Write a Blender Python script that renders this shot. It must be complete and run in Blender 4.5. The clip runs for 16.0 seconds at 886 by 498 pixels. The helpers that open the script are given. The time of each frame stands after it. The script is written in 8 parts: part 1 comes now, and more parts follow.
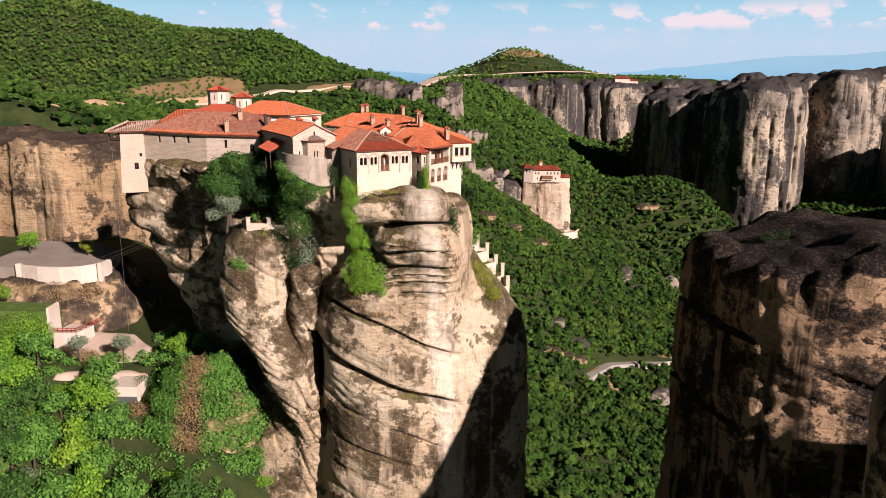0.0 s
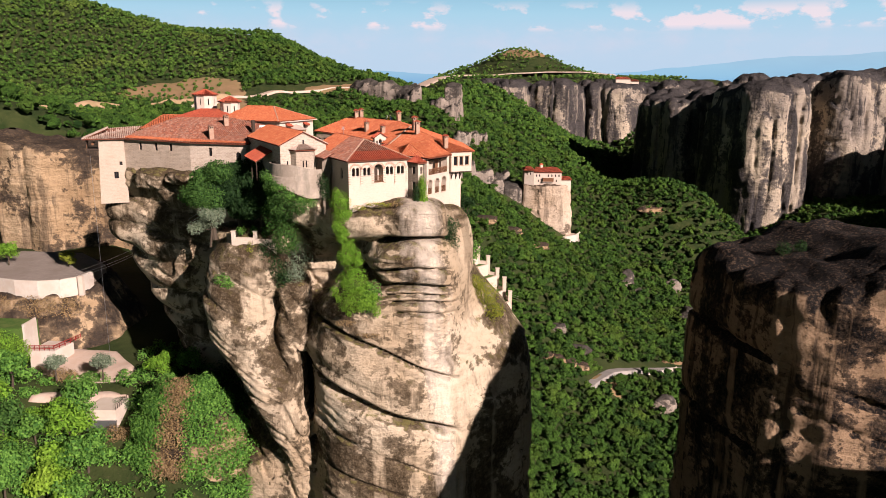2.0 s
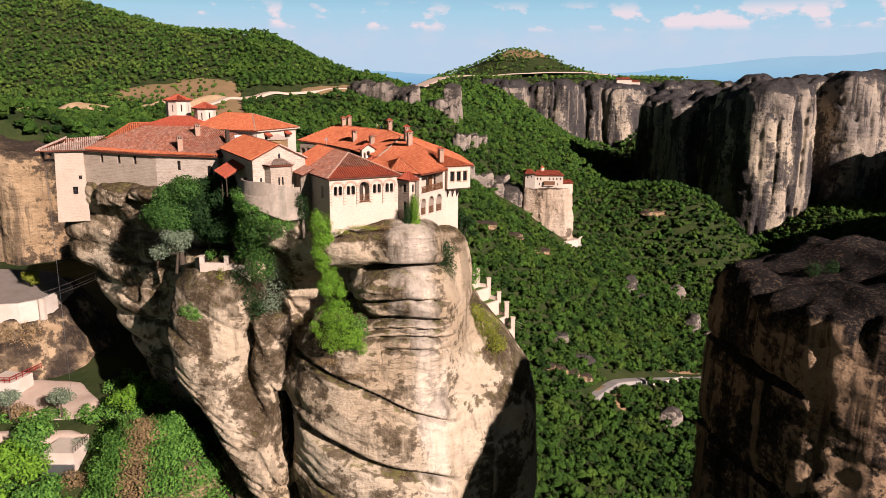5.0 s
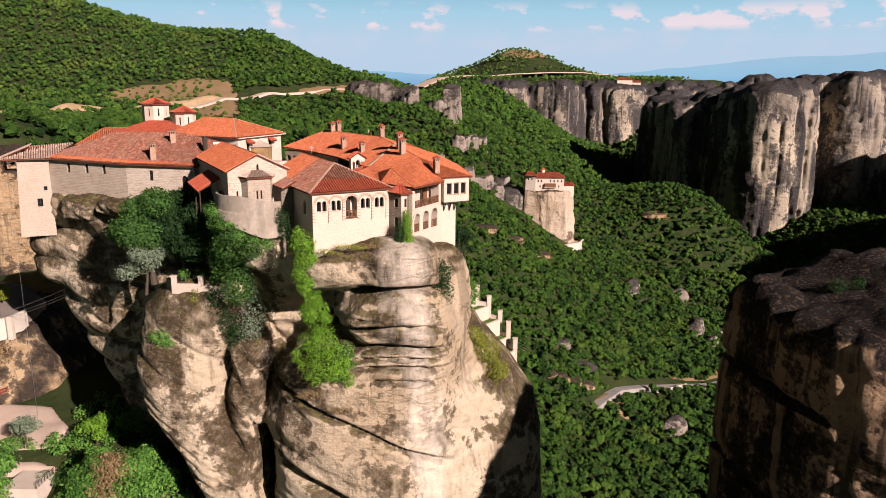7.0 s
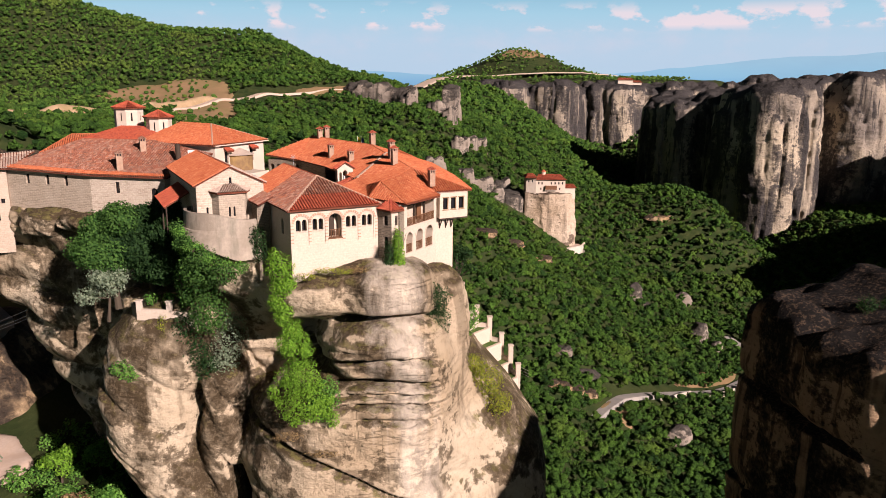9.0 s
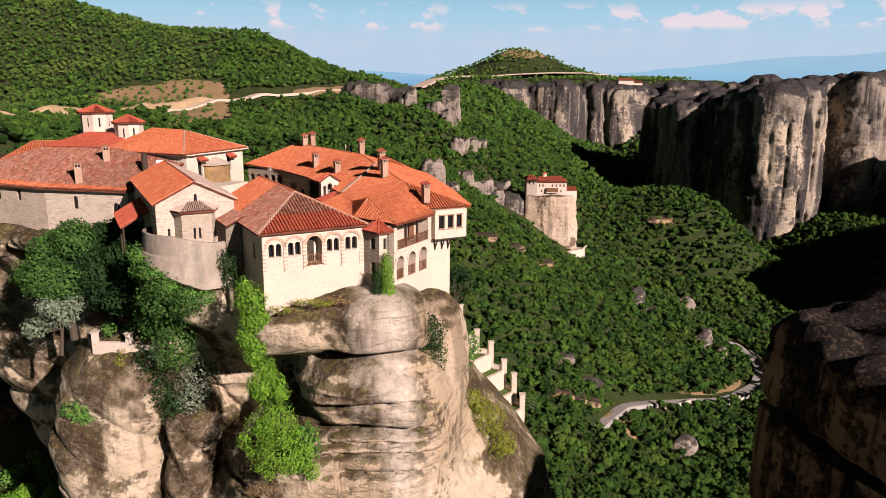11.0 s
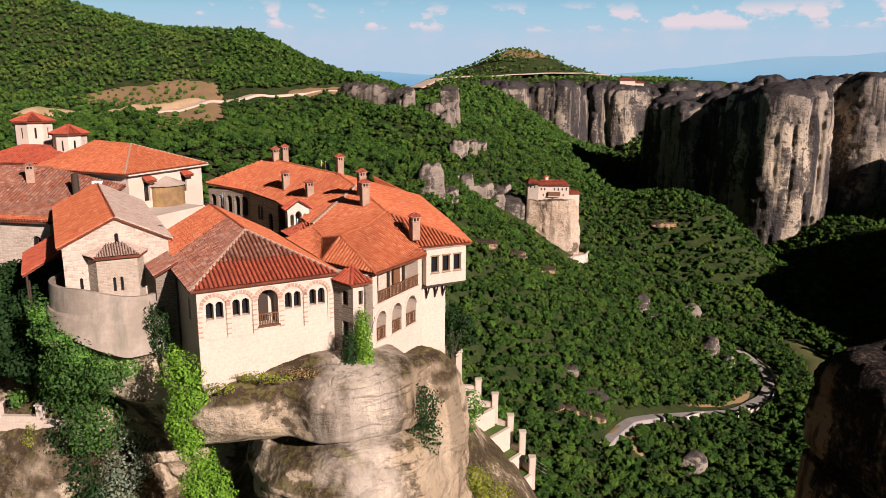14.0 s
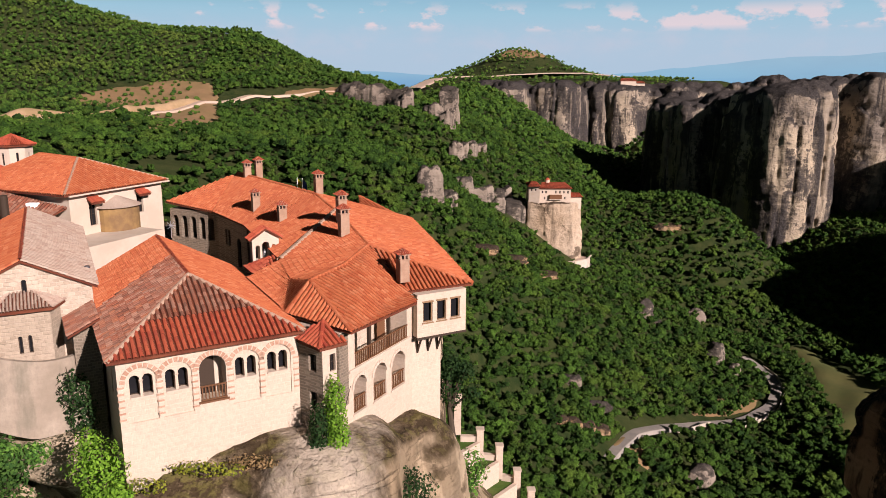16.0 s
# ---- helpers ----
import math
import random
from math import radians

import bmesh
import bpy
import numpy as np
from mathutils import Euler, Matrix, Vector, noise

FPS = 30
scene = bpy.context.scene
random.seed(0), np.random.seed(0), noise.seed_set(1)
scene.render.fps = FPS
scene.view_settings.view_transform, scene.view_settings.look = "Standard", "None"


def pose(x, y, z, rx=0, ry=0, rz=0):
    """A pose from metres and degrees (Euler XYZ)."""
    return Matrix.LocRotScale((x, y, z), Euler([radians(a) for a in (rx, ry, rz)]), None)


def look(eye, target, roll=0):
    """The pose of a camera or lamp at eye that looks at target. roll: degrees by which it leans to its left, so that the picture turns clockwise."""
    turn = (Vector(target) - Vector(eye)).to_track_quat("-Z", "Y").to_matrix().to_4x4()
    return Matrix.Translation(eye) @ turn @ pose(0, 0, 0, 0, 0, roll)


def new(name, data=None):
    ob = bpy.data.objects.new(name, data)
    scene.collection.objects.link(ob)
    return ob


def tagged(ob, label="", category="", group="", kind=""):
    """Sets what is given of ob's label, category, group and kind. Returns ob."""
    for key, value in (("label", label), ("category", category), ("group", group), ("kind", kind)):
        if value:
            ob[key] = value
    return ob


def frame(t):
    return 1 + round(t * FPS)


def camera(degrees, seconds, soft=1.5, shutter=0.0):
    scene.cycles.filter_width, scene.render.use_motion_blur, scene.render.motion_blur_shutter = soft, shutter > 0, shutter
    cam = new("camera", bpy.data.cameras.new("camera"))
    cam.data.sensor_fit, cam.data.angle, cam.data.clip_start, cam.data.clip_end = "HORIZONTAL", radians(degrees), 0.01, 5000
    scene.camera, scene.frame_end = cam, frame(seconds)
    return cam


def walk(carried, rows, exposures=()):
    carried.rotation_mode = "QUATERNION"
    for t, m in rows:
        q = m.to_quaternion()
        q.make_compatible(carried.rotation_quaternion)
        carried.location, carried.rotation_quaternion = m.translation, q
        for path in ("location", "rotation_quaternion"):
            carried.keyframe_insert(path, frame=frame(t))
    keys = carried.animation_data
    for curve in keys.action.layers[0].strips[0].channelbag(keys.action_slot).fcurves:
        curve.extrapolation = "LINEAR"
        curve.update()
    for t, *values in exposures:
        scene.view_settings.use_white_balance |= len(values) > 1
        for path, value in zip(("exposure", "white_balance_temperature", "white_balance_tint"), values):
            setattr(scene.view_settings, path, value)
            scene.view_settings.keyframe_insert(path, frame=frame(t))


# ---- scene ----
cam = camera(62.19, 16.0, soft=0.8)
PATH = [
    (0.0, pose(0.000, 0.000, 100.000, 77.100, -0.391, -0.000)),
    (1.0, pose(0.118, 4.935, 100.438, 77.104, -0.391, -0.008)),
    (2.0, pose(0.300, 10.156, 100.830, 77.108, -0.391, -0.017)),
    (3.0, pose(0.532, 15.610, 101.178, 77.112, -0.391, -0.026)),
    (4.0, pose(0.801, 21.250, 101.483, 77.115, -0.391, -0.036)),
    (5.0, pose(1.093, 27.038, 101.750, 77.118, -0.391, -0.046)),
    (6.0, pose(1.397, 32.940, 101.984, 77.121, -0.391, -0.057)),
    (7.0, pose(1.702, 38.933, 102.192, 77.124, -0.391, -0.069)),
    (8.0, pose(2.000, 44.999, 102.380, 77.126, -0.391, -0.081)),
    (9.0, pose(2.284, 51.133, 102.555, 77.129, -0.391, -0.094)),
    (10.0, pose(2.551, 57.337, 102.725, 77.130, -0.391, -0.107)),
    (11.0, pose(2.797, 63.622, 102.896, 77.132, -0.391, -0.121)),
    (12.0, pose(3.025, 70.013, 103.073, 77.133, -0.391, -0.135)),
    (13.0, pose(3.237, 76.544, 103.261, 77.134, -0.391, -0.150)),
    (14.0, pose(3.442, 83.261, 103.464, 77.135, -0.391, -0.165)),
    (15.0, pose(3.651, 90.223, 103.682, 77.136, -0.391, -0.181)),
    (16.0, pose(3.878, 97.500, 103.914, 77.136, -0.391, -0.198)),
]
walk(cam, PATH, [(0.0, 1.13, 6240, 12.5), (4.0, 1.06, 6240, 12.5), (8.0, 1.03, 6240, 12.5), (12.0, 1.02, 6240, 12.5), (16.0, 0.86, 6240, 12.5)])


# ---- world, sun, exposure ----
SUN_FROM = Vector((0.64, -0.77, 0)).normalized()
SUN_HEIGHT = radians(25)
world = bpy.data.worlds.new("sky")
scene.world = world
world.use_nodes = True
_n, _l = world.node_tree.nodes, world.node_tree.links
_n.clear()
_sky = _n.new("ShaderNodeTexSky")
_sky.sky_type, _sky.sun_disc = "NISHITA", False
_sky.sun_elevation, _sky.sun_rotation = SUN_HEIGHT, math.atan2(SUN_FROM.x, SUN_FROM.y)
_sky.altitude, _sky.air_density, _sky.dust_density, _sky.ozone_density = 500, 1.0, 1.2, 1.2
_bg = _n.new("ShaderNodeBackground")
_bg.inputs["Strength"].default_value = 1.0
_out = _n.new("ShaderNodeOutputWorld")
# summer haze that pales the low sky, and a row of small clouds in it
_tc = _n.new("ShaderNodeTexCoord")
_sep = _n.new("ShaderNodeSeparateXYZ")
_l.new(_tc.outputs["Generated"], _sep.inputs["Vector"])


def sky_ramp(stops, source):
    r = _n.new("ShaderNodeValToRGB")
    while len(r.color_ramp.elements) < len(stops):
        r.color_ramp.elements.new(0.5)
    for e, (p, c) in zip(r.color_ramp.elements, stops):
        e.position, e.color = p, (*c, 1) if isinstance(c, tuple) else (c, c, c, 1)
    _l.new(source, r.inputs["Fac"])
    return r.outputs["Color"]


def sky_mix(fac, a, b, mode="MIX"):
    m = _n.new("ShaderNodeMixRGB")
    m.blend_type = mode
    for slot, v in (("Fac", fac), ("Color1", a), ("Color2", b)):
        if isinstance(v, (float, tuple)):
            m.inputs[slot].default_value = (*v, 1) if isinstance(v, tuple) else v
        else:
            _l.new(v, m.inputs[slot])
    return m.outputs["Color"]


_clear = sky_mix(1.0, _sky.outputs["Color"], (0.0028, 0.0028, 0.0028), "MULTIPLY")
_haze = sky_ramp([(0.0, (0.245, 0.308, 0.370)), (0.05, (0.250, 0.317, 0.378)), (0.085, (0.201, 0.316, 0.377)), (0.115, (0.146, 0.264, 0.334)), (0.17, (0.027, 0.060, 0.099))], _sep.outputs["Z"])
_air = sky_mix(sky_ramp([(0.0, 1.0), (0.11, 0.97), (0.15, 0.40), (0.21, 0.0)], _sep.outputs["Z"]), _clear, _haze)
_map = _n.new("ShaderNodeMapping")
_map.inputs["Scale"].default_value = (7.0, 7.0, 13.0)
_cn = _n.new("ShaderNodeTexNoise")
_cn.inputs["Scale"].default_value, _cn.inputs["Detail"].default_value, _cn.inputs["Roughness"].default_value = 2.6, 7.0, 0.55
_l.new(_tc.outputs["Generated"], _map.inputs["Vector"])
_l.new(_map.outputs["Vector"], _cn.inputs["Vector"])
# they thicken towards the east and keep to one height
_lean = _n.new("ShaderNodeMath")
_lean.operation = "MULTIPLY_ADD"
_lean.inputs[1].default_value = 0.16
_l.new(_sep.outputs["X"], _lean.inputs[0])
_l.new(_cn.outputs["Fac"], _lean.inputs[2])
_puff = sky_mix(1.0, sky_ramp([(0.535, 0.0), (0.60, 0.9)], _lean.outputs["Value"]), sky_ramp([(0.062, 0.0), (0.070, 1.0), (0.086, 0.9), (0.100, 0.0)], _sep.outputs["Z"]), "MULTIPLY")
_veil = sky_mix(1.0, sky_ramp([(0.42, 0.0), (0.70, 0.45)], _cn.outputs["Fac"]), sky_ramp([(0.02, 0.0), (0.05, 1.0), (0.09, 0.0)], _sep.outputs["Z"]), "MULTIPLY")
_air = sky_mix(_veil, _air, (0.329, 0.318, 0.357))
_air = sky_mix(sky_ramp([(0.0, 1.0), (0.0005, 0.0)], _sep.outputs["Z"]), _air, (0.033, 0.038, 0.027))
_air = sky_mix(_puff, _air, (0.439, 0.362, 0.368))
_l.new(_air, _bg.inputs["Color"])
_l.new(_bg.outputs["Background"], _out.inputs["Surface"])

_sun = new("sun", bpy.data.lights.new("sun", "SUN"))
_sun.data.energy, _sun.data.angle, _sun.data.color = 5.0, radians(0.53), (1.0, 0.835, 0.765)
_dir = SUN_FROM * math.cos(SUN_HEIGHT) + Vector((0, 0, math.sin(SUN_HEIGHT)))
_sun.matrix_world = look(Vector((0, 100, 200)) + _dir * 300, Vector((0, 100, 200)))


# ---- materials ----
def material(name):
    m = bpy.data.materials.new(name)
    m.use_nodes = True
    return m, m.node_tree.nodes, m.node_tree.links, m.node_tree.nodes["Principled BSDF"]


def node(nodes, kind, **values):
    n = nodes.new(kind)
    for key, value in values.items():
        n.inputs[key.replace("_", " ")].default_value = value
    return n


def ramp(nodes, stops):
    r = nodes.new("ShaderNodeValToRGB")
    while len(r.color_ramp.elements) < len(stops):
        r.color_ramp.elements.new(0.5)
    for e, (p, c) in zip(r.color_ramp.elements, stops):
        e.position = p
        e.color = (*c, 1) if not isinstance(c, (int, float)) else (c, c, c, 1)
    return r


def noise_at(nodes, links, scale, detail=4.0, rough=0.55, stretch=(1, 1, 1), distort=0.0):
    g = nodes.new("ShaderNodeNewGeometry")
    mp = nodes.new("ShaderNodeMapping")
    mp.inputs["Scale"].default_value = stretch
    n = node(nodes, "ShaderNodeTexNoise", Scale=scale, Detail=detail, Roughness=rough, Distortion=distort)
    links.new(g.outputs["Position"], mp.inputs["Vector"])
    links.new(mp.outputs["Vector"], n.inputs["Vector"])
    return n


def mixed(nodes, links, fac, a, b, mode="MIX", amount=None):
    m = nodes.new("ShaderNodeMixRGB")
    m.blend_type = mode
    for slot, v in (("Fac", fac), ("Color1", a), ("Color2", b)):
        if isinstance(v, (int, float)):
            m.inputs[slot].default_value = v
        elif isinstance(v, tuple):
            m.inputs[slot].default_value = (*v, 1)
        else:
            links.new(v, m.inputs[slot])
    return m.outputs["Color"]


def bumped(nodes, links, shader, heights, strength=0.6, distance=0.3):
    last = None
    for h, d in heights:
        b = node(nodes, "ShaderNodeBump", Strength=strength, Distance=d)
        links.new(h, b.inputs["Height"])
        if last:
            links.new(last.outputs["Normal"], b.inputs["Normal"])
        last = b
    links.new(last.outputs["Normal"], shader.inputs["Normal"])


def rock_material(name, pale, tan, dark, size=1.0, cover=0.5, streak=0.5, bump=1.0, bands=0.55, tall=1.0, washed=False, crust=0.4, moss=0.0):
    """Weathered conglomerate: pale washed rock with thin bedding cracks, crisp crusts of dark lichen, and dark runs."""
    m, ns, ls, bs = material(name)
    broad = noise_at(ns, ls, 0.045 / size, 4, 0.6)
    patch = noise_at(ns, ls, 0.085 / size, 10, 0.66, (1, 1, tall), 0.4)
    runs = noise_at(ns, ls, 0.30 / size, 6, 0.6, (1, 1, 0.08))
    wash = noise_at(ns, ls, 0.16 / size, 5, 0.55, (1, 1, 0.06))
    grain = noise_at(ns, ls, 1.7 / size, 5, 0.66)
    middle = noise_at(ns, ls, 0.75 / size, 6, 0.66, (1, 1, 1.3))
    layer = noise_at(ns, ls, 0.42 / size, 5, 0.52, (0.20, 0.20, 1.5), 0.25)
    joint = noise_at(ns, ls, 0.16 / size, 4, 0.5, (1, 1, 0.14))
    mid = tuple(0.55 * t + 0.45 * d for t, d in zip(tan, dark))
    base = mixed(ns, ls, ramp_out(ns, ls, broad, [(0.38, 0.0), (0.62, 1.0)]), pale, tan)
    base = mixed(ns, ls, ramp_out(ns, ls, layer, [(0.42, 0.0), (0.70, bands)]), base, tan)
    base = mixed(ns, ls, ramp_out(ns, ls, middle, [(0.52, 0.0), (0.66, 0.38)]), base, mid)
    # fine pitting over all of it
    base = mixed(ns, ls, ramp_out(ns, ls, grain, [(0.55, 0.0), (0.68, 0.35)]), base, mid)
    # lichen crusts: dark with pale pebbles showing through, thickest on ledges, broken by washed runs
    pebbles = mixed(ns, ls, ramp_out(ns, ls, grain, [(0.52, 0.0), (0.60, 0.75)]), dark, tuple(0.28 * t + 0.62 * d for t, d in zip(tan, dark)))
    geo = ns.new("ShaderNodeNewGeometry")
    sep = ns.new("ShaderNodeSeparateXYZ")
    ls.new(geo.outputs["Normal"], sep.inputs["Vector"])
    soft = mixed(ns, ls, 0.22, patch.outputs["Fac"], middle.outputs["Fac"])
    level = mixed(ns, ls, 1.0, soft, ramp_out(ns, ls, sep.outputs["Z"], [(0.25, 0.0), (0.85, 0.12 * crust / 0.4)]), "ADD")
    zone = ramp_out(ns, ls, level, [(cover - 0.012, 0.0), (cover + 0.012, 0.75), (cover + 0.07, 1.0)])
    rinsed = mixed(ns, ls, 1.0, ramp_out(ns, ls, wash, [(0.54, 0.0), (0.60, 0.85)]), ramp_out(ns, ls, sep.outputs["Z"], [(0.25, 1.0), (0.60, 0.0)]), "MULTIPLY")
    zone = mixed(ns, ls, rinsed, zone, (0.0, 0.0, 0.0))
    col = mixed(ns, ls, zone, base, pebbles)
    if moss:
        green = mixed(ns, ls, 1.0, ramp_out(ns, ls, middle, [(0.50, 0.0), (0.58, moss)]), ramp_out(ns, ls, sep.outputs["Z"], [(0.45, 0.0), (0.75, 1.0)]), "MULTIPLY")
        col = mixed(ns, ls, green, col, (0.17, 0.155, 0.045))
    col = mixed(ns, ls, ramp_out(ns, ls, runs, [(0.55, 0.0), (0.62, streak)]), col, dark)
    # thin cracks along the beds and a few steep ones
    bed = ramp_out(ns, ls, layer, [(0.466, 0.0), (0.480, 0.42), (0.494, 0.0)])
    steep = ramp_out(ns, ls, joint, [(0.490, 0.0), (0.498, 0.28), (0.506, 0.0)])
    some = ramp_out(ns, ls, broad, [(0.50, 0.0), (0.60, 1.0)])
    lines = mixed(ns, ls, 1.0, mixed(ns, ls, 1.0, bed, steep, "LIGHTEN"), some, "MULTIPLY")
    col = mixed(ns, ls, lines, col, tuple(0.6 * d for d in dark))
    if washed:
        # the pale streak that the roofs' rain has washed down the prow
        at, comb = ns.new("ShaderNodeNewGeometry"), ns.new("ShaderNodeVectorMath")
        comb.operation = "DOT_PRODUCT"
        comb.inputs[1].default_value = (1.0, 0.0, 0.108)
        ls.new(at.outputs["Position"], comb.inputs[0])
        ragged = ns.new("ShaderNodeMath")
        ragged.operation = "MULTIPLY_ADD"
        ragged.inputs[1].default_value = 12.0
        ls.new(noise_at(ns, ls, 0.35, 7, 0.62, (1, 1, 0.12)).outputs["Fac"], ragged.inputs[0])
        ls.new(comb.outputs["Value"], ragged.inputs[2])
        span = node(ns, "ShaderNodeMapRange")
        span.inputs["From Min"].default_value, span.inputs["From Max"].default_value = 5.1, 17.1
        ls.new(ragged.outputs["Value"], span.inputs["Value"])
        col = mixed(ns, ls, ramp_out(ns, ls, span.outputs["Result"], [(0.16, 0.0), (0.42, 0.55), (0.52, 0.55), (0.80, 0.0)]), col, (0.62, 0.53, 0.425))
    ls.new(col, bs.inputs["Base Color"])
    bs.inputs["Roughness"].default_value = 0.92
    bs.inputs["Specular IOR Level"].default_value = 0.12
    bumped(ns, ls, bs, [(patch.outputs["Fac"], 0.7 * size * bump), (layer.outputs["Fac"], 1.5 * bands * size * bump), (middle.outputs["Fac"], 0.75 * size * bump), (lines, -0.35 * size * bump), (grain.outputs["Fac"], 0.22 * size * bump)], 0.85)
    return m


def ramp_out(ns, ls, source, stops):
    r = ramp(ns, stops)
    ls.new(source.outputs["Fac"] if hasattr(source, "outputs") else source, r.inputs["Fac"])
    return r.outputs["Color"]


def leaf_material(name, dark, light, warm=None, size=1.0, thin=True, crown=0.0):
    """Foliage; crown: the width of one tree's crown in a wood, whose tone goes from tree to tree."""
    m, ns, ls, bs = material(name)
    geo = ns.new("ShaderNodeNewGeometry")
    broad = noise_at(ns, ls, 0.035 / size, 3, 0.5)
    fine = noise_at(ns, ls, 1.1 / size, 4, 0.7)
    tone = ramp_out(ns, ls, geo.outputs["Random Per Island"], [(0.0, 0.0), (1.0, 1.0)])
    if crown:
        each = noise_at(ns, ls, 0.8 / crown, 2, 0.5, (1, 1, 0.3))
        tone = mixed(ns, ls, 0.65, tone, ramp_out(ns, ls, each, [(0.36, 0.0), (0.64, 1.0)]))
    col = mixed(ns, ls, tone, dark, light)
    if warm:
        col = mixed(ns, ls, ramp_out(ns, ls, broad, [(0.50, 0.0), (0.72, 0.75)]), col, warm)
    # noise specks darken the colour, for shaded gaps between leaves
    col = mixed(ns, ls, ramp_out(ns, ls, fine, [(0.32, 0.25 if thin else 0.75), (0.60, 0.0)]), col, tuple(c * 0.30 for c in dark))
    ls.new(col, bs.inputs["Base Color"])
    bs.inputs["Roughness"].default_value = 0.75
    bs.inputs["Specular IOR Level"].default_value = 0.12
    if thin:
        # light shines through the blades
        tr, mx = ns.new("ShaderNodeBsdfTranslucent"), node(ns, "ShaderNodeMixShader", Fac=0.30)
        ls.new(mixed(ns, ls, 1.0, col, (1.35, 1.35, 0.9), "MULTIPLY"), tr.inputs["Color"])
        ls.new(bs.outputs["BSDF"], mx.inputs[1])
        ls.new(tr.outputs["BSDF"], mx.inputs[2])
        ls.new(mx.outputs["Shader"], ns["Material Output"].inputs["Surface"])
    else:
        bumped(ns, ls, bs, [(fine.outputs["Fac"], 1.4 * size)], 1.0)
    return m


def plain_material(name, color, rough=0.8, vary=0.25, scale=1.5, metal=0.0, bump=0.02, second=None, stain=None):
    m, ns, ls, bs = material(name)
    n1 = noise_at(ns, ls, scale, 6, 0.65)
    n2 = noise_at(ns, ls, scale * 0.18, 4, 0.6)
    col = mixed(ns, ls, ramp_out(ns, ls, n1, [(0.3, 0.0), (0.7, vary)]), color, tuple(c * 0.55 for c in color))
    if second:
        col = mixed(ns, ls, ramp_out(ns, ls, n2, [(0.42, 0.0), (0.62, 0.8)]), col, second)
    if stain:
        n3 = noise_at(ns, ls, 0.7, 5, 0.65, (1, 1, 0.18))
        col = mixed(ns, ls, ramp_out(ns, ls, n3, [(0.50, 0.0), (0.72, 0.7)]), col, stain)
    ls.new(col, bs.inputs["Base Color"])
    bs.inputs["Roughness"].default_value, bs.inputs["Metallic"].default_value = rough, metal
    bs.inputs["Specular IOR Level"].default_value = 0.25
    if bump:
        bumped(ns, ls, bs, [(n1.outputs["Fac"], bump)], 0.7)
    return m


def stonework_material(name, stones, mortar, size=(0.55, 0.28), depth=0.05, mix=0.5):
    """Coursed rubble: blocks of uneven tone with pale pointing."""
    m, ns, ls, bs = material(name)
    tc = ns.new("ShaderNodeNewGeometry")
    sep = ns.new("ShaderNodeSeparateXYZ")
    ls.new(tc.outputs["Position"], sep.inputs["Vector"])
    add = ns.new("ShaderNodeMath")
    ls.new(sep.outputs["X"], add.inputs[0])
    ls.new(sep.outputs["Y"], add.inputs[1])
    comb = ns.new("ShaderNodeCombineXYZ")
    ls.new(add.outputs["Value"], comb.inputs["X"])
    ls.new(sep.outputs["Z"], comb.inputs["Y"])
    wob = noise_at(ns, ls, 1.3, 3, 0.5)
    warp = ns.new("ShaderNodeVectorMath")
    warp.operation = "MULTIPLY_ADD"
    warp.inputs[1].default_value = (0.24, 0.20, 0)
    ls.new(wob.outputs["Color"], warp.inputs[0])
    ls.new(comb.outputs["Vector"], warp.inputs[2])
    br = node(ns, "ShaderNodeTexBrick", Scale=1.0, Mortar_Size=0.035, Mortar_Smooth=0.4, Brick_Width=size[0], Row_Height=size[1], Bias=0.0)
    br.offset = 0.5
    br.inputs["Color1"].default_value, br.inputs["Color2"].default_value, br.inputs["Mortar"].default_value = (*stones[0], 1), (*stones[1], 1), (*mortar, 1)
    ls.new(warp.outputs["Vector"], br.inputs["Vector"])
    n1 = noise_at(ns, ls, 3.5, 6, 0.7)
    n2 = noise_at(ns, ls, 0.35, 5, 0.6)
    col = mixed(ns, ls, ramp_out(ns, ls, n2, [(0.40, 0.0), (0.65, mix)]), br.outputs["Color"], mortar)
    col = mixed(ns, ls, ramp_out(ns, ls, n1, [(0.35, 0.0), (0.75, 0.35)]), col, tuple(c * 0.5 for c in stones[0]))
    ls.new(col, bs.inputs["Base Color"])
    bs.inputs["Roughness"].default_value = 0.9
    bs.inputs["Specular IOR Level"].default_value = 0.2
    bumped(ns, ls, bs, [(br.outputs["Fac"], -depth), (n1.outputs["Fac"], 0.04)], 0.8)
    return m


def tile_material(name, colors, dirt, amount):
    m, ns, ls, bs = material(name)
    geo = ns.new("ShaderNodeNewGeometry")
    col = ramp_out(ns, ls, geo.outputs["Random Per Island"], [(k / (len(colors) - 1), c) for k, c in enumerate(colors)])
    n1 = noise_at(ns, ls, 0.35, 6, 0.68)
    n2 = noise_at(ns, ls, 5.0, 4, 0.7)
    col = mixed(ns, ls, ramp_out(ns, ls, n1, [(0.60 - 0.3 * amount, 0.0), (0.78 - 0.2 * amount, amount)]), col, dirt)
    col = mixed(ns, ls, ramp_out(ns, ls, n2, [(0.4, 0.0), (0.75, 0.3)]), col, tuple(c * 0.4 for c in colors[0]))
    ls.new(col, bs.inputs["Base Color"])
    bs.inputs["Roughness"].default_value = 0.78
    bs.inputs["Specular IOR Level"].default_value = 0.25
    return m


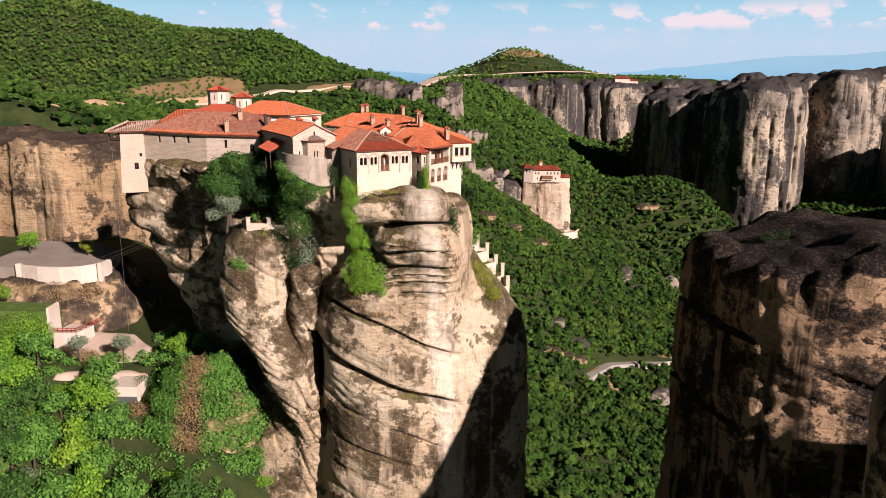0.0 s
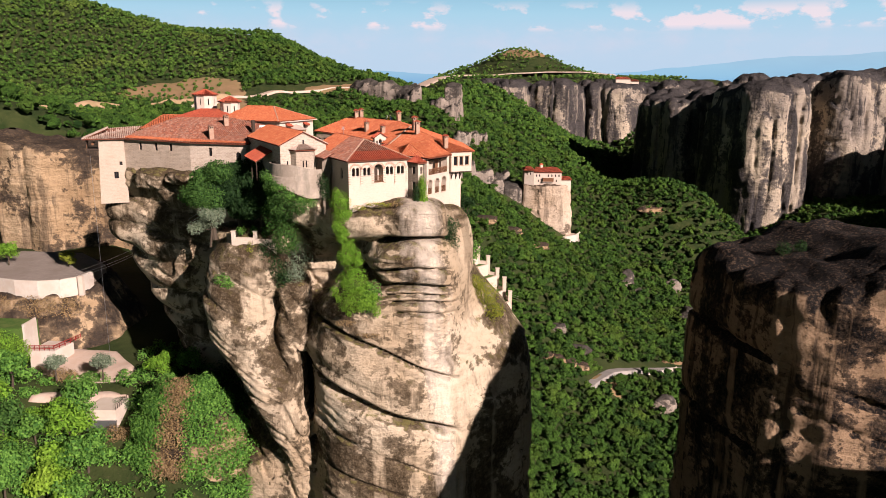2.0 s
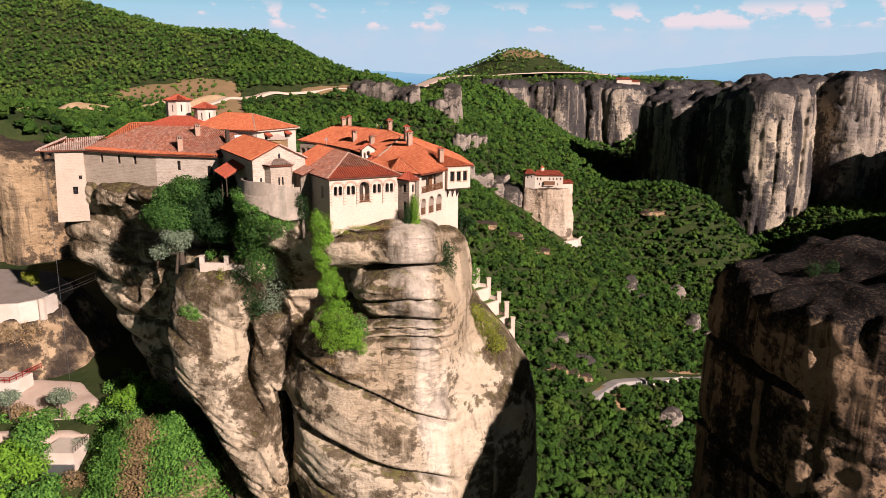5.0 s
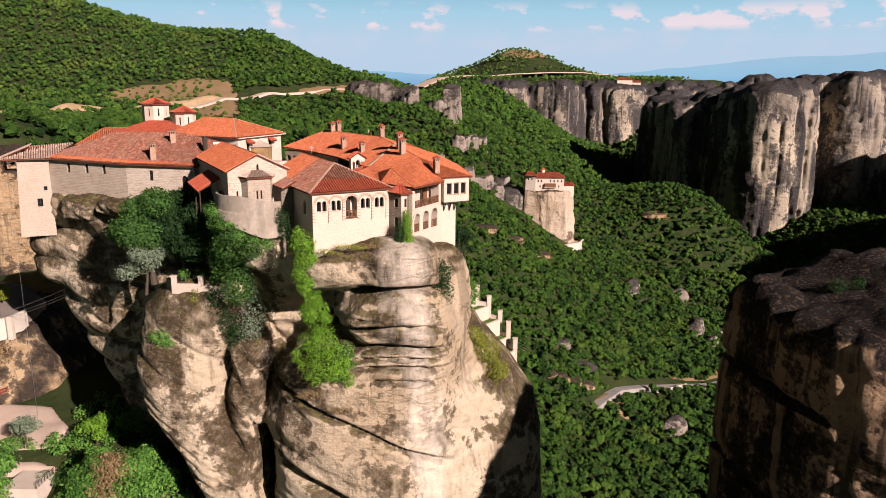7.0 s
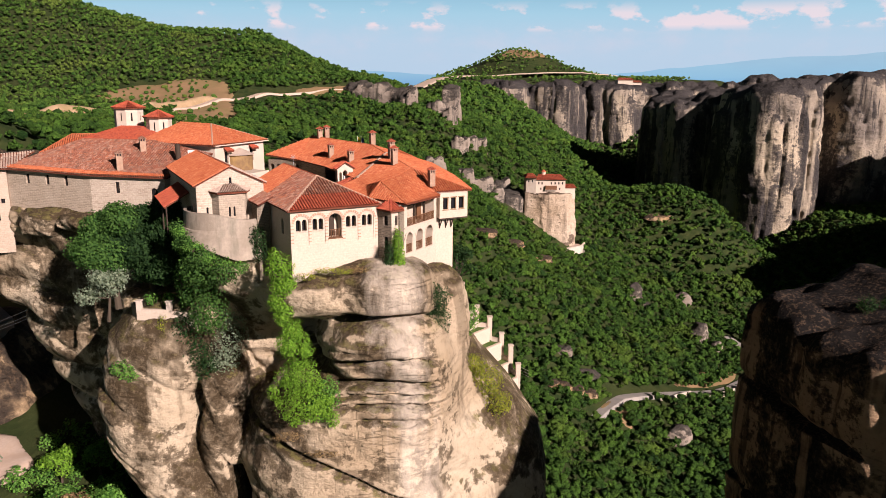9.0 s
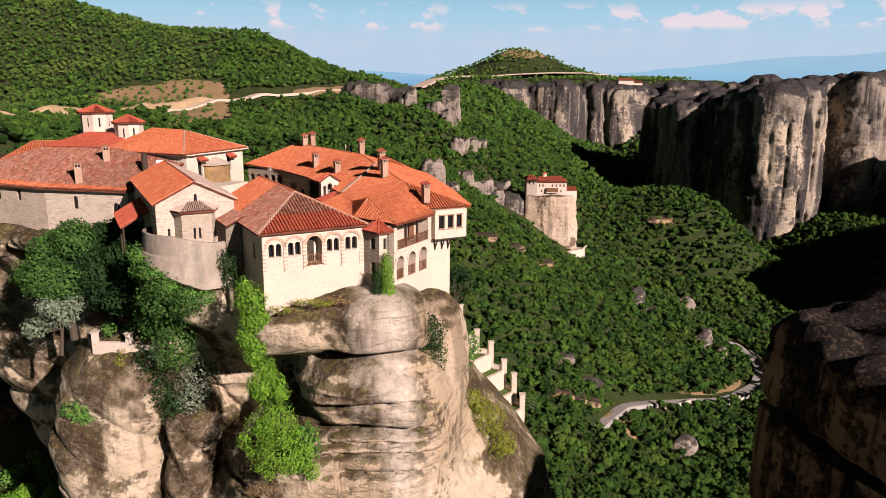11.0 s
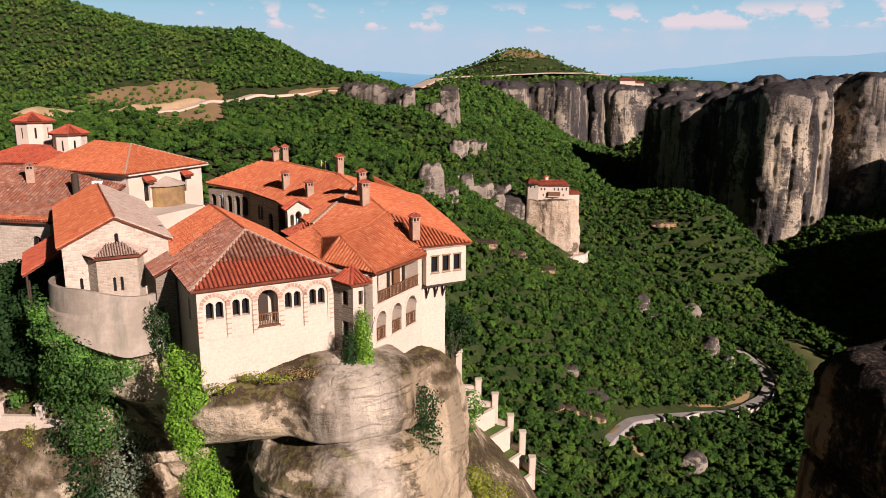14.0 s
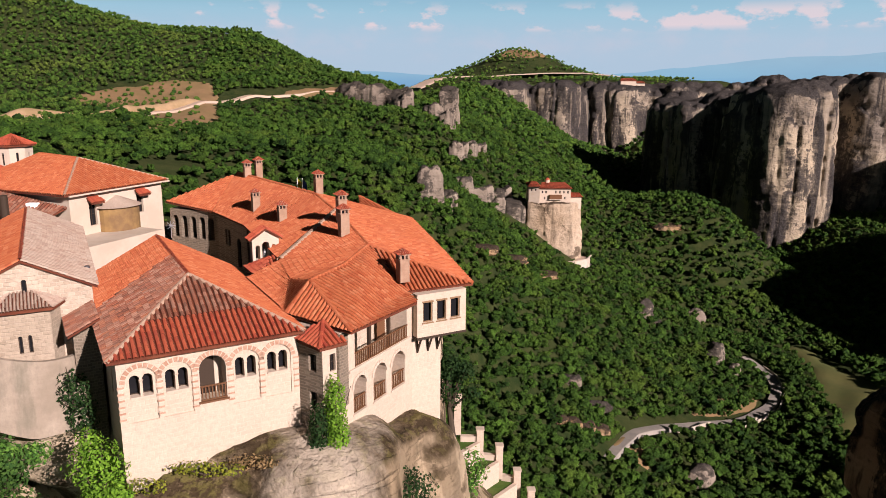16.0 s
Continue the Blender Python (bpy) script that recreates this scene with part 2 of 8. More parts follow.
ROCK = rock_material("conglomerate", (0.45, 0.370, 0.266), (0.335, 0.252, 0.161), (0.050, 0.035, 0.019), 1.0, 0.506, 0.40, bands=0.35, washed=True, crust=0.22, moss=0.45)
# black lichen crust, and darker tones that put the tower's shade into the colour
ROCK_SHADE = rock_material("lichened_shaded_conglomerate", (0.45, 0.31, 0.19), (0.29, 0.19, 0.115), (0.012, 0.010, 0.009), 1.2, 0.478, 0.72, 1.3, 0.4, crust=1.5)
ROCK_OCHRE = rock_material("ochre_cliff", (0.40, 0.29, 0.175), (0.27, 0.175, 0.092), (0.040, 0.030, 0.022), 1.5, 0.52, 0.6, 1.3)
ROCK_FAR = rock_material("far_cliff", (0.41, 0.335, 0.24), (0.195, 0.163, 0.135), (0.038, 0.034, 0.033), 4.0, 0.482, 0.9, 1.2, 0.25, 0.35, crust=0.8)
ROCK_PALE = rock_material("pale_stack", (0.45, 0.36, 0.27), (0.33, 0.245, 0.165), (0.070, 0.050, 0.034), 2.5, 0.56, 0.5, 1.0, 0.2)
ROCK_GREY = rock_material("grey_boulder", (0.30, 0.25, 0.20), (0.19, 0.155, 0.125), (0.040, 0.035, 0.030), 2.0, 0.52, 0.5)
# the dark and light tones also stand for shaded gaps and lit crowns
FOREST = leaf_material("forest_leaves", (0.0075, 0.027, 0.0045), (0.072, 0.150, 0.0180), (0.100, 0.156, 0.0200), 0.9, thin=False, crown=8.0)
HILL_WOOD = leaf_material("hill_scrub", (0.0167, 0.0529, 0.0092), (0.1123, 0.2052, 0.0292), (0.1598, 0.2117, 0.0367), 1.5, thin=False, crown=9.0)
LEAF_BRIGHT = leaf_material("bright_leaves", (0.079, 0.173, 0.018), (0.215, 0.390, 0.036), (0.289, 0.404, 0.043))
LEAF_GREEN = leaf_material("green_leaves", (0.036, 0.108, 0.020), (0.168, 0.330, 0.054))
LEAF_DARK = leaf_material("dark_leaves", (0.0099, 0.029, 0.0087), (0.033, 0.071, 0.0186))
LEAF_LEAFY = leaf_material("broad_leaves", (0.025, 0.069, 0.015), (0.086, 0.172, 0.034))
LEAF_GREY = leaf_material("olive_leaves", (0.107, 0.143, 0.090), (0.267, 0.313, 0.215))
LEAF_YELLOW = leaf_material("yellow_leaves", (0.125, 0.164, 0.0192), (0.278, 0.288, 0.033))
LEAF_DRY = leaf_material("dry_twigs", (0.165, 0.112, 0.057), (0.340, 0.238, 0.120))
BARK = plain_material("bark", (0.062, 0.046, 0.031), 0.9, 0.4, 6.0, bump=0.03)
PLASTER = stonework_material("limewashed_stone", ((0.460, 0.370, 0.290), (0.495, 0.402, 0.320)), (0.510, 0.416, 0.332), (0.7, 0.33), 0.010, 0.9)
PLASTER_WHITE = plain_material("pale_plaster", (0.485, 0.405, 0.330), 0.9, 0.14, 2.0, second=(0.425, 0.345, 0.272), bump=0.015)
PLASTER_TAN = stonework_material("tan_limewash", ((0.355, 0.275, 0.205), (0.410, 0.325, 0.250)), (0.430, 0.345, 0.268), (0.6, 0.3), 0.02, 0.8)
STONE_WALL = stonework_material("rubble_wall", ((0.260, 0.205, 0.149), (0.372, 0.298, 0.223)), (0.409, 0.335, 0.260), mix=0.75)
STONE_PALE = stonework_material("pale_stone_wall", ((0.3277, 0.2565, 0.1920), (0.4853, 0.3990, 0.3140)), (0.5129, 0.4278, 0.3427), (0.6, 0.3), mix=0.6)
STONE_ROUGH = plain_material("rough_rendered_wall", (0.335, 0.276, 0.217), 0.92, 0.6, 1.6, second=(0.211, 0.171, 0.130), bump=0.10, stain=(0.112, 0.108, 0.081))
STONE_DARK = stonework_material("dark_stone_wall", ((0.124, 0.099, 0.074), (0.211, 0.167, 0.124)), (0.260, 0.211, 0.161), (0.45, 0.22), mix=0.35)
TILE_NEW = tile_material("orange_tiles", [(0.375, 0.098, 0.038), (0.440, 0.135, 0.056), (0.335, 0.078, 0.030), (0.475, 0.170, 0.080)], (0.26, 0.080, 0.042), 0.30)
TILE_OLD = tile_material("weathered_tiles", [(0.273, 0.093, 0.053), (0.136, 0.053, 0.034), (0.335, 0.180, 0.124), (0.211, 0.071, 0.043), (0.310, 0.115, 0.059)], (0.211, 0.136, 0.099), 0.55)
TILE_RED = tile_material("red_tiles", [(0.335, 0.064, 0.032), (0.400, 0.096, 0.046), (0.270, 0.046, 0.026)], (0.20, 0.060, 0.040), 0.4)
TILE_SLATE = tile_material("pale_slabs", [(0.347, 0.260, 0.205), (0.397, 0.310, 0.248), (0.310, 0.211, 0.161), (0.409, 0.335, 0.273)], (0.260, 0.186, 0.149), 0.5)
# darker than the tiles: the shade between their rows is in this colour
TILE_BED = plain_material("shaded_tile_channels", (0.100, 0.026, 0.013), 0.85, 0.4, 3.0, second=(0.145, 0.045, 0.022), bump=0.0)
MORTAR = plain_material("ridge_mortar", (0.384, 0.260, 0.186), 0.9, 0.3, 5.0)
WOOD = plain_material("brown_wood", (0.136, 0.062, 0.028), 0.7, 0.4, 9.0, bump=0.01)
WOOD_DARK = plain_material("dark_timber", (0.043, 0.028, 0.0186), 0.75, 0.3, 9.0, bump=0.01)
GLASS = plain_material("dark_glass", (0.012, 0.012, 0.014), 0.15, 0.0, 3.0, bump=0.0)
BRICK_ARCH = plain_material("brick_voussoir", (0.347, 0.198, 0.136), 0.85, 0.3, 9.0, second=(0.397, 0.273, 0.198), bump=0.02)
FRESCO = plain_material("ochre_fresco", (0.30, 0.19, 0.075), 0.85, 0.45, 2.0, second=(0.14, 0.085, 0.045))
CHIMNEY = plain_material("rosy_render", (0.36, 0.235, 0.165), 0.9, 0.45, 4.0, second=(0.25, 0.150, 0.100), bump=0.03)
METAL = plain_material("grey_metal", (0.40, 0.40, 0.42), 0.4, 0.15, 4.0, metal=0.9, bump=0.0)
WHITE_PAINT = plain_material("white_paint", (0.80, 0.80, 0.78), 0.6, 0.1, 4.0, bump=0.0)
RED_PAINT = plain_material("red_paint", (0.223, 0.022, 0.0186), 0.5, 0.2, 4.0, bump=0.0)
BLUE_PAINT = plain_material("blue_paint", (0.03, 0.06, 0.20), 0.3, 0.1, 4.0, bump=0.0)
YELLOW_CLOTH = plain_material("yellow_cloth", (0.465, 0.372, 0.037), 0.8, 0.2, 6.0, bump=0.0)
ASPHALT = plain_material("worn_asphalt", (0.22, 0.20, 0.18), 0.9, 0.2, 0.6, second=(0.27, 0.24, 0.21), bump=0.01)
CONCRETE = plain_material("pale_concrete", (0.468, 0.411, 0.347), 0.9, 0.25, 1.2, second=(0.403, 0.322, 0.257), bump=0.02)
GRAVEL = plain_material("pale_gravel", (0.451, 0.347, 0.274), 0.95, 0.35, 1.6, second=(0.387, 0.282, 0.209), bump=0.05)
GREY_GRAVEL = plain_material("grey_gravel", (0.255, 0.210, 0.175), 0.95, 0.45, 0.8, second=(0.19, 0.150, 0.120), bump=0.05)
GRASS = plain_material("mown_grass", (0.050, 0.100, 0.0130), 0.9, 0.45, 2.5, second=(0.090, 0.115, 0.028), bump=0.08)
MEADOW = plain_material("dry_meadow", (0.102, 0.099, 0.031), 0.95, 0.3, 0.25, second=(0.074, 0.087, 0.025), bump=0.1)


# ---- building helpers ----
def mesh_np(name, verts, faces, smooth_shade=False):
    """A mesh from arrays; all faces have the same number of corners."""
    verts, faces = np.asarray(verts, np.float32), np.asarray(faces, np.int32)
    me = bpy.data.meshes.new(name)
    n, k = faces.shape
    me.vertices.add(len(verts))
    me.vertices.foreach_set("co", verts.ravel())
    me.loops.add(n * k)
    me.loops.foreach_set("vertex_index", faces.ravel())
    me.polygons.add(n)
    me.polygons.foreach_set("loop_start", np.arange(0, n * k, k, dtype=np.int32))
    me.polygons.foreach_set("use_smooth", np.full(n, smooth_shade))
    me.update(calc_edges=True)
    me.validate()
    return me


def thing(name, at, label, category, group="", kind=""):
    ob = new(name)
    ob.empty_display_size = 0.5
    ob.location = at
    return tagged(ob, label, category, group, kind)


def base_of(ob):
    while ob.parent:
        ob = ob.parent
    return Vector(ob.location)


def part(name, bm, mat, parent, label=""):
    """Links a bmesh (or a mesh) in world coordinates as one mesh object under a thing or a part."""
    if isinstance(bm, bmesh.types.BMesh):
        me = bpy.data.meshes.new(name)
        bmesh.ops.recalc_face_normals(bm, faces=bm.faces[:])
        bm.to_mesh(me)
        bm.free()
    else:
        me = bm
    me.transform(Matrix.Translation(-base_of(parent)))
    me.materials.append(mat)
    ob = new(name, me)
    ob.parent = parent
    return tagged(ob, label)


def solo(name, me, mat, label, category, kind="", group=""):
    """A thing of one mesh, in world coordinates."""
    if isinstance(me, bmesh.types.BMesh):
        bm, me = me, bpy.data.meshes.new(name)
        bmesh.ops.recalc_face_normals(bm, faces=bm.faces[:])
        bm.to_mesh(me)
        bm.free()
    me.materials.append(mat)
    return tagged(new(name, me), label, category, group, kind)


def add_box(bm, lo, hi, m=None, bevel=0.0):
    """A box between two corners, turned by m."""
    made = bmesh.ops.create_cube(bm, size=1)["verts"]
    lo, hi = Vector(lo), Vector(hi)
    size, mid = hi - lo, (lo + hi) / 2
    t = (m or Matrix()) @ Matrix.Translation(mid) @ Matrix.Diagonal((*size, 1))
    bmesh.ops.transform(bm, matrix=t, verts=made)
    if bevel:
        edges = list({e for v in made for e in v.link_edges})
        bmesh.ops.bevel(bm, geom=edges, offset=bevel, segments=1, affect="EDGES")
    return bm


def box(lo, hi, m=None, bevel=0.0):
    return add_box(bmesh.new(), lo, hi, m, bevel)


def add_prism(bm, pts, z0, z1, taper=None):
    """An upright prism over a plan, from z0 to z1; taper is another plan for the top."""
    low = [bm.verts.new((*p[:2], z0)) for p in pts]
    top = [bm.verts.new((*p[:2], z1)) for p in (taper or pts)]
    n = len(pts)
    for k in range(n):
        bm.faces.new((low[k], low[(k + 1) % n], top[(k + 1) % n], top[k]))
    bm.faces.new(top)
    bm.faces.new(low[::-1])
    return bm


def prism(pts, z0, z1, taper=None):
    return add_prism(bmesh.new(), pts, z0, z1, taper)


def add_rod(bm, a, b, r, sides=8, r2=None):
    a, b = Vector(a), Vector(b)
    d = b - a
    q = d.to_track_quat("Z", "Y").to_matrix().to_4x4()
    bmesh.ops.create_cone(bm, cap_ends=True, segments=sides, radius1=r, radius2=r if r2 is None else r2, depth=d.length,
                          matrix=Matrix.Translation((a + b) / 2) @ q)
    return bm


def rod(a, b, r, sides=8, r2=None):
    return add_rod(bmesh.new(), a, b, r, sides, r2)


def wall_frame(p, q):
    """Axes of a wall from p to q in plan, as seen from outside with p on the left: x along it, y into it, z up."""
    d = Vector((q[0] - p[0], q[1] - p[1], 0)).normalized()
    m = Matrix(((d.x, -d.y, 0, p[0]), (d.y, d.x, 0, p[1]), (0, 0, 1, 0), (0, 0, 0, 1)))
    return m


def arch_outline(u, w, z0, z1, arched=True, steps=8):
    """The outline of an opening of width w about u, sill z0, head z1."""
    r = w / 2
    if not arched:
        return [(u - r, z0), (u + r, z0), (u + r, z1), (u - r, z1)]
    pts = [(u - r, z0), (u + r, z0)]
    for k in range(steps + 1):
        a = math.pi * k / steps
        pts.append((u + r * math.cos(a), z1 - r + r * math.sin(a)))
    return pts


def add_plug(bm, m, outline, y0, y1):
    front = [bm.verts.new(m @ Vector((u, y0, z))) for u, z in outline]
    back = [bm.verts.new(m @ Vector((u, y1, z))) for u, z in outline]
    n = len(outline)
    for k in range(n):
        bm.faces.new((front[k], front[(k + 1) % n], back[(k + 1) % n], back[k]))
    bm.faces.new(front[::-1])
    bm.faces.new(back)
    return bm


def carve(bm, plugs):
    """Cuts the closed shapes of the bmesh plugs out of the bmesh bm, and returns a mesh."""
    bmesh.ops.recalc_face_normals(bm, faces=bm.faces[:])
    bmesh.ops.recalc_face_normals(plugs, faces=plugs.faces[:])
    a, b = bpy.data.meshes.new("wall_solid"), bpy.data.meshes.new("wall_plugs")
    bm.to_mesh(a), plugs.to_mesh(b)
    bm.free(), plugs.free()
    oa, ob = bpy.data.objects.new("wall_solid", a), bpy.data.objects.new("wall_plugs", b)
    scene.collection.objects.link(oa), scene.collection.objects.link(ob)
    mod = oa.modifiers.new("openings", "BOOLEAN")
    mod.operation, mod.object, mod.solver, mod.use_self = "DIFFERENCE", ob, "EXACT", True
    me = bpy.data.meshes.new_from_object(oa.evaluated_get(bpy.context.evaluated_depsgraph_get()))
    bpy.data.objects.remove(oa), bpy.data.objects.remove(ob)
    bpy.data.meshes.remove(a), bpy.data.meshes.remove(b)
    return me


class House:
    """Collects walls and their openings; build() cuts and links them under one thing."""

    def __init__(self, name, at, label, category):
        self.root = thing(name, at, label, category)
        self.solids, self.windows = {}, []

    def block(self, pts, z0, z1, mat, key="wall", taper=None):
        bm, plugs, _ = self.solids.setdefault(key, (bmesh.new(), bmesh.new(), mat))
        add_prism(bm, pts, z0, z1, taper)

    def opening(self, m, u, w, z0, z1, key="wall", arched=True, depth=0.45, pane=True, frame=None, bars=True, front=-0.2):
        add_plug(self.solids[key][1], m, arch_outline(u, w, z0, z1, arched), front, depth)
        if pane:
            self.windows.append((m, u, w, z0, z1, arched, depth, frame or WOOD_DARK, bars))

    def build(self):
        for key, (bm, plugs, mat) in self.solids.items():
            if len(plugs.faces):
                part("wall", carve(bm, plugs), mat, self.root)
            else:
                plugs.free()
                part("wall", bm, mat, self.root)
        for m, u, w, z0, z1, arched, depth, fmat, bars in self.windows:
            pane = part("window", add_plug(bmesh.new(), m, arch_outline(u, w + 0.04, z0 - 0.02, z1 + 0.02, arched), depth - 0.10, depth - 0.06), GLASS, self.root, "dark window pane in its opening")
            f = bmesh.new()
            y0, y1, t = depth - 0.17, depth - 0.105, 0.06
            add_box(f, (u - w / 2, y0, z0), (u - w / 2 + t, y1, z1 - (w / 2 if arched else 0)), m)
            add_box(f, (u + w / 2 - t, y0, z0), (u + w / 2, y1, z1 - (w / 2 if arched else 0)), m)
            add_box(f, (u - w / 2 + t, y0, z0), (u + w / 2 - t, y1, z0 + t), m)
            if bars:
                add_box(f, (u - 0.025, y0, z0 + t), (u + 0.025, y1, z1 - 0.02), m)
                add_box(f, (u - w / 2 + t, y0 + 0.005, (z0 + z1) / 2 - 0.025), (u + w / 2 - t, y1 - 0.005, (z0 + z1) / 2 + 0.025), m)
            part("frame", f, fmat, pane)


def roof_tiles(polys, rib=0.38, course=0.44, lift=0.17, seed=1):
    """Half-round cover tiles in overlapping courses over flat, convex roof faces; each face begins with its eave."""
    rng = np.random.RandomState(seed)
    V, F, n = [], [], 0
    ang = np.linspace(0, math.pi, 5)
    cu, ch = -np.cos(ang), np.sin(ang)
    for poly in polys:
        P = [Vector(p) for p in poly]
        e = (P[1] - P[0]).normalized()
        nrm = Vector((0, 0, 0))
        for k in range(1, len(P) - 1):
            nrm += (P[k] - P[0]).cross(P[k + 1] - P[0])
        nrm.normalize()
        if nrm.z < 0:
            nrm = -nrm
        e = (e - nrm * e.dot(nrm)).normalized()
        up = nrm.cross(e)
        if up.z < 0:
            up = -up
        uv = [((p - P[0]).dot(e), (p - P[0]).dot(up)) for p in P]
        ulo, uhi = min(a for a, _ in uv), max(a for a, _ in uv)
        E, U, N, O = (np.array(v) for v in (e, up, nrm, P[0]))
        fan = [[(*uv[i], (P[i] - P[0]).dot(nrm)) for i in (0, k, k + 1)] for k in range(1, len(P) - 1)]

        def warp(a, b):
            """How far the slightly twisted face stands off its mean plane."""
            best, off = -9.0, 0.0
            for (a0, b0, d0), (a1, b1, d1), (a2, b2, d2) in fan:
                det = (a1 - a0) * (b2 - b0) - (a2 - a0) * (b1 - b0)
                if abs(det) < 1e-6:
                    continue
                s = ((a - a0) * (b2 - b0) - (a2 - a0) * (b - b0)) / det
                t = ((a1 - a0) * (b - b0) - (a - a0) * (b1 - b0)) / det
                worst = min(s, t, 1 - s - t)
                if worst > best:
                    best, off = worst, d0 + s * (d1 - d0) + t * (d2 - d0)
            return off

        u = ulo + rib / 2
        while u < uhi:
            cross = []
            for (a0, b0), (a1, b1) in zip(uv, uv[1:] + uv[:1]):
                if (a0 - u) * (a1 - u) < 0:
                    cross.append(b0 + (b1 - b0) * (u - a0) / (a1 - a0))
            if len(cross) >= 2:
                v0, v1 = min(cross), max(cross)
                v = v0 - 0.03
                while v < v1 - 0.05:
                    w = min(v + course + 0.05, v1)
                    j = rng.normal(0, 0.008, 3)
                    for vv, r, up_ in ((v, rib * 0.43, 0.04), (w, rib * 0.36, 0.0)):
                        pts = O + np.outer(u + j[0] + cu * r, E) + U * (vv + j[2]) + np.outer(ch * lift + up_ + 0.02 + warp(u, min(max(vv, v0), v1)), N)
                        V.append(pts)
                    for k in range(4):
                        F.append((n + k, n + k + 1, n + 6 + k, n + 5 + k))
                    n += 10
                    v += course
            u += rib
    return mesh_np("tiles", np.concatenate(V), np.array(F))


def add_slab(bm, poly, thick=0.16):
    """A roof face with thickness below it."""
    top = [bm.verts.new(p) for p in poly]
    low = [bm.verts.new((p[0], p[1], p[2] - thick)) for p in poly]
    n = len(poly)
    for k in range(1, n - 1):
        bm.faces.new((top[0], top[k], top[k + 1])), bm.faces.new((low[0], low[k + 1], low[k]))
    for k in range(n):
        bm.faces.new((top[k], low[k], low[(k + 1) % n], top[(k + 1) % n]))
    return bm


def ridge_tiles(lines, r=0.17, step=0.42):
    """Rows of half-round caps along ridges and hips."""
    V, F, n = [], [], 0
    ang = np.linspace(-0.25, math.pi + 0.25, 6)
    for a, b in lines:
        a, b = np.array(a, float), np.array(b, float)
        d = b - a
        length = np.linalg.norm(d)
        d /= length
        side = np.cross(d, (0, 0, 1))
        side /= np.linalg.norm(side)
        up = np.cross(side, d)
        count = max(1, int(length / step))
        for k in range(count):
            for s, rr in ((k / count, r * 1.1), ((k + 1.08) / count, r * 0.92)):
                V.append(a + d * length * s + np.outer(np.cos(ang) * rr, side) + np.outer(np.sin(ang) * rr * 0.8 + 0.06, up))
            for q in range(5):
                F.append((n + q, n + q + 1, n + 7 + q, n + 6 + q))
            n += 12
    return mesh_np("ridge", np.concatenate(V), np.array(F))


def ridge_part(name, me, mat, parent, label="half-round ridge and hip tiles"):
    return tagged(part(name, me, mat, parent, label), kind="stuff")


def roof(parent, polys, mat, ridges=(), seed=1, rib=0.38, slab=None, cap=None):
    base = bmesh.new()
    for p in polys:
        add_slab(base, p)
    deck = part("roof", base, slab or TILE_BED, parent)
    t = part("tiles", roof_tiles(polys, rib=rib, seed=seed), mat, deck)
    tagged(t, "half-round clay roof tiles in courses", kind="stuff")
    if ridges:
        ridge_part("ridge_cap", ridge_tiles(ridges), cap or mat, deck)
    return deck


def chimney(parent, x, y, z0, z1, w=0.62, turn=0.5, cap=None):
    """A plastered stack with an open lantern and a small tiled cap."""
    m = pose(x, y, 0, 0, 0, math.degrees(turn))
    h, zc = w / 2, z1 - 0.85
    body = part("chimney", box((-h, -h, z0), (h, h, zc), m, 0.02), CHIMNEY, parent, "rosy plastered chimney with a tiled cap")
    part("collar", box((-h - 0.07, -h - 0.07, zc), (h + 0.07, h + 0.07, zc + 0.09), m, 0.02), CHIMNEY, body)
    posts = bmesh.new()
    for a in (-1, 0, 1):
        for b in (-1, 0, 1):
            if a or b:
                add_box(posts, (a * (h - 0.07) - 0.06, b * (h - 0.07) - 0.06, zc + 0.09), (a * (h - 0.07) + 0.06, b * (h - 0.07) + 0.06, zc + 0.42), m)
    part("lantern", posts, BRICK_ARCH, body)
    part("flue", box((-h + 0.2, -h + 0.2, zc + 0.09), (h - 0.2, h - 0.2, zc + 0.40), m), GLASS, body)
    part("cap_slab", box((-h - 0.08, -h - 0.08, zc + 0.42), (h + 0.08, h + 0.08, zc + 0.49), m), MORTAR, body)
    tip = (x, y, z1 + 0.08)
    c = [m @ Vector((sx * (h + 0.15), sy * (h + 0.15), zc + 0.50)) for sx, sy in ((-1, -1), (1, -1), (1, 1), (-1, 1))]
    part("cap", roof_tiles([(c[k], c[(k + 1) % 4], tip) for k in range(4)], rib=0.16, course=0.25, lift=0.05), cap or TILE_RED, body)
    cone = bmesh.new()
    vs, top = [cone.verts.new(v) for v in c], cone.verts.new(tip)
    for k in range(4):
        cone.faces.new((vs[k], vs[(k + 1) % 4], top))
    cone.faces.new(vs[::-1])
    part("cap_core", cone, MORTAR, body)


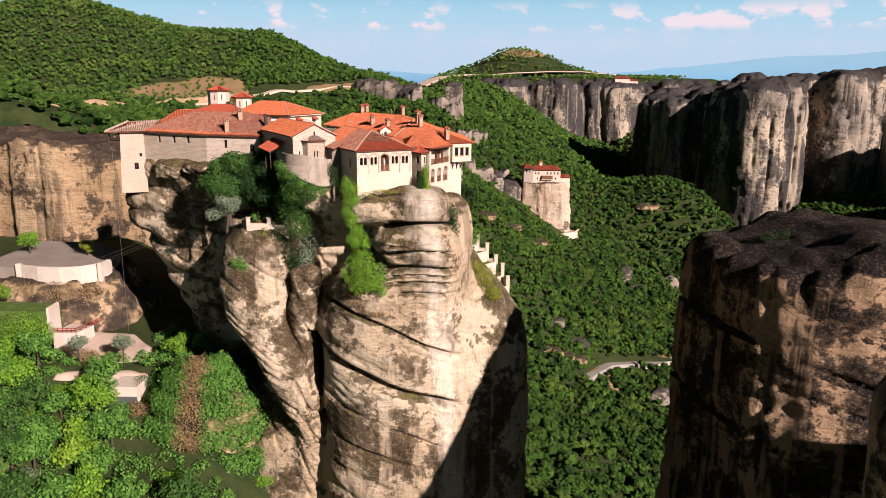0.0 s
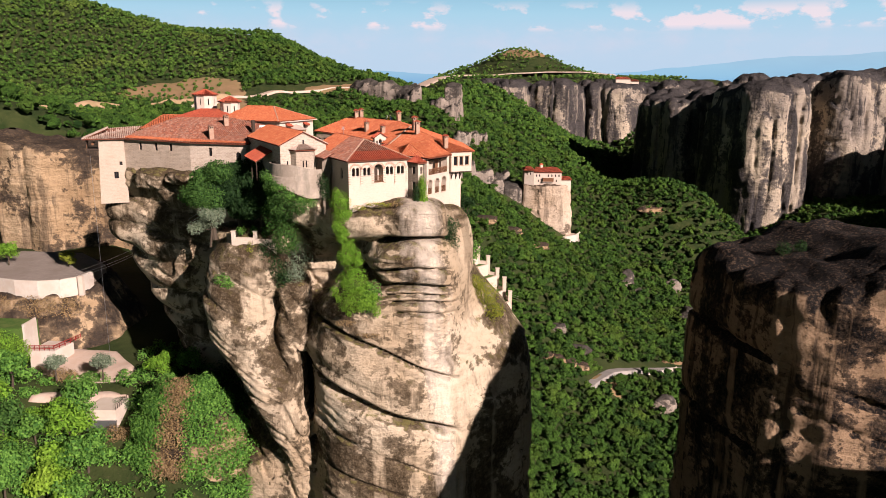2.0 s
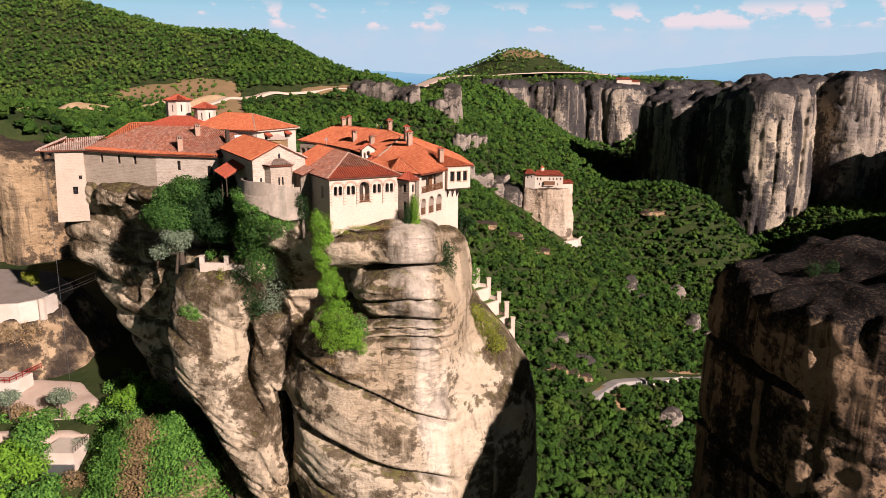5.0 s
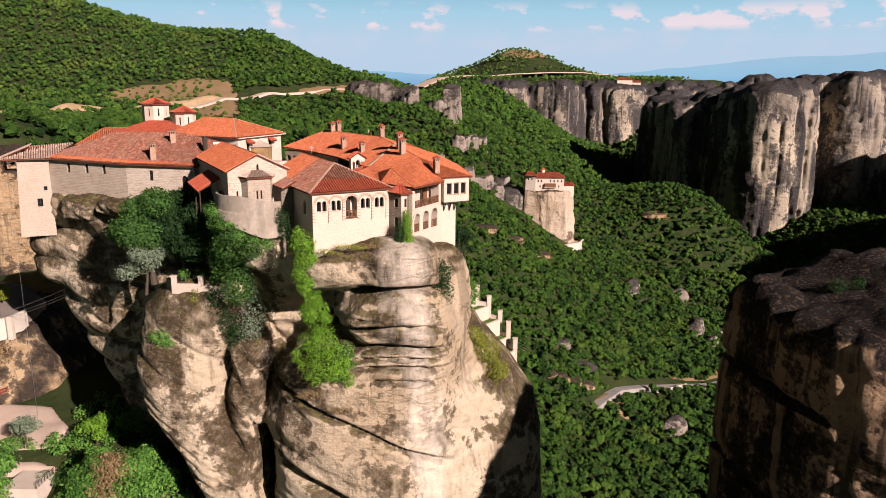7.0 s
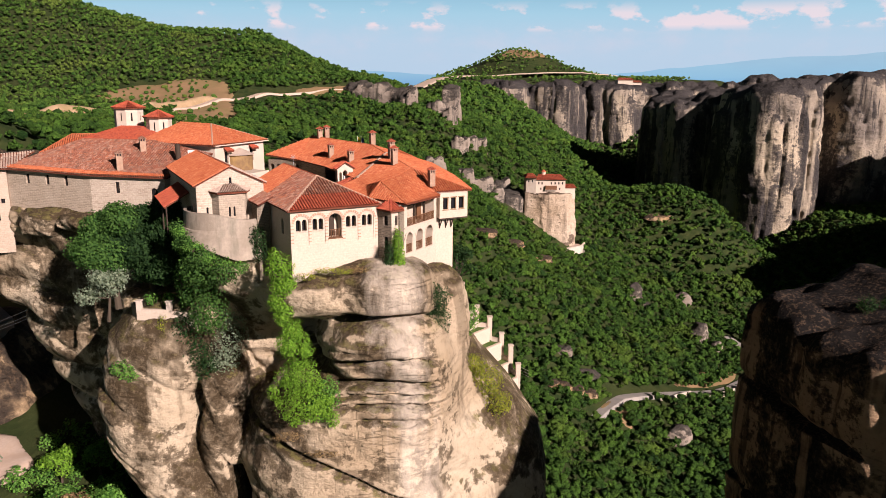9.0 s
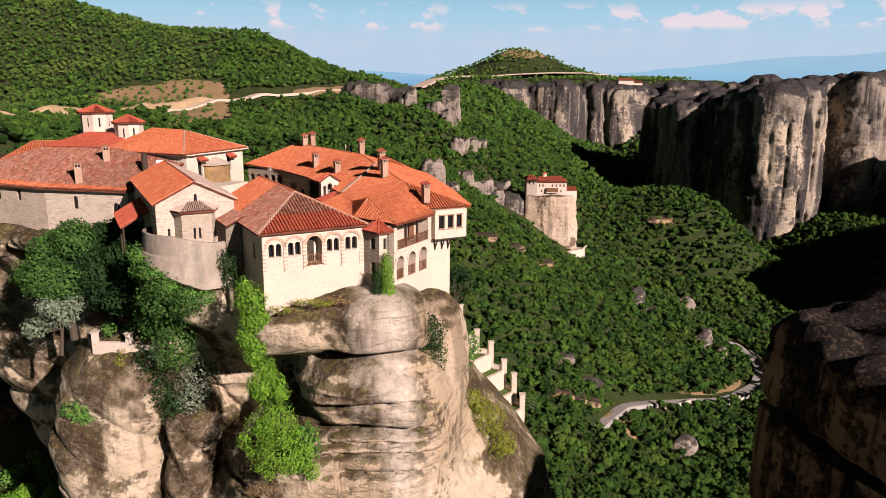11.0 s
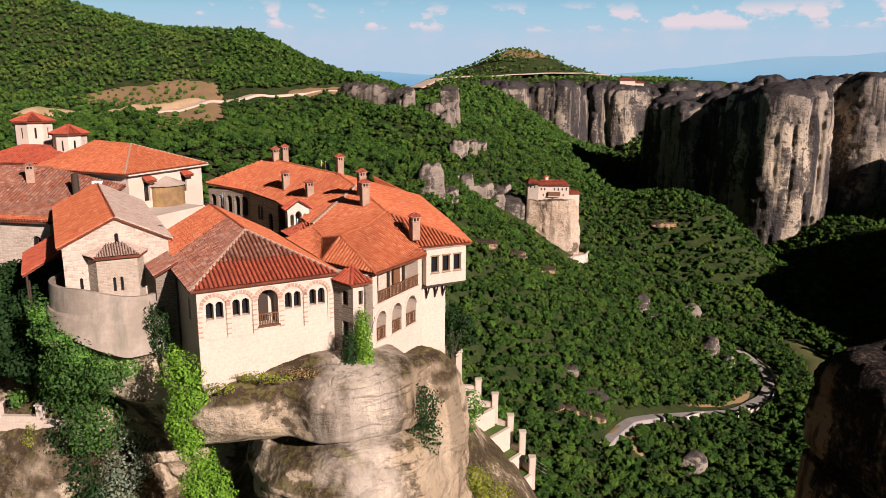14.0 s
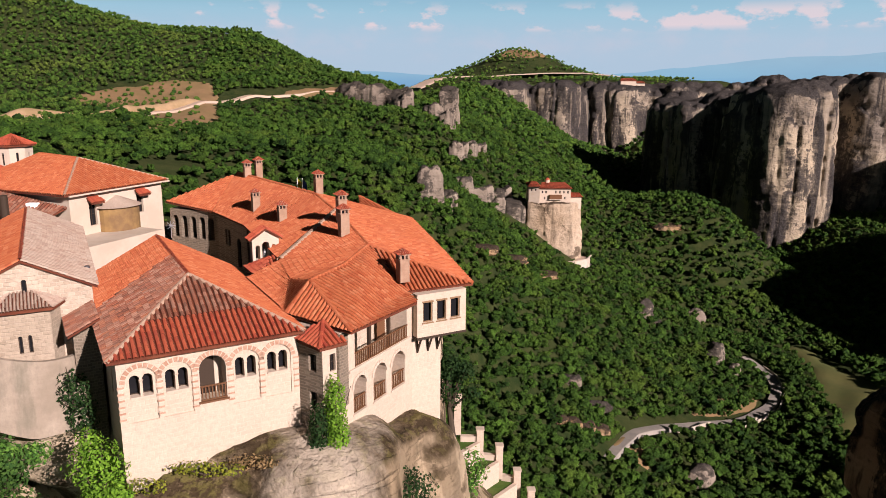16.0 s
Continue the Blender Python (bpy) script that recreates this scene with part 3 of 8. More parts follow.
# ---- rocks ----
def nets(f, ax, ay, az):
    """Surface nets: the skin of the solid where f < 0, on a grid with axes ax, ay, az."""
    s = f < 0
    corner = [(a, b, c) for a in (0, 1) for b in (0, 1) for c in (0, 1)]
    nx, ny, nz = (n - 1 for n in f.shape)
    cut = lambda g, o: g[o[0]:o[0] + nx, o[1]:o[1] + ny, o[2]:o[2] + nz]
    some = np.zeros((nx, ny, nz), bool)
    every = np.ones((nx, ny, nz), bool)
    for o in corner:
        some |= cut(s, o)
        every &= cut(s, o)
    I, J, K = np.nonzero(some & ~every)
    index = np.full((nx, ny, nz), -1, np.int32)
    index[I, J, K] = np.arange(len(I))
    pos, cnt = np.zeros((len(I), 3)), np.zeros(len(I))
    for a in corner:
        for axis in range(3):
            if a[axis]:
                continue
            b = list(a)
            b[axis] = 1
            fa, fb = f[I + a[0], J + a[1], K + a[2]], f[I + b[0], J + b[1], K + b[2]]
            hit = (fa < 0) != (fb < 0)
            k = np.where(hit, fa / np.where(hit, fa - fb, 1), 0)
            p = np.stack([np.full(len(I), float(a[q])) for q in range(3)], 1)
            p[:, axis] += k
            pos += p * hit[:, None]
            cnt += hit
    pos /= cnt[:, None]
    V = np.empty_like(pos)
    for q, (idx, axis) in enumerate(((I, ax), (J, ay), (K, az))):
        V[:, q] = axis[idx] + pos[:, q] * (axis[idx + 1] - axis[idx])
    quads = []
    for axis in range(3):
        lo = [slice(None)] * 3
        hi = [slice(None)] * 3
        lo[axis], hi[axis] = slice(0, -1), slice(1, None)
        change = s[tuple(lo)] != s[tuple(hi)]
        i, j, k = np.nonzero(change)
        u, v = [(1, 2), (2, 0), (0, 1)][axis]
        g = [i, j, k]
        ok = (g[u] > 0) & (g[v] > 0) & (g[u] < f.shape[u] - 1) & (g[v] < f.shape[v] - 1)
        g = [q[ok] for q in g]
        inside = s[g[0], g[1], g[2]]
        ring = []
        for du, dv in ((-1, -1), (0, -1), (0, 0), (-1, 0)):
            c = [q.copy() for q in g]
            c[u] += du
            c[v] += dv
            ring.append(index[c[0], c[1], c[2]])
        q = np.stack(ring, 1)
        q[~inside] = q[~inside][:, ::-1]
        quads.append(q)
    return V, np.concatenate(quads)


def smin(a, b, k):
    h = np.clip(0.5 + 0.5 * (b - a) / k, 0, 1)
    return b * (1 - h) + a * h - k * h * (1 - h)


def lobe(X, Y, Z, rows, top, power=2.5, soft=2.0):
    """A column of rock: rows of height, centre and radii; rounded off at top."""
    R = np.array(sorted(rows), float)
    z = Z[0, 0, :]
    cx, cy, rx, ry = (np.interp(z, R[:, 0], R[:, q])[None, None, :] for q in (1, 2, 3, 4))
    q = ((np.abs(X - cx) / rx) ** power + (np.abs(Y - cy) / ry) ** power) ** (1 / power)
    d = (q - 1) * np.minimum(rx, ry)
    return -smin(-d, -(Z - top) + 0 * d, soft)


def blob(X, Y, Z, c, r, turn=0.0, power=2.0):
    """An ellipsoid of rock, turned in plan; a higher power makes it fuller."""
    co, si = math.cos(turn), math.sin(turn)
    u, v = (X - c[0]) * co + (Y - c[1]) * si, (Y - c[1]) * co - (X - c[0]) * si
    q = (np.abs(u / r[0]) ** power + np.abs(v / r[1]) ** power + np.abs((Z - c[2]) / r[2]) ** power) ** (1 / power)
    return (q - 1) * min(r)


def plan_distance(X, Y, pts):
    """Signed distance in plan to a polygon."""
    x, y = X[:, :, 0], Y[:, :, 0]
    best, inside = np.full(np.broadcast(x, y).shape, 1e9), np.zeros(np.broadcast(x, y).shape, bool)
    for (x0, y0), (x1, y1) in zip(pts, pts[1:] + pts[:1]):
        dx, dy = x1 - x0, y1 - y0
        k = np.clip(((x - x0) * dx + (y - y0) * dy) / (dx * dx + dy * dy), 0, 1)
        best = np.minimum(best, np.hypot(x - x0 - k * dx, y - y0 - k * dy))
        if y0 != y1:
            inside ^= ((y0 > y) != (y1 > y)) & (x < x0 + (y - y0) * dx / dy)
    return np.where(inside, -best, best)[:, :, None]


def axes(lo, hi, h):
    return [np.arange(a, b + h, h) for a, b in zip(lo, hi)]


def near_skin(f, X, Y, Z, reach, add):
    """Adds detail to f where the skin is near."""
    m = np.abs(f) < reach
    x, y, z = (np.broadcast_to(c, f.shape)[m] for c in (X, Y, Z))
    f = f.copy()
    f[m] += add(x, y, z)
    return f


def cliff(name, pts, z0, z1, h, mat, label, category, crown=6.0, flute=6.0, flute_size=16.0, lean=0.0, top=None, seed=0, kind="", strata=0.0, butt=0.0, ledges=()):
    """A cliff or tower over a plan: fluted walls, an uneven rounded top."""
    xs, ys = [p[0] for p in pts], [p[1] for p in pts]
    pad = flute + butt + 2 * h + abs(lean) * (z1 - z0)
    a, b, c = axes((min(xs) - pad, min(ys) - pad, z0), (max(xs) + pad, max(ys) + pad, z1 + crown + 2 * h), h)
    X, Y, Z = a[:, None, None], b[None, :, None], c[None, None, :]
    d = plan_distance(X, Y, pts) - lean * (z1 - Z)
    roofz = z1 + crown * fbm(X / max(22, 2.2 * flute_size), Y / max(22, 2.2 * flute_size), 0.3 + 0 * X, 3, seed + 9)
    if top is not None:
        roofz = roofz + top(X, Y)
    f = -smin(-d + 0 * Z, -(Z - roofz), crown)

    def detail(x, y, z):
        fl = fbm(x / flute_size, y / flute_size, z / (flute_size * 5), 3, seed)
        out = flute * (0.55 * fl + 0.45 * np.abs(vnoise(x / (flute_size * 0.45), y / (flute_size * 0.45), z / (flute_size * 4), seed + 4)))
        if butt:
            out = out + butt * (0.4 + 0.6 * smooth(z1 + 4, z1 - 40, z)) * (0.9 * vnoise(x / (flute_size * 3.6), y / (flute_size * 3.6), z / (flute_size * 12), seed + 11) + 0.9 * np.abs(vnoise(x / (flute_size * 1.9), y / (flute_size * 1.9), z / (flute_size * 14), seed + 12)) ** 0.6 + 0.25)
        joint = vnoise(x / (flute_size * 0.7), y / (flute_size * 0.7), z / (flute_size * 6), seed + 15)
        out = out + 0.30 * flute * np.exp(-(joint / 0.08) ** 2)
        if strata:
            s = (z + 0.15 * x) / (7.0 * h) + 0.6 * vnoise(x / 40, y / 40, z / 40, seed + 2)
            out = out - strata * np.sqrt(np.abs(np.sin(math.pi * s)))
        for at, depth, wide in ledges:
            out = out + depth * np.exp(-((z + 0.28 * (x - 72) + 1.2 * vnoise(x / 14, y / 14, z / 30, seed + 21) - at) / wide) ** 2) * smooth(-0.5, 0.1, vnoise(x / 20, y / 20, at + 0 * x, seed + 22))
        return out + 0.35 * h * fbm(x / (4 * h), y / (4 * h), z / (4 * h), 2, seed + 6)

    f = near_skin(f, X, Y, Z, flute * 1.6 + butt * 1.3 + 2 * h, detail)
    V, Q = nets(f, a, b, c)
    return solo(name, mesh_np(name, V, Q, True), mat, label, category, kind)


# ---- the lie of the land ----
def smooth(a, b, v):
    k = np.clip((np.asarray(v, float) - a) / (b - a), 0, 1)
    return k * k * (3 - 2 * k)


def bump2(x, y, cx, cy, rx, ry, turn=0.0):
    """A round hill of height 1, falling to 0 at about 2.5 radii."""
    c, s = math.cos(turn), math.sin(turn)
    u, v = ((x - cx) * c + (y - cy) * s) / rx, ((y - cy) * c - (x - cx) * s) / ry
    return np.exp(-(u * u + v * v))


_table = np.random.RandomState(7).uniform(-1, 1, 65536)


def vnoise(x, y, z, seed=0):
    """Smooth value noise between -1 and 1 at arrays of places."""
    x, y, z = np.broadcast_arrays(x, y, z)
    ix, iy, iz = (np.floor(c).astype(np.int64) for c in (x, y, z))
    fx, fy, fz = x - ix, y - iy, z - iz
    fx, fy, fz = (c * c * (3 - 2 * c) for c in (fx, fy, fz))
    total = np.zeros(x.shape)
    for a in (0, 1):
        for b in (0, 1):
            for c in (0, 1):
                h = ((ix + a) * 73856093) ^ ((iy + b) * 19349663) ^ ((iz + c) * 83492791) ^ (seed * 2654435)
                w = (fx if a else 1 - fx) * (fy if b else 1 - fy) * (fz if c else 1 - fz)
                total += w * _table[(h ^ (h >> 15)) & 65535]
    return total


def fbm(x, y, z, octaves=3, seed=0):
    total, amp = 0, 1.0
    for k in range(octaves):
        total = total + amp * vnoise(x * 2.03 ** k + 11.3 * k, y * 2.03 ** k, z * 2.03 ** k, seed + k)
        amp *= 0.5
    return total


def land(x, y, rough=True):
    """The height of the ground."""
    x, y = np.broadcast_arrays(np.asarray(x, float), np.asarray(y, float))
    axis = np.interp(y, [300, 450, 930, 1300, 1800], [175, 190, 400, 420, 380])
    d = axis - x
    z = -125 + 172 * smooth(5, 400, d) + 0.10 * np.clip(-d, 0, 400)
    # the far side climbs to the foot of the cliffs
    z = z + 0.42 * np.clip(-d, 0, 110) * smooth(700, 860, y)
    # the wooded spur that runs out before the cliffs
    z = z + 84 * bump2(x, y, 288, 860, 84, 105)
    # the slope above the hairpin
    z = z + 42 * bump2(x, y, -20, 560, 90, 110)
    # the plateau to the west and the hill over it
    west = smooth(-80, -250, x) * smooth(250, 330, y)
    z = z + 24 * west + 26 * bump2(x, y, -175, 345, 95, 75)
    z = z + 139 * bump2(x, y, -560, 1120, 230, 220) + 64 * bump2(x, y, -250, 1110, 130, 170) + 42 * bump2(x, y, -80, 1040, 100, 120)
    z = z + 25 * bump2(x, y, -30, 820, 70, 70)
    z = z + 0.145 * np.clip(y - 1150, 0, 550) * smooth(-100, 150, x)
    # the plain of rock to the north and the hill on it
    north = smooth(1790, 2000, y) * smooth(-200, 60, x) * smooth(900, 700, x)
    z = z * (1 - north) + 108 * north
    z = z + 88 * bump2(x, y, 238, 2350, 165, 150) * smooth(1900, 2150, y)
    # gardens at the foot of the pillar
    edge = 300 + 34 * smooth(-110, -160, x)
    garden = smooth(-12, -52, x) * smooth(edge, edge - 24, y)
    low = 33 + 0.52 * np.clip(y - 166, -150, 0) + 3 * smooth(166, 200, y)
    z = z * (1 - garden) + low * garden
    # the far plain
    far = smooth(2700, 3300, y)
    z = z * (1 - far) - 260 * far
    if rough:
        z = z + 3.5 * fbm(x / 60, y / 60, 0.5, 3, 3) * smooth(200, 420, y) + 0.5 * fbm(x / 9, y / 9, 0.5, 2, 5)
    return z


# ---- ground, far plain, distant mountains ----
def path_distance(x, y, pts):
    best = np.full(np.shape(x), 1e9)
    for (x0, y0), (x1, y1) in zip(pts, pts[1:]):
        dx, dy = x1 - x0, y1 - y0
        k = np.clip(((x - x0) * dx + (y - y0) * dy) / (dx * dx + dy * dy), 0, 1)
        best = np.minimum(best, np.hypot(x - x0 - k * dx, y - y0 - k * dy))
    return best


VALLEY_ROAD = [(96, 462), (107, 479), (121, 503), (148, 527), (180, 547), (221, 570), (245, 590), (260, 615), (266, 640), (264, 662), (259, 676)]
HILL_ROAD = [(-420, 560), (-312, 605), (-301, 660), (-271, 700), (-258, 755), (-229, 838), (-193, 905), (-146, 950), (-100, 985)]
NORTH_ROAD = [(-60, 1960), (20, 2040), (100, 2100), (230, 2120), (330, 2150), (420, 2200), (500, 2240)]


def ground_sheet():
    ys = np.concatenate([np.arange(-4900, -420, 280.0), np.arange(-420, 60, 24.0), np.arange(60, 330, 4.0), np.arange(330, 1250, 6.0), np.arange(1250, 2700, 22.0), np.arange(2700, 4960, 120.0)])
    us = np.sinh(np.linspace(-4.2, 4.2, 281)) / math.sinh(4.2)
    Y, U = np.meshgrid(ys, us, indexing="ij")
    X = U * (4700 + 0.1 * np.clip(Y, 0, None)) + 0.06 * np.clip(Y, 0, None) * np.exp(-(U / 0.3) ** 2)
    Z = land(X, Y)
    n, m = X.shape
    idx = np.arange(n * m).reshape(n, m)
    F = np.stack([idx[:-1, :-1], idx[:-1, 1:], idx[1:, 1:], idx[1:, :-1]], -1).reshape(-1, 4)
    return mesh_np("ground", np.stack([X, Y, Z], -1).reshape(-1, 3), F, True)


def ground_material():
    m, ns, ls, bs = material("hillside_ground")
    broad, mid, fine = noise_at(ns, ls, 0.012, 5, 0.6), noise_at(ns, ls, 0.09, 5, 0.65), noise_at(ns, ls, 0.9, 5, 0.7)
    col = mixed(ns, ls, ramp_out(ns, ls, mid, [(0.38, 0.0), (0.62, 1.0)]), (0.0150, 0.027, 0.0070), (0.034, 0.043, 0.0130))
    col = mixed(ns, ls, ramp_out(ns, ls, fine, [(0.58, 0.0), (0.72, 0.35)]), col, (0.120, 0.090, 0.050))
    col = mixed(ns, ls, ramp_out(ns, ls, broad, [(0.45, 0.0), (0.65, 0.5)]), col, (0.038, 0.044, 0.0140))
    ls.new(col, bs.inputs["Base Color"])
    bs.inputs["Roughness"].default_value = 0.95
    bs.inputs["Specular IOR Level"].default_value = 0.1
    bumped(ns, ls, bs, [(mid.outputs["Fac"], 1.5), (fine.outputs["Fac"], 0.3)], 0.7)
    return m


solo("ground", ground_sheet(), ground_material(), "scrubby green and brown hillside and valley ground", "ground", "structure")


def ribbon(name, pts, width, lift, mat, label, category="road", kind="structure", step=3.0):
    """A strip that lies on the land along a line."""
    P = np.array(pts, float)
    seg = np.hypot(*np.diff(P, axis=0).T)
    s = np.concatenate([[0], np.cumsum(seg)])
    t = np.arange(0, s[-1], step)
    x, y = np.interp(t, s, P[:, 0]), np.interp(t, s, P[:, 1])
    for _ in range(4):
        x[1:-1], y[1:-1] = (x[:-2] + 2 * x[1:-1] + x[2:]) / 4, (y[:-2] + 2 * y[1:-1] + y[2:]) / 4
    dx, dy = np.gradient(x), np.gradient(y)
    n = np.hypot(dx, dy)
    nx, ny = -dy / n, dx / n
    z = land(x, y, True)
    for _ in range(6):
        z[1:-1] = (z[:-2] + 2 * z[1:-1] + z[2:]) / 4
    rows = []
    for off, drop in ((-0.62, -2.5), (-0.5, 0), (-0.17, 0.05), (0.17, 0.05), (0.5, 0), (0.62, -2.5)):
        rows.append(np.stack([x + nx * off * width, y + ny * off * width, z + lift + drop], 1))
    V = np.stack(rows, 1)
    m, k = V.shape[:2]
    idx = np.arange(m * k).reshape(m, k)
    F = np.stack([idx[:-1, :-1], idx[:-1, 1:], idx[1:, 1:], idx[1:, :-1]], -1).reshape(-1, 4)
    return solo(name, mesh_np(name, V.reshape(-1, 3), F, False), mat, label, category, kind)


ribbon("road_valley", VALLEY_ROAD, 7.0, 1.6, ASPHALT, "worn grey asphalt road curving through the wooded valley")
ribbon("road_hill", HILL_ROAD, 9.5, 2.2, GRAVEL, "pale dusty road along the hillside")


def road_bank(name, pts, width, low, high, mat, label):
    """The cut slope that rises from a road's uphill edge, uneven along its top."""
    P = np.array(pts, float)
    s = np.concatenate([[0], np.cumsum(np.hypot(*np.diff(P, axis=0).T))])
    t = np.arange(0, s[-1], 4.0)
    x, y = np.interp(t, s, P[:, 0]), np.interp(t, s, P[:, 1])
    for _ in range(4):
        x[1:-1], y[1:-1] = (x[:-2] + 2 * x[1:-1] + x[2:]) / 4, (y[:-2] + 2 * y[1:-1] + y[2:]) / 4
    dx, dy = np.gradient(x), np.gradient(y)
    n = np.hypot(dx, dy)
    nx, ny = -dy / n, dx / n
    top = np.interp(t / s[-1], (0, 0.08, 0.92, 1), (0, 1, 1, 0)) * (low + (high - low) * (0.5 + 0.5 * vnoise(t / 35, t * 0, t * 0, 51)))
    rows = [np.stack([x + nx * o, y + ny * o, land(x, y) + 1.0 + top * k + 0.4 * vnoise(t / 5, o + 0 * t, 0 * t, 52)], 1)
            for o, k in ((0, 0), (width * 0.25, 0.45), (width * 0.5, 0.8), (width, 1.0), (width * 1.6, 0.9), (width * 2.6, -0.3))]
    V = np.stack(rows, 1)
    m, k = V.shape[:2]
    idx = np.arange(m * k).reshape(m, k)
    F = np.stack([idx[:-1, :-1], idx[1:, :-1], idx[1:, 1:], idx[:-1, 1:]], -1).reshape(-1, 4)
    return solo(name, mesh_np(name, V.reshape(-1, 3), F, True), mat, label, "road bank", "structure")


ribbon("road_north", NORTH_ROAD, 40.0, 9.0, GRAVEL, "pale road cut along the far ridge", step=10)
BANK_EARTH = plain_material("ochre_earth_bank", (0.34, 0.235, 0.135), 0.95, 0.35, 0.4, second=(0.24, 0.17, 0.085), bump=0.3)
road_bank("road_bank", [(x, y + 7) for x, y in HILL_ROAD[:6]], 5.0, 4.0, 9.0, BANK_EARTH, "pale ochre cut bank above the hill road")


def patch(name, pts, lift, mat, label, category, step=5.0):
    """An uneven piece of ground over a plan, lying on the land."""
    xs, ys = [p[0] for p in pts], [p[1] for p in pts]
    a, b = np.arange(min(xs), max(xs) + step, step), np.arange(min(ys), max(ys) + step, step)
    X, Y = np.meshgrid(a, b, indexing="ij")
    d = plan_distance(X[:, :, None], Y[:, :, None], pts)[:, :, 0] + 0.06 * (max(xs) - min(xs)) * fbm(X / 25, Y / 25, 0.7, 3, 21)
    Z = land(X, Y) + lift - 3.0 * smooth(-step, step, d)
    keep = (d[:-1, :-1] < step) & (d[1:, 1:] < step)
    idx = np.arange(X.size).reshape(X.shape)
    F = np.stack([idx[:-1, :-1], idx[1:, :-1], idx[1:, 1:], idx[:-1, 1:]], -1)[keep]
    return solo(name, mesh_np(name, np.stack([X, Y, Z], -1).reshape(-1, 3), F, True), mat, label, category, "structure")


MEADOW_PLAN = [(300, 705), (318, 690), (330, 640), (335, 590), (325, 545), (290, 520), (268, 540), (285, 600), (300, 650)]
BARE_PLAN = [(-345, 800), (-352, 880), (-300, 915), (-245, 920), (-226, 865), (-200, 800), (-178, 700), (-185, 640), (-215, 640), (-250, 760), (-300, 790)]
DIRT = plain_material("dry_bare_earth", (0.223, 0.140, 0.071), 0.95, 0.3, 0.15, second=(0.161, 0.118, 0.050), bump=0.2)
patch("meadow", MEADOW_PLAN, 0.8, MEADOW, "dry yellow-green meadow beside the valley road", "meadow")
patch("hilltop", [(180, 2285), (250, 2262), (312, 2295), (300, 2360), (230, 2390), (178, 2350)], 1.6, DIRT, "dry ochre clearing on top of the far hill", "bare ground", 14.0)
patch("bare_slope", BARE_PLAN, 0.8, DIRT, "bare brown earth slope beside the hill road", "bare ground")
CUT_PLAN = [(-175, 925), (-150, 965), (-95, 1000), (-60, 1000), (-90, 970), (-140, 935)]
patch("road_cutting", CUT_PLAN, 2.5, DIRT, "pale ochre earth cutting above the road", "bare ground")


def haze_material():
    """Far distance: the air's haze is painted into a colour that glows by itself."""
    m, ns, ls, bs = material("painted_haze")
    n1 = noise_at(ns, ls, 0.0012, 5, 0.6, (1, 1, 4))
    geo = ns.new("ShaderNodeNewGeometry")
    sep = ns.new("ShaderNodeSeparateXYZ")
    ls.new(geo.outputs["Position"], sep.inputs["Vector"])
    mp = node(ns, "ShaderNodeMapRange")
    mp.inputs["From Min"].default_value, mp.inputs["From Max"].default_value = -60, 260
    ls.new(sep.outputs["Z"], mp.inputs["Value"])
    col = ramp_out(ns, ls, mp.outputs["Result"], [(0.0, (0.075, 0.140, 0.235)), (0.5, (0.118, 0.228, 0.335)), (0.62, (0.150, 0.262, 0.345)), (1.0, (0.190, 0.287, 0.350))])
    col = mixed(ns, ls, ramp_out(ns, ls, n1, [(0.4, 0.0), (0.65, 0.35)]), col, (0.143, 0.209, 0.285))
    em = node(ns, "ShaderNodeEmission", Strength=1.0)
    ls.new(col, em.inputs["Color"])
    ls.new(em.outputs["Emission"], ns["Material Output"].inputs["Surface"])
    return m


def far_mountains():
    a = np.linspace(-1.15, 1.15, 240)
    r = 4750
    ridge = 150 + 105 * smooth(0.12, 0.55, a) + 14 * fbm(a * 9, a * 0, a * 0, 4, 31) + 55 * np.exp(-((a + 0.04) / 0.05) ** 2) * 0
    V = np.concatenate([np.stack([r * np.sin(a), r * np.cos(a), z], 1) for z in (np.full(240, -320.0), ridge)])
    idx = np.arange(239)
    return mesh_np("mountains", V, np.stack([idx, idx + 1, idx + 241, idx + 240], 1), True)


solo("backdrop", far_mountains(), haze_material(), "self-lit plain and mountains at the horizon with blue haze painted in", "mountains", "structure")


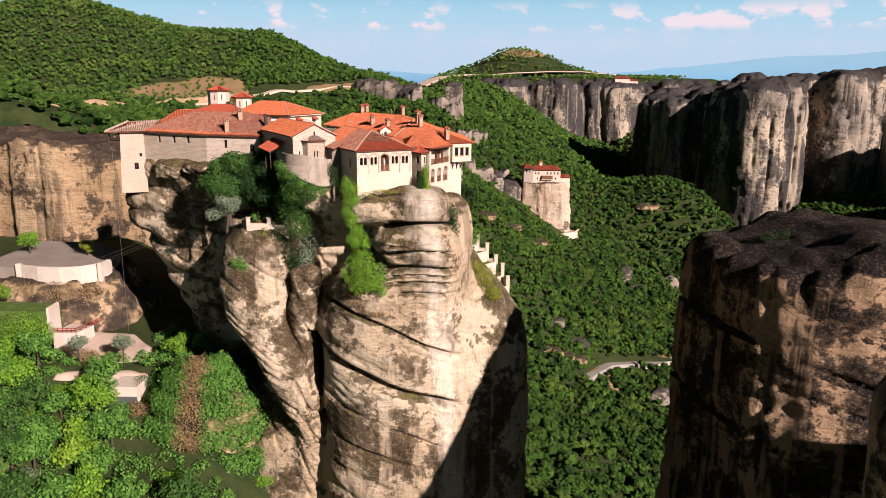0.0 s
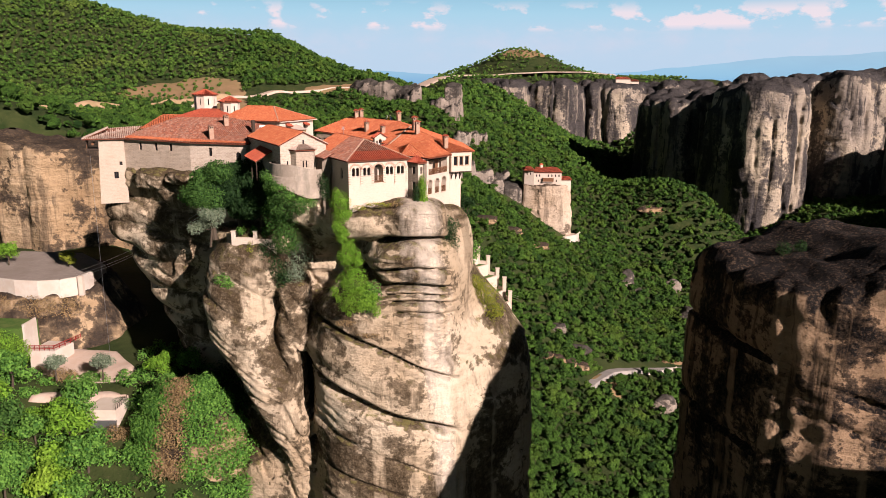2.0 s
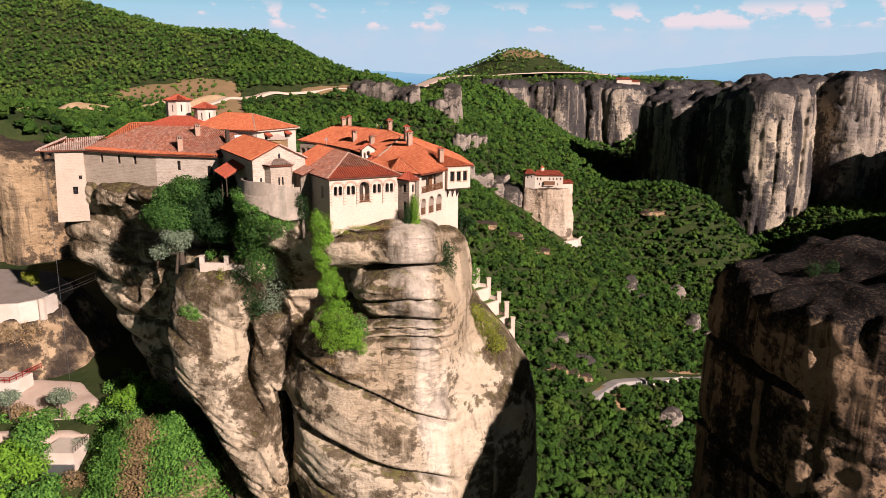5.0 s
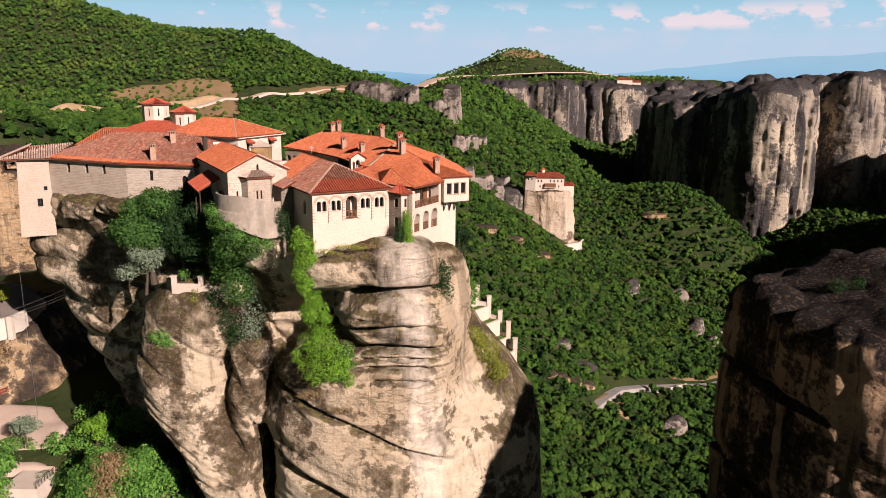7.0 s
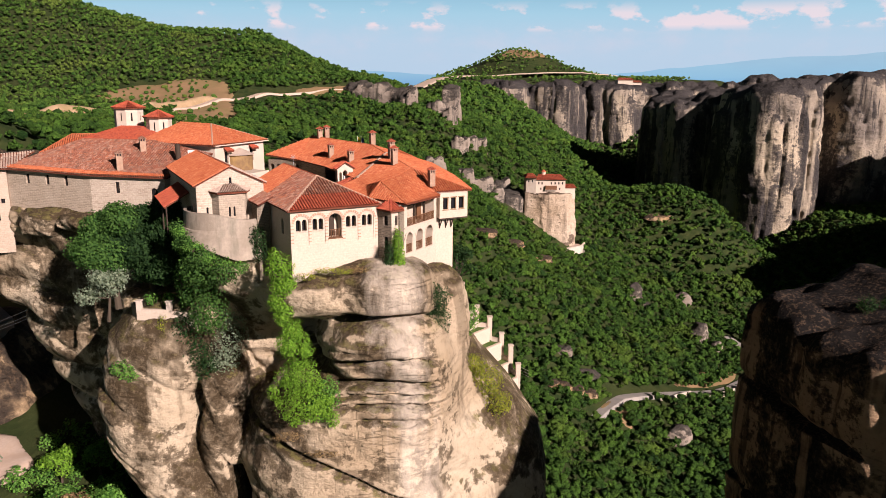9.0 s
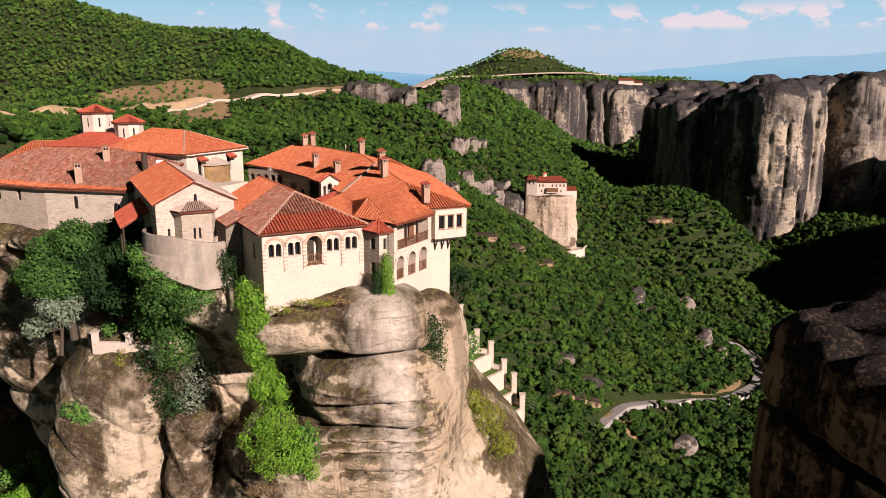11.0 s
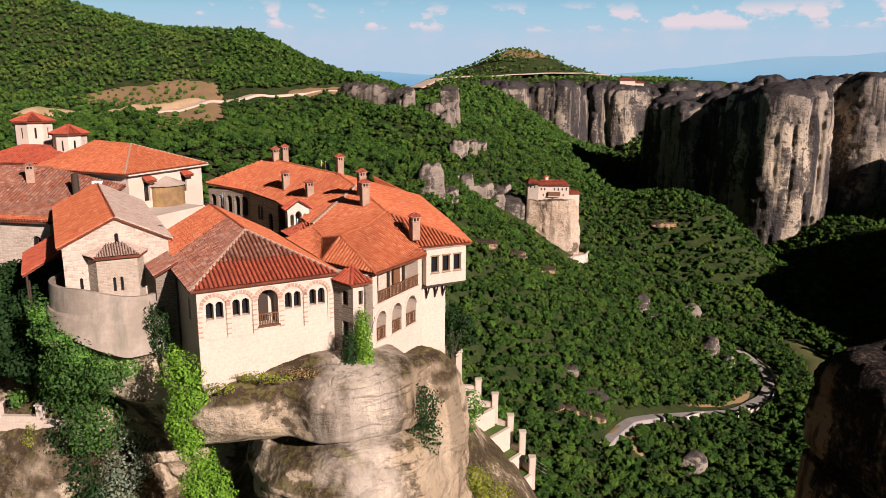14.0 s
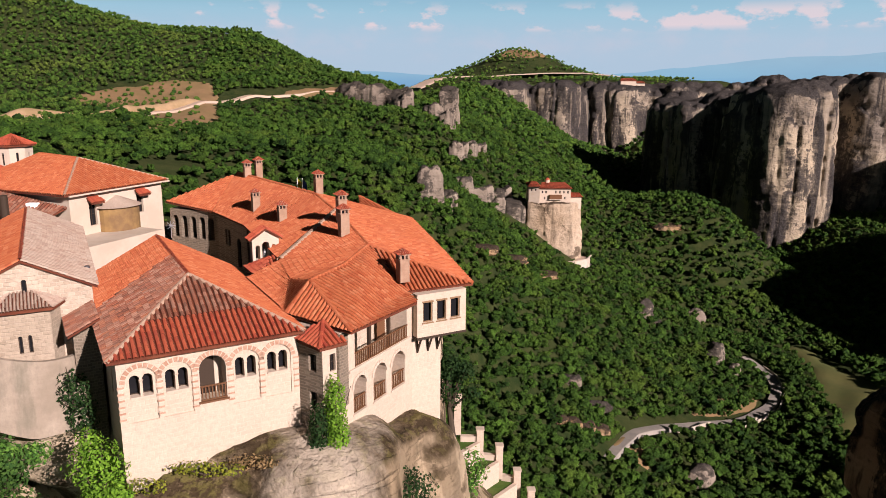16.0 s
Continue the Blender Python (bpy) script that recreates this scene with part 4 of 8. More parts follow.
# ---- the pillar under the monastery ----
def pillar():
    ax = np.concatenate([np.arange(-84, -48, 0.8), np.arange(-48, 16, 0.44), np.arange(16, 28, 0.8)])
    ay = np.concatenate([np.arange(130, 136, 1.0), np.arange(136, 166, 0.46), np.arange(166, 216, 0.9)])
    az = np.concatenate([np.linspace(-130, -12, 30)[:-1], np.arange(-12, 22, 0.7), np.arange(22, 86, 0.42)])
    X, Y, Z = ax[:, None, None], ay[None, :, None], az[None, None, :]
    # the prow and its right flank
    f = lobe(X, Y, Z, [(-130, -9, 160, 26, 27), (0, -9, 157, 18.5, 21), (26, -9.5, 155.5, 17, 19.5), (42, -9.5, 155, 16.5, 18), (50, -11, 155.5, 16.5, 17), (58, -11, 156, 14.5, 15.5), (64, -9, 156, 9, 13)], 66, 2.3, 5)
    right = lobe(X, Y, Z, [(-130, 3, 172, 20, 26), (20, 4.5, 167.5, 16.5, 20), (38, 5.5, 166.5, 15.5, 19), (46, 5, 166.5, 14, 17), (53, 4, 167.5, 10.8, 14.5), (58, 2, 168.5, 7.6, 11.5), (66, 0, 169, 4.5, 9)], 67, 2.3, 4)
    f = smin(f, right, 9)
    neck = lobe(X, Y, Z, [(50, -4, 156, 10, 15), (66, -3.5, 155, 8.5, 14), (75, -5, 156, 8, 12)], 77, 2.4, 2)
    f = smin(f, neck, 2.5)
    f = smin(f, blob(X, Y, Z, (-6.3, 150.3, 68.3), (9.3, 11.2, 5.2)), 1.0)
    f = smin(f, blob(X, Y, Z, (-13.5, 148.4, 75.1), (9.0, 7.7, 4.7), 0.51, 2.9), 0.8)
    f = smin(f, blob(X, Y, Z, (-5.2, 146.9, 75.2), (6.2, 6.2, 4.1), 0.5, 2.8), 1.0)
    f = smin(f, blob(X, Y, Z, (2.9, 154.0, 68.8), (3.8, 5.4, 8.2)), 0.6)
    # the left buttress, the small column in the cleft, the foot between
    left = lobe(X, Y, Z, [(-20, -30, 162, 10, 10), (16, -28, 156, 5, 9), (24, -27.8, 154, 4.2, 9), (33, -30.5, 153.5, 5.6, 9), (42, -34.4, 153.5, 6.6, 9.4), (50, -39.4, 155, 7.4, 10), (58, -39.8, 156, 8.4, 10), (66, -38.4, 157.5, 8.6, 8.5), (70, -37, 158.5, 6, 7)], 70.5, 2.5, 2.5)
    f = smin(f, left, 0.8)
    f = smin(f, lobe(X, Y, Z, [(40, -29.6, 152, 3.0, 5), (52, -29.7, 151, 3.4, 4.6), (60, -28.8, 151.5, 3.0, 4.5)], 62.5, 2.3, 2), 0.6)
    f = smin(f, lobe(X, Y, Z, [(-130, -28, 168, 26, 22), (0, -30, 165, 19, 18), (20, -30, 165, 16, 17), (30, -30, 166, 12, 14)], 29, 2.5, 4), 1.2)
    # shelf with the trees, the platform of the buildings, the undercut western block
    f = smin(f, lobe(X, Y, Z, [(-130, -28, 178, 22, 22), (40, -28, 172, 16, 17), (60, -31.5, 168, 14.5, 13), (70, -33, 167, 15.5, 13)], 70, 3.0, 2), 2)
    f = smin(f, lobe(X, Y, Z, [(-130, -12, 188, 20, 28), (50, -12, 186, 17, 27), (80, -13, 184, 16.5, 28)], 80.5, 3.5, 2), 2)
    f = smin(f, lobe(X, Y, Z, [(66, -22, 163, 5, 8), (74, -25, 157, 6, 9), (80, -26.8, 154, 6.2, 9)], 81.5, 2.4, 1.5), 0.8)
    west = lobe(X, Y, Z, [(-130, -36, 196, 22, 24), (20, -36, 194, 22, 22), (36, -38, 192, 25, 21.5), (43, -39, 191, 27, 21.5), (53, -41, 190, 29, 22), (60, -42, 189.5, 31.5, 22), (72, -42, 189.5, 34.5, 22), (80, -42, 190, 35, 22.5)], 82, 3.4, 2)
    f = smin(f, west, 2)
    f = smin(f, blob(X, Y, Z, (-70.5, 177.5, 70.5), (6.5, 5.4, 7.0), 0.4, 2.6), 2.0)
    f = smin(f, blob(X, Y, Z, (-60.5, 169.5, 79.6), (9.5, 4.2, 2.2), -0.3, 3.2), 1.5)

    def detail(x, y, z):
        side = smooth(-27, -31, x)
        dip = 0.40 * smooth(66, 58, z) * (1 - side) + 0.62 * side
        w = z + dip * (x + 5) + 0.8 * fbm(x / 16, y / 16, z / 16, 2, 40)
        amp = smooth(-0.1, 0.5, fbm(x / 18, y / 18, z / 12, 2, 41))
        s1 = np.abs(np.sin(math.pi * (w / 6.2 + 0.35 + 0.25 * vnoise(x / 25, y / 25, z / 25, 49)))) ** 0.35
        s2 = np.abs(np.sin(math.pi * (w / 1.7 + 0.4 * vnoise(x / 9, y / 9, z / 9, 42)))) ** 0.4
        fine = smooth(0.0, 0.5, vnoise(x / 11, y / 11, z / 7, 47))
        out = 0.9 * amp * (1 - s1) + (0.32 * fine + 0.30 * side) * (1 - s2)
        for at, depth, wide in ((48.2, 2.0, 0.34), (37.4, 4.0, 0.75), (35.6, 1.2, 0.4), (29.0, 1.2, 0.4), (22.0, 0.8, 0.4)):
            front = smooth(-31, -25, x) * smooth(6, -4, x)
            bend = w + 1.3 * vnoise(x / 10, y / 10, at + 0 * x, 53)
            out = out + depth * front * np.exp(-((bend - at) / wide) ** 2) * smooth(-0.55, 0.25, vnoise(x / 13 + at, y / 13, z / 30, 54))
        for at, depth, wide in ((71.9, 1.7, 0.40), (66.6, 1.0, 0.30), (63.2, 1.7, 0.40), (61.6, 1.0, 0.25), (60.2, 1.2, 0.28), (58.1, 1.0, 0.28)):
            out = out + depth * smooth(-14, -8, x) * smooth(4, 0, x) * np.exp(-((z + 0.6 * np.sin(x * 0.3) - at) / wide) ** 2)
        # the western block weathers in shelves
        shelf = z + 0.16 * x + 1.5 * vnoise(x / 11, y / 11, z / 11, 55)
        out = out + 1.5 * smooth(-46, -52, x) * smooth(81, 78, z) * (1 - np.abs(np.sin(math.pi * shelf / 6.4)) ** 0.45)
        # steep joints
        j = np.abs(vnoise(x / 7 + z / 26, y / 9, z / 40, 45))
        out = out + 1.1 * np.exp(-(j / 0.05) ** 2) * smooth(0.1, 0.5, vnoise(x / 20, y / 20, z / 20, 46))
        chips = np.abs(vnoise(x / 3.4 + 0.2 * w, y / 3.4, w / 2.0, 48))
        return out + 0.6 * fbm(x / 9, y / 9, z / 9, 2, 43) + 0.17 * fbm(x / 2.2, y / 2.2, w / 1.7, 3, 44) + 0.22 * chips - 0.05

    f = near_skin(f, X, Y, Z, 5.0, detail)
    V, Q = nets(f, ax, ay, az)
    return mesh_np("rock_pillar", V, Q, True)


solo("rock_pillar", pillar(), ROCK, "tall pale conglomerate rock pillar with cracks and dark lichen", "rock pillar")

# the dark neighbour across the gap
cliff("rock_tower", [(68, 202), (69.2, 188), (71.2, 178), (74.6, 169.5), (79.6, 161.5), (86, 156), (94, 152.6), (104, 151), (120, 152), (124, 170), (122, 188), (108, 204), (85, 209)],
      -125, 64, 1.1, ROCK_SHADE, "massive rock tower with bedding ledges, dark from lichen and painted shade", "rock tower", crown=6.5, flute=2.6, flute_size=15.0, lean=0.02, seed=60, strata=0.5, top=lambda x, y: -6.0 * smooth(102, 80, x),
      ledges=((40.5, 2.6, 0.7), (36.5, 1.2, 0.4), (33.0, 1.8, 0.5), (52.0, 1.4, 0.5), (17.0, 2.0, 0.6)))


def south_peaks():
    """Joined rocks south of the gap that throw their shade on the pillar, the tower and the valley."""
    a, b, c = axes((52, 24, -125), (206, 124, 116), 3.0)
    X, Y, Z = a[:, None, None], b[None, :, None], c[None, None, :]
    f = lobe(X, Y, Z, [(-125, 97, 72, 38, 38), (58, 96, 72, 40, 40), (73, 96, 72, 32, 32), (88, 95, 72, 20, 20), (104, 94, 72, 4, 5)], 105, 2.2, 4)
    f = smin(f, lobe(X, Y, Z, [(-125, 150, 76, 46, 38), (30, 150, 76, 44, 34), (50, 148, 78, 34, 26), (56, 136, 80, 15, 15)], 57, 2.2, 4), 4)
    f = near_skin(f, X, Y, Z, 9, lambda x, y, z: 2.4 * fbm(x / 14, y / 14, z / 30, 3, 64))
    V, Q = nets(f, a, b, c)
    solo("rock_peak", mesh_np("rock_peak", V, Q, True), ROCK_SHADE, "tall rounded rock peak beside the flight path", "rock peak")


south_peaks()
cliff("cliff_south", [(565, 440), (590, 392), (640, 345), (680, 285), (700, 220), (860, 220), (900, 480), (880, 600), (846, 590), (700, 520)], -140, 130, 7.0, ROCK_FAR,
      "broad rock massif on the valley's east side", "cliff", crown=10.0, flute=8.0, flute_size=22.0, seed=66, butt=14.0, top=lambda x, y: 55 * smooth(640, 780, x))

# cliffs round the ravine in the west
cliff("cliff_west", [(-260, 305), (-215, 292), (-185, 296), (-150, 285), (-126, 291), (-108, 298), (-96, 320), (-120, 370), (-260, 380)],
      20, 73, 1.7, ROCK_OCHRE, "ochre and grey rock cliff with vertical cracks", "cliff", crown=3.5, flute=4.0, flute_size=11.0, seed=70, strata=0.9, top=lambda x, y: 5 * smooth(-140, -200, x))
cliff("rock_terrace", [(-124, 190), (-106, 186), (-96, 187), (-90, 193), (-90, 207), (-100, 222), (-124, 224)],
      22, 49.0, 0.8, ROCK_OCHRE, "low rock outcrop covered in dry brown growth", "rock outcrop", crown=1.2, flute=1.6, flute_size=7.0, lean=0.55, seed=75)

# cliffs across the valley
def massif(name, pts, z0, z1, h, label, seed, girth=(15, 34), sink=22.0, top=None):
    """Sheer cliffs that weather into rounded columns side by side, with domed heads and clefts between."""
    rng = np.random.RandomState(seed)
    xs, ys = [p[0] for p in pts], [p[1] for p in pts]
    pad = girth[1] + 2 * h
    a, b, c = axes((min(xs) - pad, min(ys) - pad, z0), (max(xs) + pad, max(ys) + pad, z1 + 26), h)
    X, Y, Z = a[:, None, None], b[None, :, None], c[None, None, :]
    roofz = z1 - 5 + 9 * fbm(X / 60, Y / 60, 0.3 + 0 * X, 3, seed + 9) + (top(X, Y) if top else 0)
    f = -smin(-(plan_distance(X, Y, pts) + 0.5 * girth[1]) + 0 * Z, -(Z - roofz), 12)
    for (x0, y0), (x1, y1) in zip(pts, pts[1:] + pts[:1]):
        length, s = math.hypot(x1 - x0, y1 - y0), 0.0
        while s < length:
            r = rng.uniform(*girth)
            k = min(1.0, (s + 0.5 * r) / length)
            inset = r * rng.uniform(0.45, 1.05)
            cx, cy = x0 + (x1 - x0) * k - (y1 - y0) / length * inset, y0 + (y1 - y0) * k + (x1 - x0) / length * inset
            head = z1 + (float(np.squeeze(top(np.array(cx), np.array(cy)))) if top else 0.0) + 8 - sink * rng.uniform(0, 1) ** 1.8
            i0, i1 = np.searchsorted(a, (cx - 2 * r, cx + 2 * r))
            j0, j1 = np.searchsorted(b, (cy - 2 * r, cy + 2 * r))
            x, y = X[i0:i1], Y[:, j0:j1]
            wide = r * (1 + 0.12 * np.clip((head - Z) / 100, 0, 1.5) - 0.22 * smooth(head - 0.5 * r, head + 6, Z))
            d = ((np.abs(x - cx) / wide) ** 2.4 + (np.abs(y - cy) / (wide * rng.uniform(0.8, 1.25))) ** 2.4) ** (1 / 2.4) * r - r
            f[i0:i1, j0:j1] = smin(f[i0:i1, j0:j1], -smin(-d, -(Z - head) + 0 * d, 0.75 * r), 2.5)
            s += r * rng.uniform(1.0, 1.6)

    def detail(x, y, z):
        bed = z + 0.05 * x + 3 * vnoise(x / 50, y / 50, z / 30, seed + 2)
        out = 2.2 * (1 - np.abs(np.sin(math.pi * bed / 17)) ** 0.4) * smooth(-0.2, 0.3, vnoise(x / 45, y / 45, z / 20, seed + 3))
        cleft = vnoise(x / 20, y / 20, z / 130, seed + 15)
        out = out + 5.0 * np.exp(-(cleft / 0.07) ** 2) + 2.6 * fbm(x / 17, y / 17, z / 70, 3, seed)
        caves = vnoise(x / 22, y / 22, z / 13, seed + 17)
        return out + 2.0 * smooth(0.68, 0.85, caves) + 0.8 * fbm(x / 7, y / 7, z / 9, 2, seed + 6)

    f = near_skin(f, X, Y, Z, 14, detail)
    V, Q = nets(f, a, b, c)
    return solo(name, mesh_np(name, V, Q, True), ROCK_FAR, label, "cliff")


massif("cliff_far", [(95, 1790), (140, 1735), (200, 1745), (262, 1715), (330, 1735), (395, 1705), (450, 1730), (520, 1700), (590, 1725), (690, 1710), (800, 1780), (780, 1930), (250, 1940), (110, 1880)],
       -60, 100, 3.8, "long far wall of fluted grey-brown cliffs", 80, (14, 36))
massif("cliff_middle", [(342, 1225), (366, 1190), (402, 1198), (434, 1185), (520, 1195), (620, 1250), (560, 1420), (400, 1400), (355, 1330)],
       -130, 68, 3.3, "broad grey cliff with sheer shaded walls", 84, (18, 40), 18.0, lambda x, y: 20 * smooth(345, 450, x))
massif("cliff_east", [(404, 1098), (425, 1056), (462, 1036), (490, 1042), (505, 1085), (540, 1092), (562, 1060), (610, 1066), (650, 1050), (760, 1020), (900, 1005), (1020, 1080), (960, 1260), (560, 1260), (430, 1180)],
       -150, 110, 3.5, "huge fluted sandstone cliffs with dark streaks", 88, (15, 38), 24.0, lambda x, y: 10 * smooth(560, 700, x) - 18 * smooth(500, 420, x))
massif("cliff_spur", [(628, 935), (640, 880), (700, 850), (790, 860), (800, 940), (720, 965), (650, 962)], -140, 66, 4.5, "dark wooded rock spur beside the great cliffs", 92, (18, 36), 20.0, lambda x, y: -34 * smooth(680, 610, x))


# ---- the monastery ----
def along(p, d, s):
    return (p[0] + d[0] * s, p[1] + d[1] * s)


FD = (0.871, 0.491)      # the way of the arcaded front, left to right
FB = (-0.491, 0.871)     # square to it, away from the front


def plan(p, w, l, d=FD, b=FB):
    """The four corners of a block whose front left corner is p."""
    q = along(p, d, w)
    return [p, q, along(q, b, l), along(p, b, l)]


def balustrade(parent, m, u0, u1, y, z0, z1, posts=9, mat=None):
    """A wooden railing of upright balusters between two rails."""
    mat = mat or WOOD
    rail = part("railing", box((u0, y - 0.05, z1 - 0.09), (u1, y + 0.05, z1), m), mat, parent, "brown wooden railing")
    part("bottom_rail", box((u0, y - 0.04, z0 + 0.05), (u1, y + 0.04, z0 + 0.12), m), mat, rail)
    for k in range(posts):
        u = u0 + (k + 0.5) * (u1 - u0) / posts
        part("baluster", box((u - 0.035, y - 0.035, z0 + 0.12), (u + 0.035, y + 0.035, z1 - 0.09), m), mat, rail)
    return rail


def arch_band(parent, mat, m, u, r, zc, wide, y0, y1, steps=11, gap=0.25, label=""):
    """A mortar band round a half circle with its voussoirs."""
    ring = [(u + q * math.cos(a), zc + q * math.sin(a)) for q, way in ((r, 1), (r + wide, -1)) for a in np.linspace(0, math.pi, 13)[::way]]
    arch = part("arch", add_plug(bmesh.new(), m, ring, y0 + 0.025, y1), PLASTER, parent, label)
    for k in range(steps):
        a0, a1 = math.pi * (k + gap / 2) / steps, math.pi * (k + 1 - gap / 2) / steps
        o = [(u + r * math.cos(a0), zc + r * math.sin(a0)), (u + (r + wide) * math.cos(a0), zc + (r + wide) * math.sin(a0)),
             (u + (r + wide) * math.cos(a1), zc + (r + wide) * math.sin(a1)), (u + r * math.cos(a1), zc + r * math.sin(a1))]
        part("voussoir", add_plug(bmesh.new(), m, o, y0, y1 - 0.01), mat, arch)
    return arch


# -- the house with the arcaded front --
def arcaded_house():
    P = (-16.4, 140.8)
    W, L = 11.9, 20.5
    h = House("arcaded_house", (-11, 147, 77), "pale stone house with an arcaded front and old tile roof", "house")
    A, B, C, D = plan(P, W, L)
    h.block([A, B, C, D], 77.5, 86.75, PLASTER)
    m = wall_frame(A, B)
    # blind arches: two on either side of the balcony door
    for u, r in ((1.42, 1.0), (3.60, 1.0), (8.12, 1.0), (10.34, 1.0)):
        add_plug(h.solids["wall"][1], m, arch_outline(u, 2 * r - 0.1, 82.3 if u < 5 else 82.25, 86.05, True, 12), -0.2, 0.09)
        for s in (-0.40, 0.40):
            h.opening(m, u + s, 0.62, 84.0, 85.5, depth=0.85, front=0.0, bars=False)
    h.opening(m, 5.90, 1.75, 82.85, 86.0, depth=1.9, pane=False)
    # the west side
    ml = wall_frame(D, A)
    h.opening(ml, 17.2, 1.0, 83.3, 85.3)
    h.opening(ml, 12.0, 0.8, 83.0, 84.6)
    h.build()
    for u in (1.42, 3.60, 8.12, 10.34):
        arch_band(h.root, BRICK_ARCH, m, u, 0.98, 85.03, 0.30, -0.05, 0.03, label="brick and stone arch band")
        part("column", add_rod(rod(m @ Vector((u, 0.2, 84.05)), m @ Vector((u, 0.2, 84.95)), 0.085), m @ Vector((u, 0.2, 84.95)), m @ Vector((u, 0.2, 85.1)), 0.10, 8, 0.16), PLASTER_WHITE, h.root, "small pale column between twin windows")
        part("window_sill", box((u - 0.72, -0.04, 83.95), (u + 0.72, 0.40, 84.04), m), PLASTER_WHITE, h.root)
    arch_band(h.root, BRICK_ARCH, m, 5.90, 0.90, 85.12, 0.34, -0.06, 0.03, 13, label="brick and stone arch band over the balcony door")
    # banded piers between the arches
    for u in (0.16, 2.52, 4.72, 7.06, 9.22, 11.66):
        pier = part("banded_pier", box((u - 0.15, -0.02, 82.3), (u + 0.15, 0.03, 85.2), m), PLASTER, h.root, "pier of alternate stone and brick courses")
        for k in range(13):
            z = 82.35 + k * 0.22
            w = 0.16 + 0.05 * (k % 2)
            part("course_stone", box((u - w, -0.045, z), (u + w, 0.028, z + 0.12), m), BRICK_ARCH if k % 2 else PLASTER_WHITE, pier)
    balustrade(h.root, m, 5.03, 6.77, -0.02, 82.85, 83.95, 8)
    part("balcony_slab", box((4.9, -0.12, 82.72), (6.9, 0.3, 82.85), m), WOOD, h.root)
    # added dark sheet in place of the doorway's shaded inside
    part("doorway_shade", box((5.0, 1.30, 82.86), (6.25, 1.36, 86.0), m), WOOD_DARK, h.root, "dark panel standing for the shaded inside of the balcony doorway")
    part("inner_door", box((6.27, 1.32, 82.86), (6.8, 1.38, 85.3), m), PLASTER_WHITE, h.root, "pale inner doorway behind the balcony")
    part("cornice", box((-0.12, -0.14, 86.45), (W + 0.05, 0.1, 86.72), m, 0.03), PLASTER_WHITE, h.root)
    # roof: hipped to the front, gabled at the back
    o = 0.55
    a, b = along(along(A, FD, -o), FB, -o), along(along(B, FD, o * 0.6), FB, -o)
    c, d = along(along(C, FD, o * 0.6), FB, 0.2), along(along(D, FD, -o), FB, 0.2)
    mid = along(A, FD, W / 2)
    e, g = along(mid, FB, 6.6), along(mid, FB, L + 0.3)
    ze, zr = 86.80, 90.0
    E3, G3 = (*e, zr), (*g, zr + 0.25)
    a3, b3, c3, d3 = (*a, ze), (*b, ze), (*c, ze), (*d, ze)
    cut = 0.42
    lerp = lambda p, q, k: tuple(p[i] + (q[i] - p[i]) * k for i in range(3))
    la, lb = lerp(a3, E3, cut), lerp(b3, E3, cut)
    deck = roof(h.root, [(a3, b3, lb, la), (c3, b3, E3, G3)][:1], TILE_RED, (), 2)
    roof(h.root, [(la, lb, E3)], TILE_OLD, (), 3)
    sl, sh = lerp(a3, d3, 0.52), lerp(E3, G3, 0.45)
    roof(h.root, [(sl, a3, E3, sh)], TILE_OLD, (), 4)
    roof(h.root, [(d3, sl, sh, G3)], TILE_NEW, (), 7)
    roof(h.root, [(b3, c3, G3, E3)], TILE_NEW, (), 5)
    ridge_part("ridge_cap", ridge_tiles([(a3, E3), (b3, E3)]), MORTAR, deck, "pale mortared hip tiles")
    ridge_part("ridge_cap", ridge_tiles([(E3, G3)]), TILE_RED, deck)
    # the little lower roof on the west side and a flue
    w0 = along(along(A, FB, 6.5), FD, -0.2)
    v0 = along(w0, FB, 1.6)
    wl = [along(w0, FD, -2.1), w0, along(w0, FB, 6.0), along(along(w0, FD, -2.1), FB, 6.0)]
    part("annex", prism([along(v0, FD, -1.7), v0, along(v0, FB, 4.4), along(along(v0, FD, -1.7), FB, 4.4)], 76, 86.6), STONE_DARK, h.root)
    roof(h.root, [((*along(wl[0], FB, -0.4), 86.75), (*along(wl[3], FB, 0.2), 86.75), (*along(wl[2], FB, 0.2), 87.8), (*along(wl[1], FB, -0.4), 87.8))], TILE_OLD, (), 6)
    part("flue_pipe", rod((*along(w0, FB, 8.2), 87), (*along(w0, FB, 8.2), 89.6), 0.22, 10), METAL, h.root, "grey metal flue pipe")


arcaded_house()


# -- corner turret, loggia wing and oriel --
LD = (0.478, 0.878)      # the way of the loggia wall
LN = (-0.878, 0.478)     # square to it, inwards


